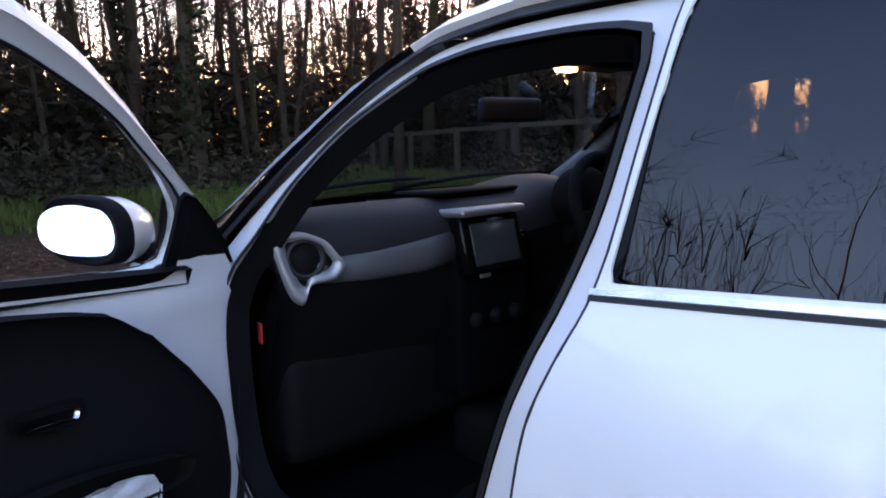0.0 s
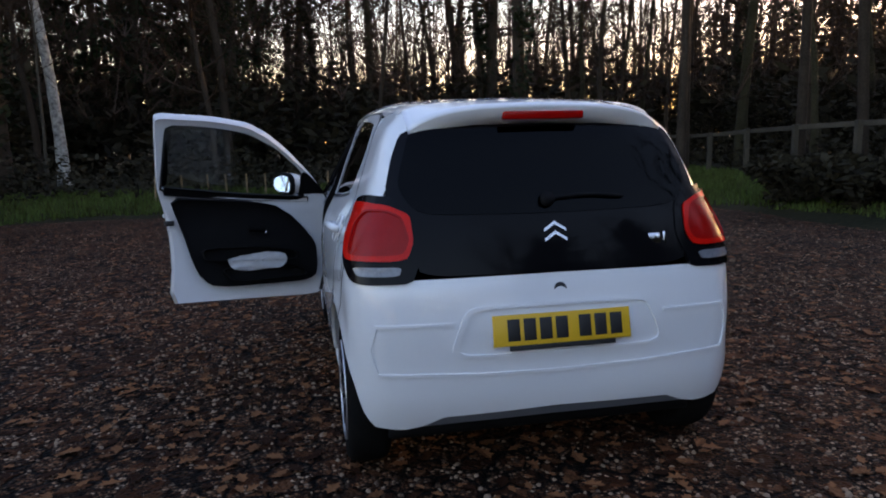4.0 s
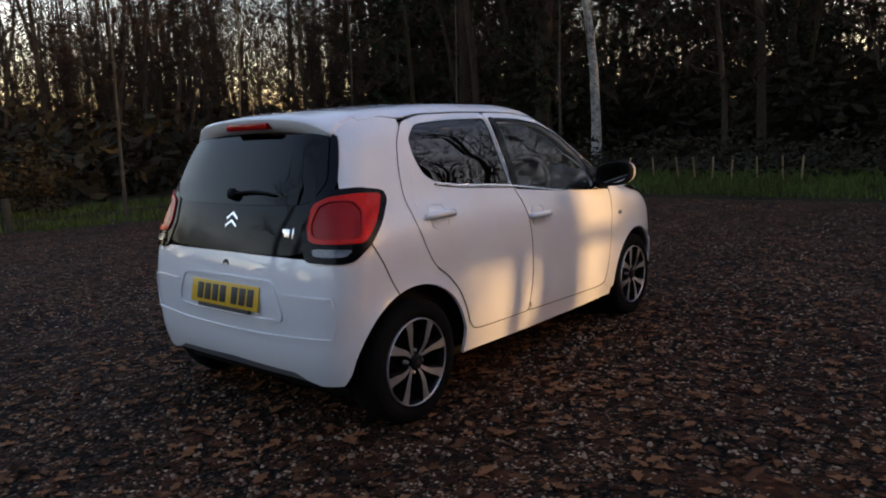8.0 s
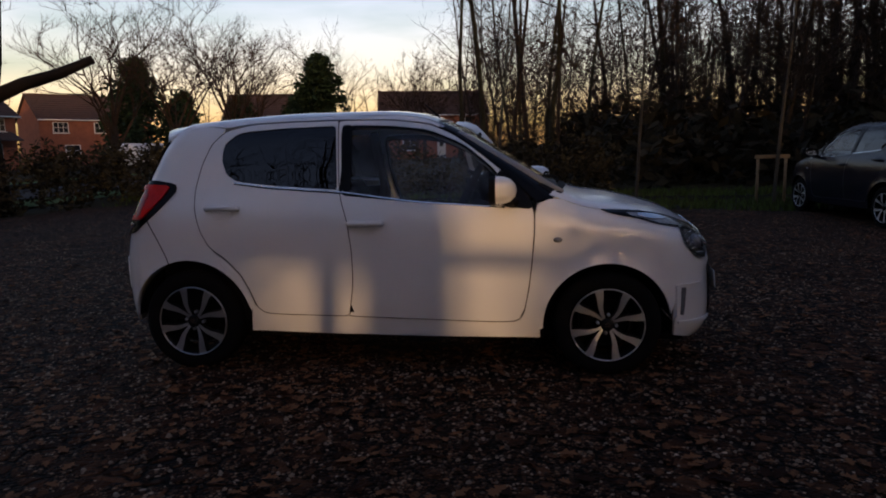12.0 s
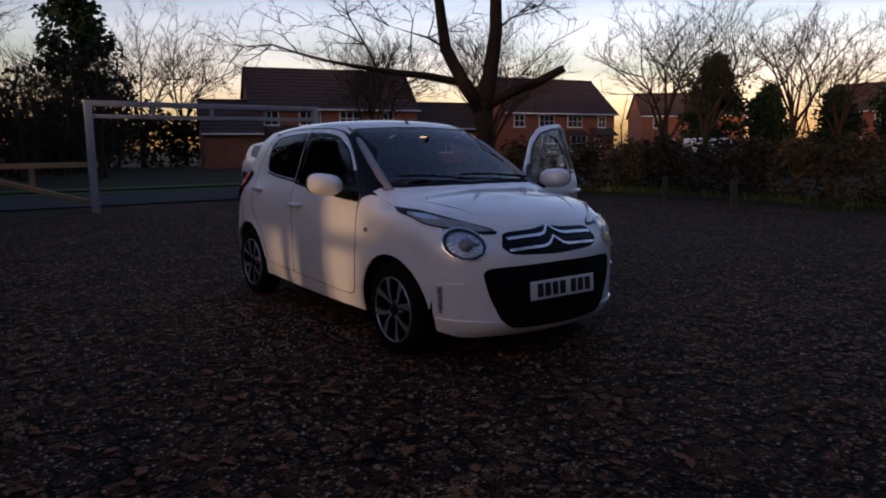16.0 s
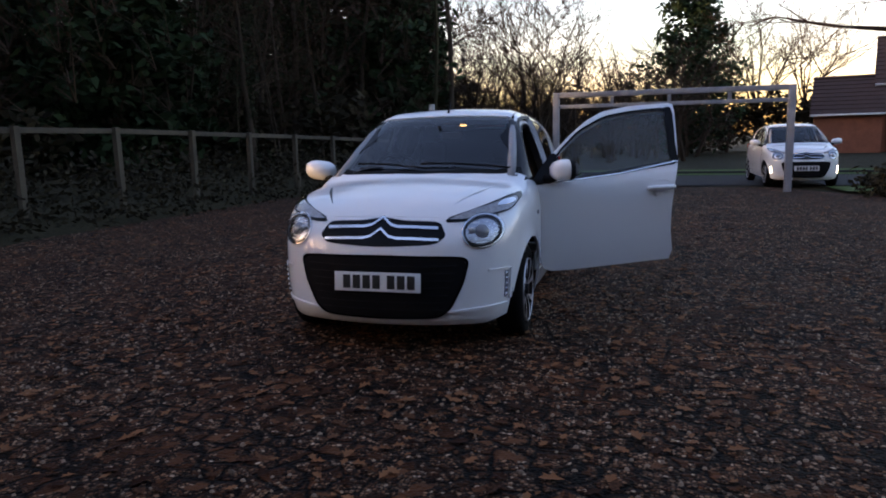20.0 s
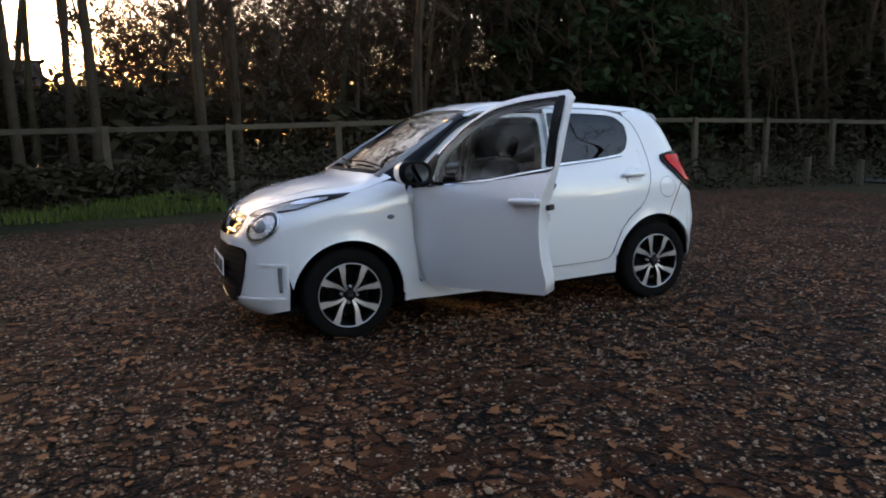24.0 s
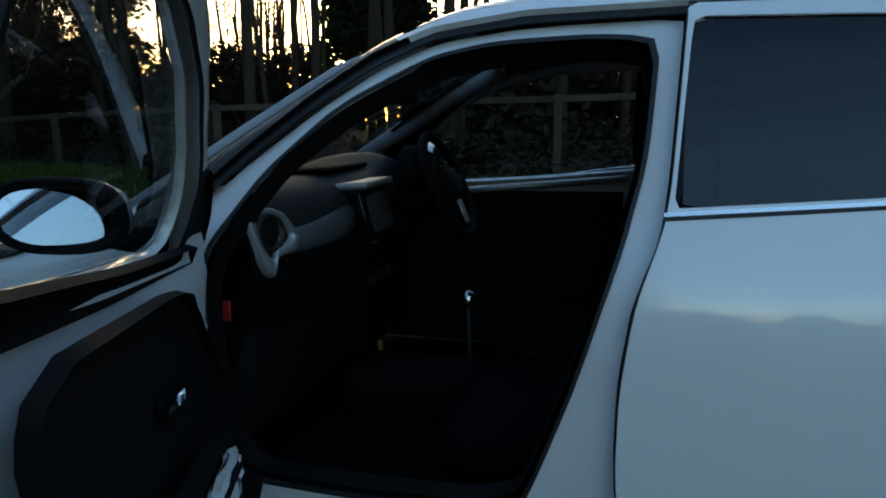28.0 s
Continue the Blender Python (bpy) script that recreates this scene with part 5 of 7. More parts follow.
    l.new(pebble.outputs["Distance"], dome.inputs[0])
    high.operation, high.inputs[1].default_value = "MULTIPLY_ADD", 1.4
    l.new(depth.outputs[0], high.inputs[0])
    l.new(dome.outputs[0], high.inputs[2])
    bump = n.new("ShaderNodeBump")
    bump.inputs["Strength"].default_value, bump.inputs["Distance"].default_value = 1.0, 0.011
    l.new(high.outputs[0], bump.inputs["Height"])
    l.new(bump.outputs[0], b.inputs["Normal"])
    return m


GRAVEL = gravel_material()


def yard_edge(n=240):
    """The wavy outline of the gravel."""
    base = smooth_loop([(6.6, -9.8), (6.9, 0), (6.7, 7.5), (5.2, 9.6), (0, 9.9), (-6, 9.9), (-8.4, 7.6), (-9.2, 3.4), (-11, -1), (-11.8, -6), (-11, -9.2), (-8.8, -9.4), (-5.5, -10.2), (-4.8, -12.6), (.6, -12.6), (.9, -10.8), (4.5, -10.4)], 3)
    p = np.vstack([base, base[:1]])
    p = even(p, n + 1)[:-1]
    return np.array([(x + .22 * noise.noise((x * .8, y * .8, 3)), y + .22 * noise.noise((x * .8, y * .8, 9))) for x, y in p])


EDGE = yard_edge()


EDGE_AT = np.arctan2(EDGE[:, 1], EDGE[:, 0] + 2)
EDGE_FAR = np.hypot(EDGE[:, 1], EDGE[:, 0] + 2)[np.argsort(EDGE_AT)]
EDGE_AT = np.sort(EDGE_AT)


def inside(x, y):
    return math.hypot(x + 2, y) < np.interp(math.atan2(y, x + 2), EDGE_AT, EDGE_FAR)


def yard():
    n, rings = len(EDGE), 40
    c = np.array([-2.0, 0])
    v = []
    for k in range(rings):
        s = 1 - k / rings
        for x, y in c + (EDGE - c) * s:
            v.append((x, y, (.012 if k else -.03) + .010 * noise.noise((x * 1.1, y * 1.1, 5))))
    return v, grid_faces(rings, n, True) + [tuple(range((rings - 1) * n, rings * n))]


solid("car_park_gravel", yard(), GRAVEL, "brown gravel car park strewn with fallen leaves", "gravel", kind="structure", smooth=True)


def flat(x0, y0, x1, y1, z, nx=2, ny=2):
    return [(x0 + (x1 - x0) * i / nx, y0 + (y1 - y0) * j / ny, z) for j in range(ny + 1) for i in range(nx + 1)], grid_faces(ny + 1, nx + 1, False)


def strip_along(a, b, w, z, n=30):
    a, b = np.array(a), np.array(b)
    d = (b - a) / np.linalg.norm(b - a)
    s = np.array([-d[1], d[0]]) * w / 2
    v = []
    for k in range(n + 1):
        p = a + (b - a) * k / n
        v += [(*(p - s), z), (*(p + s), z)]
    return v, [(2 * k, 2 * k + 1, 2 * k + 3, 2 * k + 2) for k in range(n)]


solid("road", strip_along((-70, -16.2), (60, -14.2), 4.6, .014), ASPHALT, "grey asphalt lane behind the barrier", "road", kind="structure")
solid("grass_strip", strip_along((-70, -20.2), (60, -18.4), 3.6, .03), LAWN, "mown green verge beyond the lane", "grass", kind="structure")
solid("verge", strip_along((-5.6, -11.4), (-30, -11.9), 1.6, .03), LAWN, "strip of green grass beside the lane", "grass", kind="structure")
solid("kerb", join(box((-60, -18.55, -.05), (50, -18.43, .10), .02)), ASPHALT, "stone kerb along the lane", "kerb", kind="structure")

# ---- trees ----
TURNS = {k: [(math.cos(2 * math.pi * i / k), math.sin(2 * math.pi * i / k)) for i in range(k)] for k in (3, 4, 5)}


def limb(v, f, a, b, ra, rb, sides):
    (ax, ay, az), (bx, by, bz) = a, b
    dx, dy, dz = bx - ax, by - ay, bz - az
    s = math.sqrt(dx * dx + dy * dy + dz * dz) or 1
    dx, dy, dz = dx / s, dy / s, dz / s
    h = math.hypot(dx, dy)
    ux, uy, uz = (-dy / h, dx / h, 0) if h > 1e-4 else (1, 0, 0)
    wx, wy, wz = dy * uz - dz * uy, dz * ux - dx * uz, dx * uy - dy * ux
    k = len(v)
    for px, py, pz, r in ((ax, ay, az, ra), (bx, by, bz, rb)):
        for c, t in TURNS[sides]:
            v.append((px + r * (c * ux + t * wx), py + r * (c * uy + t * wy), pz + r * (c * uz + t * wz)))
    for i in range(sides):
        j = (i + 1) % sides
        f.append((k + i, k + j, k + sides + j, k + sides + i))


def spike(v, f, a, b, r):
    """A twig that runs out to a point."""
    k = len(v)
    v += [(a[0] + r, a[1], a[2]), (a[0] - r * .5, a[1] + r * .87, a[2]), (a[0] - r * .5, a[1] - r * .87, a[2] + r * .3), tuple(b)]
    f += [(k, k + 1, k + 3), (k + 1, k + 2, k + 3), (k + 2, k, k + 3)]


def bare_tree(rng, height, radius, first, spread=.8, twigs=4, lean=.05, levels=4, bend=.20, thin=.006):
    """A leafless tree: the trunk's mesh and that of its limbs and twigs."""
    tv, tf, cv, cf = [], [], [], []
    pts, p, d = [], Vector((0, 0, -.25)), Vector((rng.uniform(-lean, lean), rng.uniform(-lean, lean), 1)).normalized()
    n = 9
    for i in range(n + 1):
        pts.append(p.copy())
        p = p + d * height / n
        d = (d + Vector((rng.uniform(-bend, bend), rng.uniform(-bend, bend), .15)) * .5).normalized()
    rad = [radius * (1.25 if i == 0 else 1) * (1 - i / n) ** .8 + .012 for i in range(n + 1)]
    tv, tf = tube(pts, rad, 7, False)

    def grow(p, d, length, r, level):
        if level >= 4:
            spike(cv, cf, p, p + d * length, r)
            return
        steps = 3 if level < 3 else 2
        for i in range(steps):
            q = p + d * length / steps
            if i == steps - 1:
                spike(cv, cf, p, q, r * (1 - .28 * i))
            else:
                limb(cv, cf, p, q, r * (1 - .28 * i), r * (1 - .28 * (i + 1)), 4 if level == 1 else 3)
            if level < levels:
                for _ in range(2):
                    if rng.random() < (.9 if level == 1 else .16 * twigs):
                        side = Vector((rng.gauss(0, 1), rng.gauss(0, 1), rng.gauss(.25, .8))).normalized()
                        grow(q, (d * .75 + side * spread).normalized(), length * rng.uniform(.45, .72), max(r * .48, thin), level + 1)
            p = q
            d = (d + Vector((rng.gauss(0, .16), rng.gauss(0, .16), rng.gauss(.09, .12)))).normalized()
    for i in range(n):
        h = i / n
        if h < first:
            continue
        for _ in range(2):
            w = rng.uniform(0, 2 * math.pi)
            up = rng.uniform(.25, .9)
            grow(pts[i] + (pts[i + 1] - pts[i]) * rng.random(), Vector((math.cos(w), math.sin(w), up)).normalized(), height * rng.uniform(.14, .26) * (1.25 - .75 * h), rad[i] * .42, 1)
    return (tv, tf), (cv, cf)


NPR = np.random.default_rng(7)


def unit(a):
    return a / np.maximum(np.linalg.norm(a, axis=1, keepdims=True), 1e-9)


def leaf_puffs(rng, centres, count, size, flatten=1.0):
    """Clumps of single small leaves round the given centres (place, radius)."""
    c = np.repeat(np.array([p for p, _ in centres], float), count, 0)
    r = np.repeat(np.array([q for _, q in centres], float), count)
    n = len(c)
    p = c + unit(NPR.normal(size=(n, 3)) * (1, 1, flatten)) * (r * NPR.random(n) ** .4)[:, None]
    a = unit(NPR.normal(size=(n, 3)) * (1, 1, .6))
    b = unit(np.cross(a, NPR.normal(size=(n, 3)))) * size * .45
    a = a * (size * NPR.uniform(.6, 1.4, n))[:, None]
    v = np.stack([p - a, p + b, p + a, p - b], 1).reshape(-1, 3)
    return v, np.arange(4 * n).reshape(-1, 4).tolist()


RNG = random.Random(11)
WOODLAND = []
for k in range(6):
    kind = RNG.choice(("tall", "tall", "broad"))
    hgt = RNG.uniform(13, 18)
    trunk, crown = bare_tree(RNG, hgt, RNG.uniform(.07, .17), .22 if kind == "broad" else .34, .9, 4)
    t = thing("woodland_tree", "tall bare woodland tree with a dark trunk", "tree", "bare trees of the wood")
    part("trunk", trunk, BARK if k % 2 else BARK_GREEN, t)
    part("crown", crown, TWIG, t, smooth=False)
    WOODLAND.append(t)
THIN = []
for k in range(3):
    trunk, crown = bare_tree(RNG, RNG.uniform(8, 12), RNG.uniform(.05, .09), .15, .8, 3.3, .08, 4)
    t = thing("young_tree", "thin leafless young tree among the wood", "tree", "bare trees of the wood")
    part("trunk", trunk, BARK, t)
    part("crown", crown, TWIG, t, smooth=False)
    THIN.append(t)
IVIED = []
for k in range(3):
    trunk, crown = bare_tree(RNG, RNG.uniform(12, 15), .20, .30, .9, 4)
    puffs = [((RNG.gauss(0, .12), RNG.gauss(0, .12), z), .28 + .35 * RNG.random() * (z > 4)) for z in np.arange(.4, 9, .35)]
    puffs += [((RNG.gauss(0, 1.3), RNG.gauss(0, 1.3), RNG.uniform(5, 11)), RNG.uniform(.4, .9)) for _ in range(16)]
    t = thing("ivy_clad_tree", "dark tree wrapped in evergreen ivy", "tree", "bare trees of the wood")
    part("trunk", trunk, BARK, t)
    part("crown", crown, TWIG, t, smooth=False)
    part("ivy", leaf_puffs(RNG, puffs, 40, .11), IVY, t, smooth=False)
    IVIED.append(t)

USED = set()


def plant(kind, x, y, scale=1.0, turn=None, z=None):
    """One more tree of a kind; the first takes the model itself."""
    src = RNG.choice(kind)
    m = pose(x, y, lift_at(x, y) if z is None else z, 0, 0, RNG.uniform(0, 360) if turn is None else turn)
    if src.name not in USED:
        USED.add(src.name)
        src.matrix_basis = m
        src.scale = (scale,) * 3
        return src
    c = copy_thing(src, m)
    c.scale = (scale * RNG.uniform(.95, 1.05), scale * RNG.uniform(.95, 1.05), scale * RNG.uniform(.9, 1.1))
    return c


# the wood along the fence, thinner where the low sun comes through
def near_sun_line(x, y, w):
    """Whether a place lies in the thin part of the wood that lets the low sun in."""
    t = x * SUN_WAY.x + y * SUN_WAY.y
    off = x * SUN_WAY.y - y * SUN_WAY.x
    return t > 0 and (-2.6 - w < off < 1.1 + w or 10.3 - w * .4 < off < 12.3 + w * .4)


def open_sky(x, y, z, slack=0.0):
    """Whether a place would fill the bright gap above the thicket, where the wood is thin."""
    w, r = math.degrees(math.atan2(y, x + 3.5)), math.hypot(x + 3.5, y)
    return 6.5 - slack < w < 36 + slack and z > 1.2 + r * .072


def across(x, y):
    """How far a place lies to the side of the low sun's line over the car."""
    return x * SUN_WAY.y - y * SUN_WAY.x


for _ in range(92):
    x, y = RNG.uniform(9.0, 31), RNG.uniform(-26, 38)
    if near_sun_line(x, y, .9):
        continue
    if open_sky(x, y, 20):
        if RNG.random() < .8:
            plant(WOODLAND if RNG.random() < .6 else THIN, x, y, RNG.uniform(.7, 1.1))
        continue
    kind = RNG.choice((WOODLAND, WOODLAND, THIN, IVIED if x < 16 else THIN))
    plant(kind, x, y, RNG.uniform(.8, 1.15) * (.55 if across(x, y) > 15 else 1))
for _ in range(12):
    w, r = radians(RNG.uniform(-34, -10)), RNG.uniform(22, 36)
    if not near_sun_line(r * math.cos(w), r * math.sin(w), .5):
        plant(IVIED, r * math.cos(w), r * math.sin(w), RNG.uniform(.9, 1.15))
# single slim trunks in the thin part
def by_sun(t, off):
    return t * SUN_WAY.x + off * SUN_WAY.y, t * SUN_WAY.y - off * SUN_WAY.x


for t, off, k in ((14, -2.2, .7), (19, -1.25, .8), (25, 1.25, 1), (27, -2.0, .9), (38, -1.6, 1), (45, -2.5, 1), (33, -2.9, .9), (30, 1.5, 1)):
    plant(WOODLAND, *by_sun(t, off), k)
# added for branch reflections in the windows; first three trunks shade the doors
for t, off in ((12.5, .40), (14, .22), (15.5, .05), (11.5, -3.1), (17, -1.9), (14.5, 2.1), (18.5, 3.6), (10.5, -2.2), (12, -4.6), (10.8, -6.6), (13, -1.2), (11, 1.35), (13.5, -8.5), (10.2, 3.2), (12.2, 5.2), (15, -6.0)):
    trunk, crown = bare_tree(RNG, RNG.uniform(14, 18), .10, .40, .9, 5, .02, 4, .08)
    high = thing("overhanging_tree", "tall slim bare tree added for its shade and reflection", "tree", "bare trees of the wood")
    part("trunk", trunk, BARK, high)
    part("crown", crown, TWIG, high, smooth=False)
    high.matrix_basis = pose(*by_sun(t, off), 0, 0, 0, RNG.uniform(0, 360))
# evergreen crown added to block low sun above the lit door patches
sun_screen = thing("holly_tree", "dark evergreen crown added to keep low sun off the upper car", "tree")
part("trunk", tube([(*by_sun(20, 1.2), 0), (*by_sun(20, 1.1), 3.6)], [.10, .05], 8), BARK, sun_screen)
part("crown", leaf_puffs(RNG, [((*by_sun(20 + RNG.uniform(-.5, .5), off), RNG.uniform(2.72 if off > .32 else 3.15, 5.4)), .40) for off in (RNG.uniform(-1.0, 2.0) for _ in range(230))], 80, .10), IVY, sun_screen, smooth=False)
# thicket's gap and heights chosen to shade ground and shape the door sun patches
solid("sun_screen_thicket", leaf_puffs(RNG, [((*by_sun(RNG.uniform(19, 21.5), RNG.uniform(-4.2, -.68)), RNG.uniform(.2, 3.2)), .42) for _ in range(240)] + [((*by_sun(RNG.uniform(19, 21.5), RNG.uniform(1.2, 2.6)), RNG.uniform(.2, 3.2)), .40) for _ in range(170)] + [((*by_sun(RNG.uniform(8.4, 9.4), RNG.uniform(-3.4, 1.6)), RNG.uniform(.25, .80)), .22) for _ in range(170)]
                                         + [((*by_sun(RNG.uniform(19, 23), off), RNG.uniform(.2, 2.75)), .5) for off in np.concatenate([np.arange(-14, -4, .03), np.arange(2.4, 9.5, .03)])], 60, .09), BRAMBLE, "dense low thicket beyond the fence, shaped to shade car and ground", "bushes", kind="stuff")
# the wood ahead and to the left
for _ in range(78):
    x, y = RNG.uniform(-34, 9), RNG.uniform(13, 36)
    if x < -13 and y < 15:
        continue
    plant(RNG.choice((WOODLAND, WOODLAND, THIN, IVIED)), x, y, RNG.uniform(.8, 1.2))
for _ in range(58):
    x = RNG.uniform(-40, -16)
    y = RNG.uniform(-2.5 - .02 * abs(x), 16)
    plant(RNG.choice((WOODLAND, THIN, THIN)), x, y, RNG.uniform(.7, 1.05))
# the wood behind, right of the barrier
for _ in range(32):
    plant(RNG.choice((WOODLAND, IVIED, THIN)), RNG.uniform(8.5, 30), RNG.uniform(-44, -15), RNG.uniform(.46, .6))
for _ in range(30):
    y = RNG.uniform(-34, -20.5)
    plant(RNG.choice((WOODLAND, WOODLAND, IVIED)), RNG.uniform(5.2, 20) + .25 * (-21 - y), y, RNG.uniform(.8, 1.1))


def far_wood(rng, spots, height):
    """A far thicket of trunks and branches, as one mass."""
    v, f = [], []
    for x, y in spots:
        h = height * rng.uniform(.7, 1.15)
        top = (x + rng.gauss(0, .5), y + rng.gauss(0, .5), h)
        mid = (x + rng.gauss(0, .45), y + rng.gauss(0, .45), h * rng.uniform(.35, .6))
        limb(v, f, (x, y, -.3), mid, .13, .08, 4)
        limb(v, f, mid, top, .08, .02, 3)
        for _ in range(15):
            s = rng.uniform(.12, .95)
            k = mid[2] / h
            a, b, u = ((x, y, 0), mid, s / k) if s < k else (mid, top, (s - k) / (1 - k))
            p = tuple(a[i] + (b[i] - a[i]) * u for i in range(3))
            w, r = rng.uniform(0, 6.28), rng.uniform(.8, 2.6) * (1.15 - s)
            q = (p[0] + r * math.cos(w), p[1] + r * math.sin(w), p[2] + r * rng.uniform(.2, 1.1))
            limb(v, f, p, q, .035, .012, 3)
            for _ in range(4):
                g = (q[0] + rng.gauss(0, .7), q[1] + rng.gauss(0, .7), q[2] + rng.gauss(.35, .5))
                spike(v, f, q, g, .016)
    return v, f


spots = []
while len(spots) < 700:
    w = RNG.uniform(-62, 208)
    r = RNG.uniform(34, 70)
    x, y = r * math.cos(radians(w)), r * math.sin(radians(w))
    if w > 168 or (w < -50 and r < 45):
        continue
    if near_sun_line(x, y, 1.6) or (open_sky(x, y, 20, 2) and RNG.random() < .8):
        continue
    spots.append((x, y))
spots += [by_sun(RNG.uniform(30, 60), RNG.uniform(-9, -3.4)) for _ in range(26)]
solid("far_wood", join(far_wood(RNG, [s for s in spots if across(*s) < 14], 14), far_wood(RNG, [s for s in spots if across(*s) >= 14], 7.5), far_wood(RNG, [by_sun(RNG.uniform(56, 70), RNG.uniform(-6, 3)) for _ in range(60)], 4.6)), TWIG, "dense bare wood in the distance", "trees", kind="stuff")
spots = [(RNG.uniform(-9, 40), RNG.uniform(-75, -46)) for _ in range(110)] + [(RNG.uniform(-95, -70), RNG.uniform(-60, 30)) for _ in range(60)]
near = [(RNG.uniform(-5, 34), RNG.uniform(-46, -30)) for _ in range(190)]
solid("distant_wood", join(far_wood(RNG, spots, 8), far_wood(RNG, near, 5.2)), TWIG, "bare brown trees behind the houses", "trees", kind="stuff")


def tangle(rng, count, spot, fan=7):
    """Sprays of bare twigs, each fanning up and out from a fork."""
    v, f = [], []
    for _ in range(count):
        x, y, z = spot(rng)
        w = rng.uniform(0, 6.28)
        out = (math.cos(w), math.sin(w), rng.uniform(.1, 1.2))
        for _ in range(fan):
            s = rng.uniform(.5, 1.5)
            g = (x + s * (out[0] + rng.gauss(0, .55)), y + s * (out[1] + rng.gauss(0, .55)), z + s * (out[2] + rng.gauss(0, .55)))
            spike(v, f, (x, y, z), g, rng.uniform(.012, .028))
    return v, f


def in_wood(x0, x1, y0, y1, z0, z1, clear=1.8):
    def spot(rng):
        while True:
            x, y = rng.uniform(x0, x1), rng.uniform(y0, y1)
            z = z0 + (z1 - z0) * rng.random() ** 1.25
            if not near_sun_line(x, y, clear) and (not open_sky(x, y, z) or rng.random() < .10):
                return x, y, z
    return spot


solid("branch_tangle", join(tangle(RNG, 1900, in_wood(-26, 6, 15, 36, 2, 15)), tangle(RNG, 1900, in_wood(-38, -4, 22, 42, 3, 16)), tangle(RNG, 2000, in_wood(11, 32, -13, 4, 2, 14)), tangle(RNG, 1100, in_wood(11, 32, -30, -13, 2, 8.5)), tangle(RNG, 1700, in_wood(6, 34, -46, -15, 1, 9)), tangle(RNG, 1500, in_wood(8, 30, 10, 36, 2, 13)), tangle(RNG, 1700, in_wood(-40, -15, 6, 32, 2, 14)), tangle(RNG, 1500, in_wood(2, 30, -46, -26, 1.5, 9)), tangle(RNG, 1600, in_wood(33, 60, -14, 26, 2, 10, .3), 8)), TWIG, "tangle of fine bare branches inside the wood", "branches", kind="stuff")


def twig_cloud(count, bearing, reach, height, keep=None, size=1.3, width=.022):
    """Fine bare twigs filling a far sector of the wood (bearings in degrees, from the car), as slim blades."""
    w, r = np.radians(NPR.uniform(*bearing, count)), NPR.uniform(*reach, count)
    p = np.stack([r * np.cos(w), r * np.sin(w), height[0] + (height[1] - height[0]) * NPR.random(count) ** 1.2], 1)
    if keep is not None:
        p = p[np.array([keep(*q) for q in p.tolist()], bool)]
    n = len(p)
    d = NPR.normal(size=(n, 3)) + (0, 0, .55)
    d = d / np.linalg.norm(d, axis=1, keepdims=True) * (size * NPR.uniform(.5, 1.5, n))[:, None]
    side = np.cross(d, NPR.normal(size=(n, 3)))
    side = side / np.linalg.norm(side, axis=1, keepdims=True) * (width * NPR.uniform(.6, 1.4, n))[:, None]
    bend = NPR.normal(size=(n, 3)) * .10 * size
    v = np.stack([p - side, p + side, p + d * .5 + bend - side * .6, p + d * .5 + bend + side * .6, p + d], 1).reshape(-1, 3)
    k = np.arange(n)[:, None] * 5
    return v, (k + [0, 1, 3, 2]).tolist() + (k + [2, 3, 4]).tolist()


def clear_of_sun(x, y, z):
    if near_sun_line(x, y, .6) and .4 < z - .105 * (x * SUN_WAY.x + y * SUN_WAY.y) + 1.5 < 3.6:
        return False
    return not open_sky(x, y, z)


solid("fine_branches", join(twig_cloud(26000, (83, 150), (24, 46), (1.5, 12)), twig_cloud(5000, (62, 83), (24, 46), (1.2, 9), clear_of_sun), twig_cloud(6500, (-12, 5), (27, 48), (2.5, 14), clear_of_sun), twig_cloud(3000, (40, 62), (24, 46), (1.2, 6), clear_of_sun), twig_cloud(14000, (148, 183), (26, 46), (.6, 7.0)), twig_cloud(15000, (-62, -2), (22, 44), (1.0, 11), clear_of_sun), twig_cloud(9000, (-34, -9), (24, 48), (4, 15), clear_of_sun), twig_cloud(9000, (-74, -60), (24, 44), (1.0, 10)), twig_cloud(4000, (-100, -76), (34, 58), (.5, 6.5)), twig_cloud(2600, (4, 36), (24, 50), (2, 11), lambda x, y, z: not near_sun_line(x, y, .4), 1.5)), TWIG, "haze of fine bare branches through the wood", "branches", kind="stuff")


solid("distant_hedge", leaf_puffs(RNG, [((x, -52 + 6 * noise.noise((x * .1, 0, 0)), RNG.uniform(.2, 1) * (3.6 + 2 * noise.noise((x * .2, 4, 0)))), RNG.uniform(.8, 1.5)) for x in np.arange(-14, 60, .16)], 46, .28), BRAMBLE, "dark line of bushes far behind the lane", "bushes", kind="stuff")


low = [(x, y) for x, y in ((RNG.uniform(34, 58), RNG.uniform(-45, 60)) for _ in range(1200)) if not near_sun_line(x, y, 2.5)]
puffs = [((x, y, RNG.uniform(.2, 12) * (1 if across(x, y) < 14 else .85)), RNG.uniform(.8, 1.6)) for x, y in low]
solid("far_thicket", leaf_puffs(RNG, [p for p in puffs if not open_sky(*p[0])], 40, .30), BRAMBLE, "dark thicket far inside the wood", "bushes", kind="stuff")


def undergrowth(rng, spots, height, leaves=26, size=.09):
    return leaf_puffs(rng, [((x, y, lift_at(x, y) + rng.uniform(.0, height) * rng.random()), rng.uniform(.35, .75)) for x, y in spots], leaves, size)


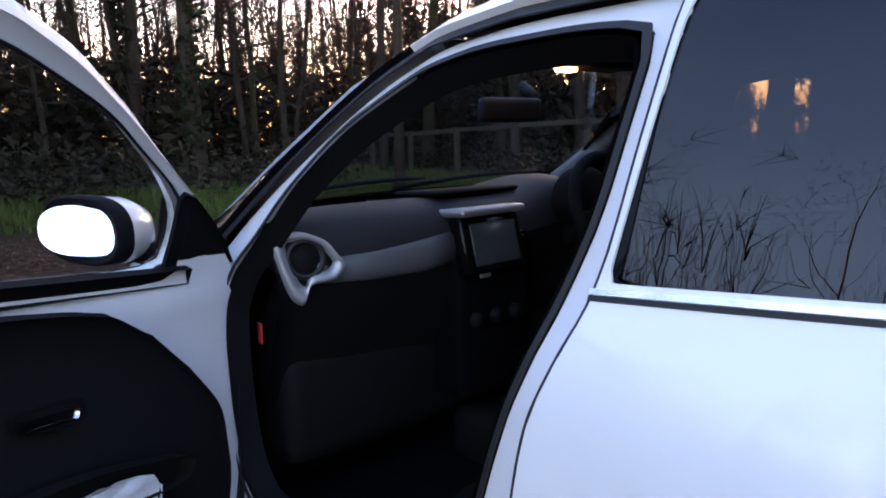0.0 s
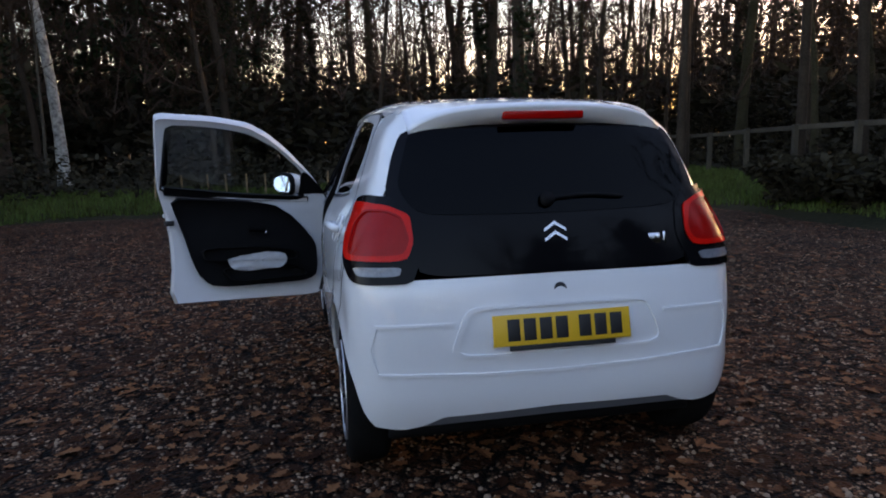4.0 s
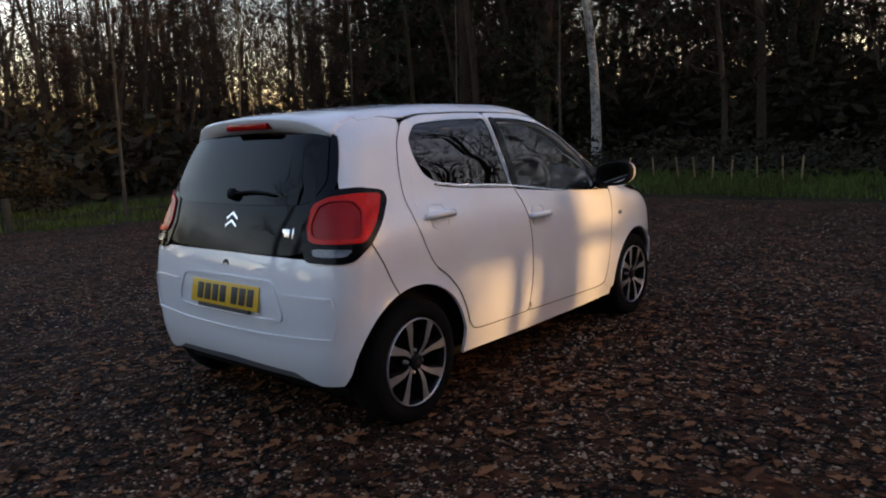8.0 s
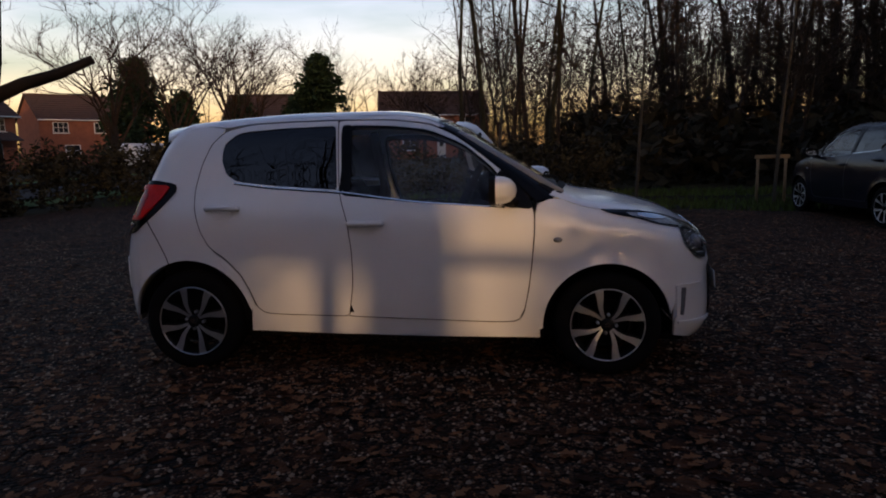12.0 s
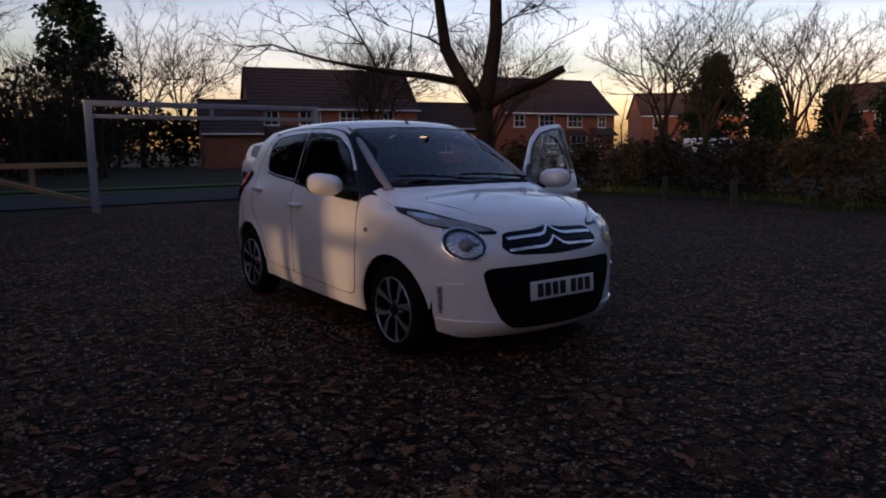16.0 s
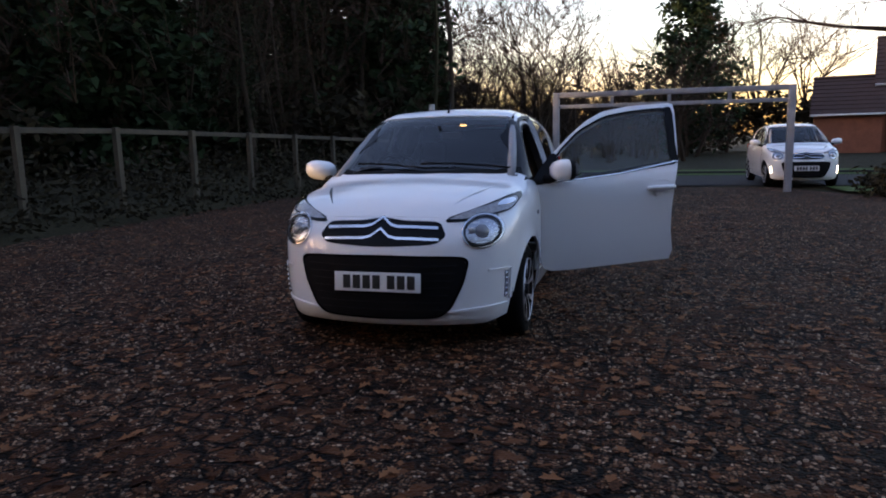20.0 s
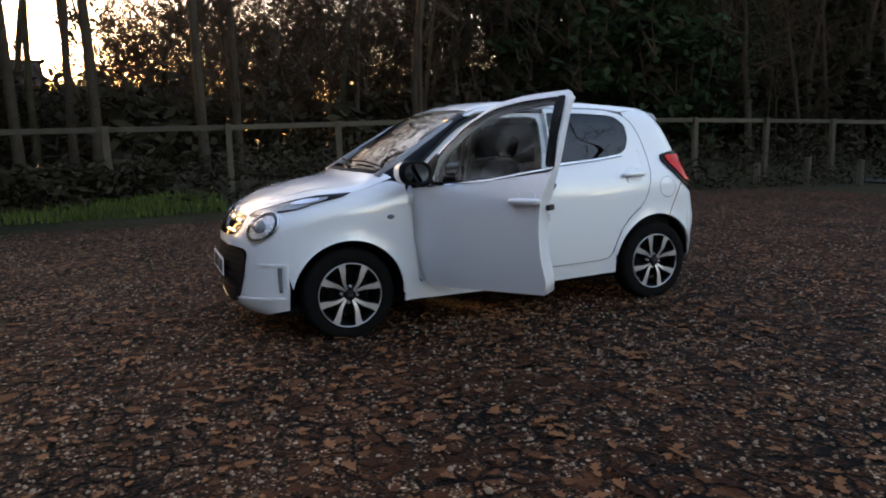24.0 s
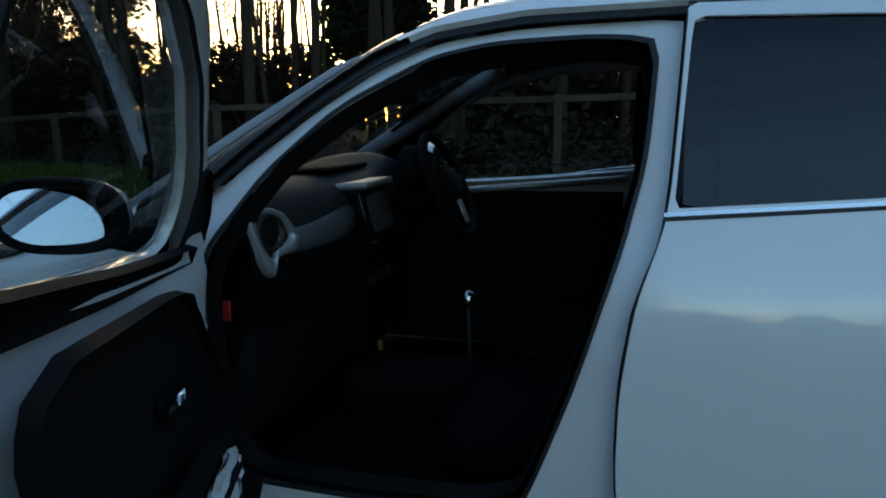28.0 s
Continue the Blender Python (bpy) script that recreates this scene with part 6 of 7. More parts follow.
# brambles and scrub along the edges of the wood
FENCE_X = lambda y: float(np.interp(y, (-18.5, -11.5, -6, 0, 6.5, 13.5, 20), (6.1, 6.9, 7.3, 7.9, 8.6, 9.6, 10.6)))
spots = [(FENCE_X(y) + RNG.uniform(.5, 4.0), y) for y in (RNG.uniform(-18, 18) for _ in range(420)) if not -1.2 < FENCE_X(y) * .384 - y * .918 < 1.0] + [(x, y) for x, y in ((RNG.uniform(-14, 9), RNG.uniform(11.3, 15)) for _ in range(380)) if x < FENCE_X(y) - 2.0]
low = [(FENCE_X(y) - RNG.uniform(.1, .9), y) for y in (RNG.uniform(-18, 2) for _ in range(160))]
solid("bramble_edge", join(undergrowth(RNG, spots, .8), undergrowth(RNG, low, .12, 26, .07)), BRAMBLE, "low dark brambles at the edge of the wood", "brambles", kind="stuff")
spots = [(RNG.uniform(13, 36), RNG.uniform(-28, 40)) for _ in range(500)] + [(RNG.uniform(-36, 13), RNG.uniform(19, 40)) for _ in range(700)] + [(RNG.uniform(-36, -14), RNG.uniform(3, 17)) for _ in range(260)] + [(RNG.uniform(8, 32), RNG.uniform(-46, -17)) for _ in range(330)]
spots = [s for s in spots if not near_sun_line(*s, 1.2)]
puffs = [((x, y, RNG.uniform(.2, 1) * (2.2 + .11 * max(0, math.hypot(x, y) - 15)) * (.6 if x < -13 else 1)), RNG.uniform(.7, 1.6)) for x, y in spots]
solid("wood_undergrowth", leaf_puffs(RNG, [p for p in puffs if not open_sky(*p[0])], 46, .24), BRAMBLE, "dark evergreen undergrowth inside the wood", "undergrowth", kind="stuff")
spots = [(-12.6 + RNG.gauss(0, .5), y) for y in np.arange(-8.5, 3, .12)] + [(x, -9.9 - .06 * (x + 9) + RNG.gauss(0, .35)) for x in np.arange(-30, -5.8, .13)]
solid("rough_hedge", leaf_puffs(RNG, [((x, y, RNG.uniform(.05, 1.3 if x < -9 else .35 + .1 * (-5.8 - x))), RNG.uniform(.25, .45)) for x, y in spots for _ in (0, 1)], 60, .07), HEDGE, "ragged low hedge along the car park", "hedge", kind="stuff")


def blades(rng, count, area, height):
    v, f = [], []
    while len(f) < count:
        x, y = area(rng)
        if inside(x, y):
            continue
        z = lift_at(x, y)
        w = rng.uniform(0, 6.28)
        h, b = height * rng.uniform(.4, 1.3), .017
        dx, dy = math.cos(w), math.sin(w)
        k = len(v)
        bend = rng.uniform(-.6, .6) * h
        v += [(x - dx * b, y - dy * b, z - .02), (x + dx * b, y + dy * b, z - .02), (x + bend * dy, y - bend * dx, z + h)]
        f.append((k, k + 1, k + 2))
    return v, f


def verge_spot(rng):
    k = rng.random()
    if k < .32:
        y = rng.uniform(1.0, 15)
        return FENCE_X(y) - rng.uniform(-.5, 3.2) * rng.random() ** .5, y
    if k < .80:
        return rng.uniform(-12, 8), rng.uniform(9.2, 12.4)
    return rng.uniform(-13.2, -8.2), rng.uniform(-9, 10.5)


solid("grass_tufts", blades(RNG, 56000, verge_spot, .12), GRASS, "rough green grass along the gravel's edge", "grass", kind="stuff")


def leaves_on_ground(rng, count, lo, hi):
    """Lobed, curled leaves lying anyhow."""
    v, f = [], []
    shape = [(1.0, 0), (.62, .30), (.70, .52), (.15, .34), (-.05, .62), (-.42, .30), (-1.0, .05), (-.42, -.30), (-.05, -.62), (.15, -.34), (.70, -.52), (.62, -.30)]
    for _ in range(count):
        r = lo + (hi - lo) * rng.random() ** 1.05
        w = rng.uniform(0, 2 * math.pi)
        x, y = r * math.cos(w), r * math.sin(w) * 1.12
        if not inside(x, y):
            continue
        s, t = rng.uniform(.018, .050) * (.75 if rng.random() < .5 else 1), rng.uniform(0, 6.28)
        z, c, d, curl, tip = .014 + rng.uniform(.002, .014), math.cos(t) * s, math.sin(t) * s, rng.uniform(-.1, .45) * s, rng.uniform(-.2, .2)
        k = len(v)
        v += [(x + a * c - b * d, y + a * d + b * c, z + curl * b * b * 2 + abs(tip) * s * (a * (1 if tip > 0 else -1) + 1) * .5) for a, b in shape] + [(x, y, z + abs(tip) * s * .5)]
        f += [(k + q, k + (q + 1) % 12, k + 12) for q in range(12)]
    return v, f


solid("fallen_leaves", leaves_on_ground(RNG, 14000, .4, 10), LEAF, "brown and orange fallen leaves on the gravel", "leaves", kind="stuff")


def stones_on_ground(rng, count, lo, hi):
    v, f = [], []
    for _ in range(count):
        r = lo + (hi - lo) * rng.random() ** 1.1
        w = rng.uniform(0, 2 * math.pi)
        x, y = r * math.cos(w), r * math.sin(w) * 1.12
        s = rng.uniform(.005, .011) * (1.5 if rng.random() < .06 else 1)
        k, t, long = len(v), rng.uniform(0, 6.28), rng.uniform(1.0, 1.6)
        ca, sa = math.cos(t), math.sin(t)
        for size, z in ((1.0, .011), (.62, .012 + s * .75)):
            for a in range(5):
                q = a * 1.2566 + .3 * size
                px, py = s * size * long * math.cos(q), s * size * math.sin(q)
                v.append((x + px * ca - py * sa, y + px * sa + py * ca, z))
        f += [(k + a, k + (a + 1) % 5, k + 5 + (a + 1) % 5, k + 5 + a) for a in range(5)]
        f.append((k + 5, k + 6, k + 7, k + 8, k + 9))
    return v, f


solid("loose_stones", stones_on_ground(RNG, 18000, .5, 8.0), STONE, "small pale loose stones in the gravel", "gravel", kind="stuff", smooth=True)


# ---- fence along the wood ----
def sink(y):
    """How much lower the fence stands where the bank rises behind it."""
    return float(np.interp(y, (-18, -4, 0, 6, 9, 14, 20), (0, -.10, .02, .10, .17, .36, .42)))


def fence_run(points, name, label, height, rails, post=(.10, .10), spacing=1.9, mat=None):
    fence = thing(name, label, "fence")
    pts = even([(a, b) for a, b in points], max(2, int(sum(math.dist(p, q) for p, q in zip(points, points[1:])) / spacing) + 1))
    d = RNG.uniform(0, 1)
    for i, (x, y) in enumerate(pts):
        g = lift_at(x, y)
        nx = pts[min(i + 1, len(pts) - 1)] - pts[max(i - 1, 0)]
        a = math.degrees(math.atan2(nx[1], nx[0]))
        part("post", moved(box((-post[0] / 2, -post[1] / 2, -.1), (post[0] / 2, post[1] / 2, height - sink(y)), .008), pose(x, y, g, RNG.uniform(-1, 1), RNG.uniform(-1, 1), a)), mat or WOOD, fence, smooth=False)
    for (x0, y0), (x1, y1) in zip(pts[:-1], pts[1:]):
        L, a = math.dist((x0, y0), (x1, y1)), math.degrees(math.atan2(y1 - y0, x1 - x0))
        g0, g1 = lift_at(x0, y0) - sink(y0), lift_at(x1, y1) - sink(y1)
        tilt = -math.degrees(math.atan2(g1 - g0, L))
        for z, hh in rails:
            part("rail", moved(box((-.01, -.02, z - hh / 2), (L - .01, .02, z + hh / 2), .006), pose(x0, y0, g0, 0, tilt, a) @ pose(0, -.06, 0)), mat or WOOD, fence, smooth=False)
    return fence


fence_run([(6.1, -18.5), (6.9, -11.5), (7.3, -6), (7.9, 0), (8.6, 6.5), (9.6, 13.5), (10.6, 20)], "post_and_rail_fence", "weathered wooden post and rail fence before the wood", 1.30, [(1.24, .09)])
fence_run([(-8.6, -10.3), (-12, -10.6), (-18, -11.4)], "low_paling_fence", "low weathered rail fence by the hedge", .85, [(.78, .08), (.45, .08)])

# ---- height barrier, gate and posts ----
gantry = thing("height_barrier", "grey steel height barrier over the car park entrance", "barrier")
for x in (.38, -4.52):
    part("upright", box((x - .07, -10.91, -.05), (x + .07, -10.77, 2.25), .008), STEEL, gantry)
part("top_beam", box((-4.45, -10.90, 2.14), (.31, -10.78, 2.25), .008), STEEL, gantry)
part("lower_beam", box((-4.45, -10.88, 1.90), (.31, -10.80, 1.98), .006), STEEL, gantry)
for x in (-3.3, -2.07, -.85):
    part("strut", box((x - .035, -10.87, 1.975), (x + .035, -10.81, 2.145), .004), STEEL, gantry)
part("height_sign", box((-2.6, -10.93, 1.90), (-1.5, -10.905, 1.975), .003), POST, gantry, "blank narrow sign plate")
gate = thing("swing_gate", "open wooden swing gate with a long diagonal brace", "gate")
GA, GB = Vector((.25, -11.05, 0)), Vector((3.95, -13.3, 0))


def bar(a, b, w, mat, parent, name, label=""):
    a, b = Vector(a), Vector(b)
    L = (b - a).length
    d = (b - a).normalized()
    m = Matrix.Translation(a) @ d.to_track_quat("X", "Z").to_matrix().to_4x4()
    return part(name, moved(box((0, -w / 2, -w / 2), (L, w / 2, w / 2), .008), m), mat, parent, label, False)


up = Vector((0, 0, 1))
bar(GA + up * .98, GB + up * .92, .11, STAKE, gate, "top_rail")
bar(GA + up * .15, GA + (GB - GA) * .62 + up * .85, .10, STAKE, gate, "brace")
for s in (.02, .30, .62):
    bar(GA + (GB - GA) * s + up * (.15 + .0 * s if s < .1 else .15 + .7 * s / .62), GA + (GB - GA) * s + up * .95, .10, STAKE, gate, "gate_upright")
tall = solid("tall_post", moved(tube([(0, 0, -.1), (-.02, .02, 2.24)], [.085, .08], 12), pose(4.14, -13.6, 0)), POST, "tall pale round gate post", "post")
for x, y, h in ((5.2, -11.6, .55), (2.3, -11.3, .5), (3.0, -12.2, .6), (6.6, -10.2, .5), (5.9, -10.9, .62), (-9.6, -3.0, .62), (-10.0, -4.9, .6), (-10.6, 1.2, .55)):
    solid("short_bollard", tube([(x, y, -.05), (x, y, h)], [.07, .065], 10), WOOD, "short dark timber bollard in the grass", "bollard", "short bollards")
for k in range(9):
    x = -3.6 + k * .42 + RNG.uniform(-.1, .1)
    solid("thin_stake", tube([(x, 11.2 + RNG.uniform(-.3, .3), .1), (x + RNG.uniform(-.03, .03), 11.2, .72)], .02, 6), STAKE, "thin pale planting stake in the grass", "stake", "planting stakes")


# ---- staked saplings ----
def sapling(x, y, height, stakes=True):
    t = thing("staked_sapling", "slender bare sapling tied to a timber stake frame", "tree", "staked saplings")
    trunk, crown = bare_tree(RNG, height, .028, .36, .6, 6, .03, 4, .10)
    part("trunk", trunk, WOOD, t)
    part("crown", crown, TWIG, t, smooth=False)
    if stakes:
        for dx in (-.33, .33):
            part("stake", tube([(dx, .1, -.1), (dx, .1, .98)], .03, 8), STAKE, t)
        part("cross_bar", box((-.40, .07, .90), (.40, .12, .98), .006), STAKE, t)
    t.matrix_basis = pose(x, y, lift_at(x, y), 0, 0, RNG.uniform(70, 110))


for x, y, h, st in ((-10.5, 5.9, 5.2, True), (-10.25, 3.1, 4.8, False), (-11.2, .2, 5, True), (-10.2, 9.2, 5.4, False), (-10.2, 13.4, 5.2, True), (-6.0, 12.2, 5.2, False)):
    sapling(x, y, h, st)
for x, y in ((-6.65, 15.5),):
    t = thing("birch_tree", "white-barked birch at the edge of the wood", "tree", "birches")
    trunk, crown = bare_tree(RNG, 13, .14, .45, .7, 4, .03)
    part("trunk", trunk, BIRCH, t)
    part("crown", crown, TWIG, t, smooth=False)
    t.matrix_basis = pose(x, y, lift_at(x, y), 0, 0, RNG.uniform(0, 360))

# ---- trees in the open, by the houses ----
big = thing("forked_tree", "large forked bare tree with a sawn-off limb", "tree")
T0 = Vector((-9.4, -10.4, 0))
part("trunk", join(tube([T0 + Vector(p) for p in ((0, 0, -.2), (0, 0, .8), (.05, 0, 1.7), (.1, 0, 2.5))], [.30, .22, .20, .22], 12),
                   tube([T0 + Vector(p) for p in ((.1, 0, 2.3), (.5, -.3, 3.0), (.95, -.5, 3.9), (1.1, -.6, 5.2), (1.6, -.8, 7.5))], [.22, .19, .16, .13, .05], 10),
                   tube([T0 + Vector(p) for p in ((.05, 0, 2.3), (-.1, .1, 3.2), (-.3, .1, 4.4), (-.2, .2, 6), (-.5, .3, 8.5))], [.24, .21, .18, .14, .05], 10),
                   tube([T0 + Vector(p) for p in ((-.05, 0, 2.4), (-.5, .5, 2.75), (-1.0, 1.0, 3.0), (-1.5, 1.5, 3.35))], [.16, .14, .12, .10], 10),
                   tube([T0 + Vector(p) for p in ((.5, -.3, 3.0), (1.3, -.9, 3.2), (2.4, -1.6, 3.35), (3.6, -2.3, 3.6))], [.12, .10, .07, .03], 8)), BARK_SHADED, big)
cv, cf = [], []


def spray(p, d, length, r, level):
    for i in range(3):
        q = p + d * length / 3
        limb(cv, cf, p, q, r * (1 - .3 * i), r * (1 - .3 * (i + 1)), 3)
        if level < 4:
            for _ in range(2):
                s = Vector((RNG.gauss(0, 1), RNG.gauss(0, 1), RNG.gauss(.1, .7))).normalized()
                spray(q, (d * .7 + s * .8).normalized(), length * RNG.uniform(.45, .7), max(r * .5, .004), level + 1)
        p = q
        d = (d + Vector((RNG.gauss(0, .2), RNG.gauss(0, .2), RNG.gauss(0, .15)))).normalized()


for base, d in (((1.1, -.6, 5.2), (.6, -.3, .8)), ((-.2, .2, 6), (-.5, .5, .8)), ((3.6, -2.3, 3.6), (.8, -.5, .25)), ((2.4, -1.6, 3.35), (.4, -.2, .9)), ((-.3, .1, 4.4), (-.8, -.2, .5)), ((1.6, -.8, 7.5), (.3, 0, 1)), ((-.5, .3, 8.5), (0, .3, 1)), ((.95, -.5, 3.9), (.2, -.9, .5))):
    spray(T0 + Vector(base), Vector(d).normalized(), 2.2, .05, 1)
part("crown", (cv, cf), TWIG, big, smooth=False)


def open_tree(x, y, h, r, wide=.45, name="open_grown_tree", label="bare spreading tree in front of the houses"):
    """A broad crown of rising limbs that end in fans of fine twigs."""
    tv, tf = tube([(0, 0, -.2), (.04, .02, h * .12), (.02, .05, h * .26)], [r * 1.3, r, r * .9], 8, False)
    cv, cf = [], []

    def fork(p, d, length, rad, level):
        bend = Vector((RNG.gauss(0, .16), RNG.gauss(0, .16), .05))
        for i in range(3):
            q = p + d * length / 3
            limb(cv, cf, p, q, rad * (1 - .2 * i), rad * (.8 - .2 * i), 4 if level < 2 else 3)
            p, d = q, (d + bend * .5).normalized()
            if level < 5 and (i or level == 2):
                for _ in range(2 if level in (1, 3) else 1 if level == 2 else 3):
                    out = Vector((RNG.gauss(0, 1), RNG.gauss(0, 1), RNG.gauss(.1, .6))).normalized()
                    e = (d * .9 + out * .78).normalized()
                    if level == 4:
                        spike(cv, cf, p, p + e * length * RNG.uniform(.5, .9), .011)
                    else:
                        fork(p, e, length * RNG.uniform(.52, .72), max(rad * .5, .012), level + 1)
    for k in range(7):
        w = k * .9 + RNG.uniform(-.3, .3)
        up = RNG.uniform(1.1, 3.4)
        fork(Vector((.02, .05, h * RNG.uniform(.12, .27))), Vector((math.cos(w) * wide * 2, math.sin(w) * wide * 2, up)).normalized(), h * RNG.uniform(.30, .38), r * .5, 1)
    t = thing(name, label, "tree", "bare trees by the houses")
    part("trunk", (tv, tf), BARK, t)
    part("crown", (cv, cf), TWIG, t, smooth=False)
    t.matrix_basis = pose(x, y, 0, 0, 0, RNG.uniform(0, 360))


for x, y, h, r in ((3.0, -28.2, 9.5, .14), (-21, -24, 9, .18), (-30, -20, 10, .2), (-38, -17, 10, .2), (-52, -14, 11, .2), (-50, -20, 10.5, .2), (-56, -8, 9, .16), (-16, -27, 8, .12), (-25, -14, 8.5, .13), (-46, -6, 9, .14), (-13, -23, 7.5, .11), (-26, -30, 10, .15), (-10, -52, 12, .2), (-14, -55, 13, .2), (-6, -50, 11, .16)):
    open_tree(x, y, h, r)


def conifer(x, y, h, w, label="dark dense evergreen conifer"):
    t = thing("conifer", label, "tree", "conifers")
    part("trunk", tube([(0, 0, -.2), (0, 0, h * .9)], [.22, .04], 8), BARK, t)
    puffs = []
    for k in range(120):
        # boughs all round, uneven in length, the crown full and a little ragged
        s = ((k + RNG.random()) / 120) ** .95
        a, out = RNG.uniform(0, 6.28), w * (1 - s) ** .45 * min(1, .55 + 2.2 * s) * RNG.uniform(.55, 1.05)
        for j in range(3):
            q = (j + 1.4) / 3.4
            puffs.append(((out * q * math.cos(a + .12 * j), out * q * math.sin(a + .12 * j), h * (.05 + .93 * s) + RNG.uniform(-.3, .3)), RNG.uniform(.45, .75) * (1.25 - .5 * s)))
    part("crown", leaf_puffs(RNG, puffs, 17, .24, .8), PINE, t, smooth=False)
    t.matrix_basis = pose(x, y, 0, 0, 0, RNG.uniform(0, 360))


for x, y, h, w in ((-4.6, -44.6, 10.8, 4.6), (-47, -14, 8.0, 3.0), (-47, -28, 8.2, 3.6), (-58, -30, 6.5, 2.4), (-62, -26, 6.2, 2.6), (-68, -22, 7, 2.4), (9.0, -24, 13, 3.6), (14, -22, 14, 4), (12.5, -28, 12, 4), (18, -26, 13, 4), (21, -31, 12, 4.2), (25, -27, 12, 4.5), (12, -34, 11, 4), (27, -22, 12, 4.5), (-13, 24, 15, 4.5), (-18, 22, 14, 4.5), (-9, 29, 16, 5), (-24, 27, 16, 5), (-5, 33, 15, 5), (19, -13, 9, 4.0), (14, -13, 9, 3.5)):
    conifer(x, y, h, w)


# ---- houses ----
def opening(parent, m, w, h, name="window", bars=1):
    """A white-framed window on a wall that faces -y of its own place."""
    win = part(name, moved(box((-w / 2, -.05, 0), (w / 2, .02, h), .01), m), FRAME, parent, "white-framed window")
    n = max(1, bars)
    cw = (w - .12) / n
    for k in range(n):
        x = -w / 2 + .06 + cw * k
        for z0, z1 in ((.06, h * .5 - .02), (h * .5 + .02, h - .06)):
            part("pane", moved(box((x + .03, -.062, z0), (x + cw - .03, -.045, z1)), m), PANE, win, smooth=False)
    part("window_sill", moved(box((-w / 2 - .06, -.12, -.06), (w / 2 + .06, 0, 0), .01), m), FRAME, win)


def house(a, b, depth, eaves, ridge, label, windows, doors=(), porch=()):
    """A brick house whose ridge runs over the front wall's line from a to b."""
    (ax, ay), (bx, by) = a, b
    L, turn = math.dist(a, b), math.degrees(math.atan2(by - ay, bx - ax))
    m0 = pose(ax, ay, 0, 0, 0, turn)
    h = thing("brick_house", label, "house", "brick houses")
    v = [(0, 0, -.3), (L, 0, -.3), (L, depth, -.3), (0, depth, -.3), (0, 0, eaves), (L, 0, eaves), (L, depth, eaves), (0, depth, eaves), (0, depth / 2, ridge - .1), (L, depth / 2, ridge - .1)]
    part("wall", moved((v, [(0, 1, 5, 4), (1, 2, 6, 9, 5), (2, 3, 7, 6), (3, 0, 4, 8, 7)]), m0), BRICK, h, smooth=False)
    o, s = .35, (ridge - eaves) / (depth / 2)
    roof = []
    for y0, y1 in ((-o, depth / 2), (depth + o, depth / 2)):
        z0 = eaves - o * s
        roof.append(([(-.2, y0, z0), (L + .2, y0, z0), (L + .2, y1, ridge), (-.2, y1, ridge), (-.2, y0, z0 + .14), (L + .2, y0, z0 + .14), (L + .2, y1, ridge + .14), (-.2, y1, ridge + .14)], [(0, 1, 2, 3), (4, 5, 6, 7), (0, 1, 5, 4), (1, 2, 6, 5), (2, 3, 7, 6), (3, 0, 4, 7)]))
    rf = part("roof", moved(join(*roof), m0), TILE, h, "brown tiled pitched roof", smooth=False)
    n = int((depth / 2 + o) / .34)
    for k in range(1, n):
        y = -o + k * (depth / 2 + o) / n
        z = eaves + y * s + .14
        part("tile_course", moved(box((-.2, y - .02, z - .02), (L + .2, y + .05, z + .035)), m0), TILE, rf, smooth=False)
    part("ridge_tile", moved(tube([(-.2, depth / 2, ridge + .14), (L + .2, depth / 2, ridge + .14)], .12, 8), m0), TILE, rf)
    part("gutter", moved(tube([(-.2, -o - .05, eaves - o * s + .05), (L + .2, -o - .05, eaves - o * s + .05)], .06, 8), m0), FRAME, h)
    for x, z, w, hh, n in windows:
        if z < 1.5 and n > 2:
            bay = part("bay_window", moved(box((x - w / 2 - .12, -.62, 0), (x + w / 2 + .12, -.01, z - .07), .01), m0), BRICK, h, "brick bay under a lean-to roof", smooth=False)
            part("bay_roof", moved(([(x - w / 2 - .25, -.8, 2.35), (x + w / 2 + .25, -.8, 2.35), (x + w / 2 + .1, 0, 2.75), (x - w / 2 - .1, 0, 2.75), (x - w / 2 - .25, -.8, 2.27), (x + w / 2 + .25, -.8, 2.27), (x + w / 2 + .1, 0, 2.67), (x - w / 2 - .1, 0, 2.67)], [(0, 1, 2, 3), (4, 5, 6, 7), (0, 1, 5, 4), (1, 2, 6, 5), (0, 3, 7, 4)]), m0), TILE, bay, smooth=False)
            opening(h, m0 @ pose(x, -.62, z), w, hh, "window", n)
            continue
        opening(h, m0 @ pose(x, 0, z), w, hh, "window", n)
    for x, col in doors:
        d = part("door", moved(box((x - .45, -.05, 0), (x + .45, .03, 2.05), .01), m0), col, h, "front door")
        part("door_pane", moved(box((x - .2, -.07, 1.3), (x + .2, -.045, 1.8)), m0), PANE, d)
    for x0, x1 in porch:
        part("porch_roof", moved(([(x0, -1.2, 2.35), (x1, -1.2, 2.35), (x1, 0, 3.0), (x0, 0, 3.0), (x0, -1.2, 2.25), (x1, -1.2, 2.25), (x1, 0, 2.9), (x0, 0, 2.9)], [(0, 1, 2, 3), (4, 5, 6, 7), (0, 1, 5, 4), (1, 2, 6, 5), (0, 3, 7, 4)]), m0), TILE, h, smooth=False)
    return h


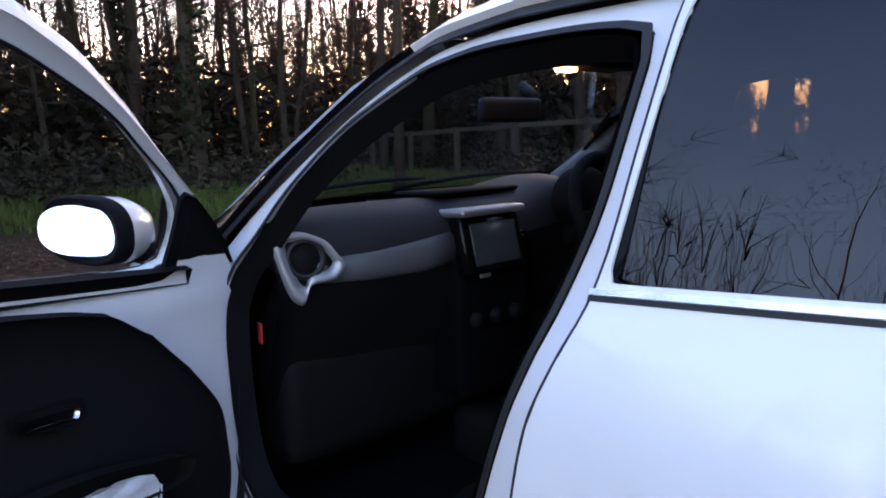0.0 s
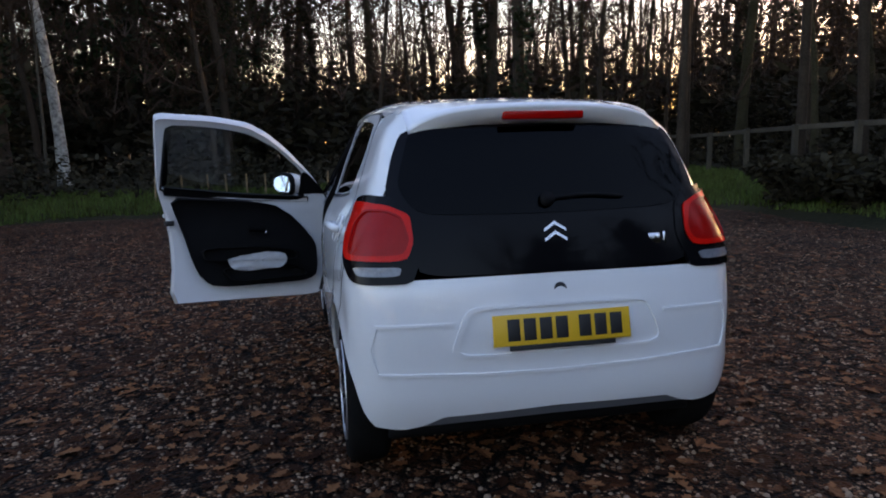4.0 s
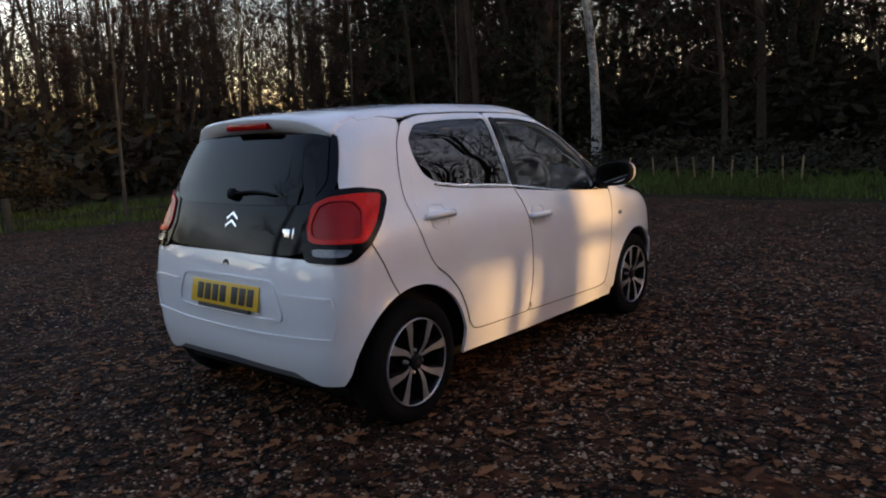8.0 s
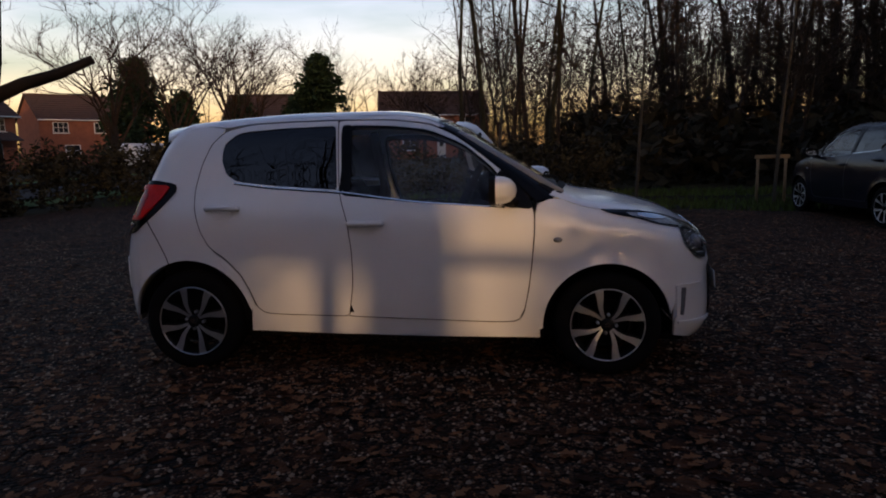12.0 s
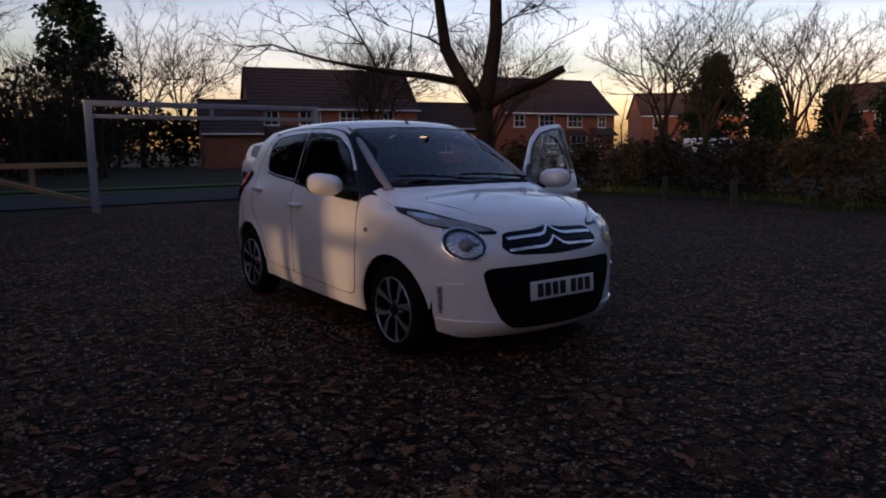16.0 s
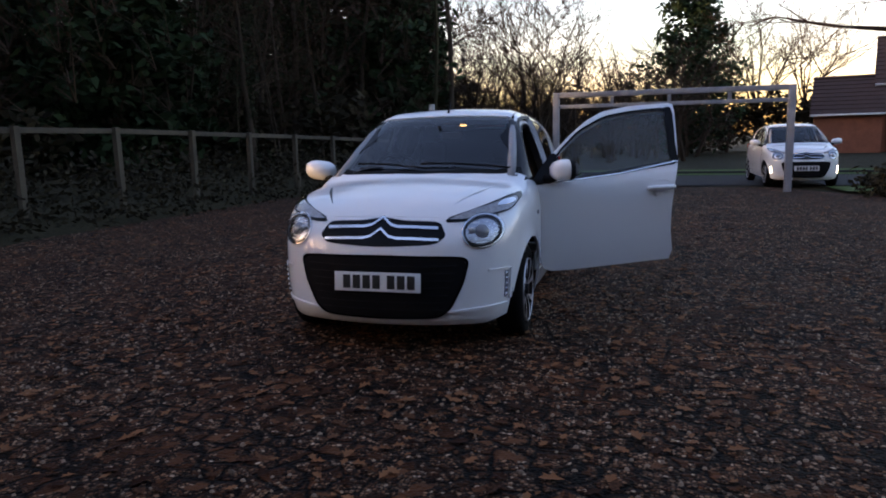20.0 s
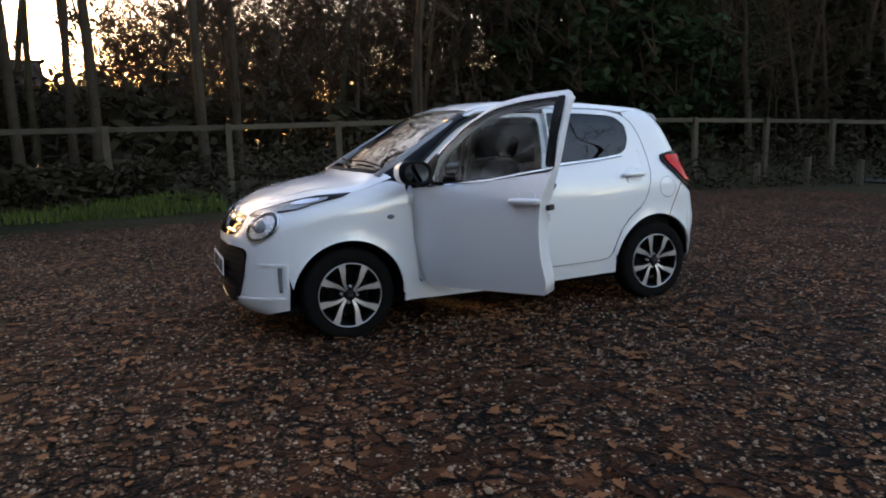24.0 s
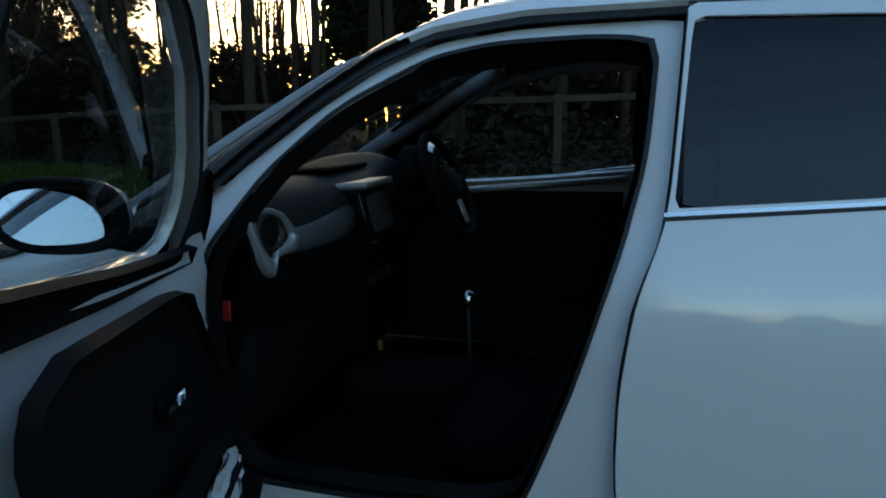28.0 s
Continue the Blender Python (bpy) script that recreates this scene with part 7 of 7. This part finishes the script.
WIN4 = [(1.4, 3.0, 1.1, 1.05, 2), (4.2, 3.0, 1.6, 1.05, 3), (7.2, 3.0, 1.6, 1.05, 3), (10.2, 3.0, .9, 1.0, 2), (4.2, .9, 1.8, 1.4, 3), (7.2, .9, 1.8, 1.4, 3)]
house((-15.9, -44.9), (-28.0, -41.6), 7.4, 4.35, 7.25, "orange brick house with a brown tiled roof and white windows", WIN4, [(2.2, DOOR), (9.6, DOOR)], [(8.6, 11.6), (1.0, 3.4)])
house((-36.3, -40.7), (-47.8, -38.8), 7.4, 4.35, 7.25, "red brick house with a long tiled roof and bay windows", WIN4, [(9.8, DOOR)], [(8.8, 11.2)])
house((-28.6, -44.0), (-35.8, -42.6), 6.4, 3.0, 5.0, "low brick garage between two houses", [(3.5, .9, 1.2, 1.1, 2)])
house((-12.0, -43.5), (-15.6, -42.6), 6.0, 2.5, 4.6, "low brick garage beside the house", [])
house((-70.3, -13.8), (-72.9, -2.6), 7.0, 4.8, 7.2, "brick house with a dark roof behind bare trees", [(2.0, 3.3, 1.4, 1.1, 2), (6, 3.3, 1.4, 1.1, 2), (9, 3.3, 1.2, 1.1, 2), (3, .9, 1.6, 1.2, 2)], [(6.4, DOOR)], [(5, 8)])
house((-72, -32), (-73.5, -22.5), 7, 4.8, 7.4, "sunlit orange brick house", [(2, 3.3, 1.5, 1.1, 3), (5.5, 3.3, 1.5, 1.1, 3), (3, .9, 1.5, 1.2, 2)], [(7, DOOR)], [(5.5, 9)])
house((-62, -47), (-71, -40), 7, 4.8, 7.2, "brick house in the row behind", [(2, 3.3, 1.5, 1.1, 3), (6, 3.3, 1.5, 1.1, 3), (3, .9, 1.5, 1.2, 2)], [(7, DOOR)])
house((64, 9.5), (62.5, 17.5), 8, 4.6, 7.6, "pale gabled house beyond the wood", [(2, 3.2, 1.4, 1.1, 2), (6, 3.2, 1.4, 1.1, 2)])
house((70, 2), (69.5, 9), 8, 3.6, 5.6, "red brick house seen through the wood", [(3, 1.2, 1.4, 1.2, 2)])
solid("wheelie_bin", box((-17.6, -41.9, 0), (-17.0, -41.3, 1.05), .05), BLUE, "blue wheelie bin by the garage", "bin")

# ---- cars ----
hatchback("white_hatchback", "small white five-door hatchback with its passenger door open", WHITE, open_door=True)
second = hatchback("parked_white_hatchback", "small white hatchback parked on the lane", WHITE, lit=True)
second.matrix_basis = pose(-5.1, -13.9, 0, 0, 0, 1)
dark = hatchback("dark_blue_hatchback", "dark blue hatchback parked nose to the trees", NAVY, own_face=False)
dark.matrix_basis = pose(-7.3, 6.55, 0, 0, 0, 92) @ Matrix.Diagonal((1.06, 1.17, 1.03, 1))

van = thing("white_van", "small white van parked by the houses", "van")
part("body", moved(join(box((-.85, -2.1, .35), (.85, .9, 1.85), .12), box((-.85, .7, .35), (.85, 2.1, 1.15), .15)), pose(-44, -26, 0, 0, 0, 70)), WHITE, van)
for y in (-1.3, 1.3):
    for x in (-.78, .78):
        part("wheel", moved(lathe([(.0, -.1), (.3, -.1), (.3, .1), (.0, .1)], 20), pose(-44, -26, 0, 0, 0, 70) @ pose(x, y, .3)), RUBBER, van)
part("side_window", moved(box((-.87, .0, 1.2), (.87, .75, 1.7), .05), pose(-44, -26, 0, 0, 0, 70)), PANE, van)

# the sun itself, low between the trunks
sv, sf = lathe([(0, -1), (.4, -.92), (.72, -.69), (.92, -.38), (1, 0), (.92, .38), (.72, .69), (.4, .92), (0, 1)], 24)
tagged(solid("low_sun", moved((sv, sf), Matrix.Translation(SUN_WAY * 1400) @ Matrix.Scale(6.0, 4)), SUN_FACE, "setting sun low behind the trees", "sun", kind="structure", smooth=True))
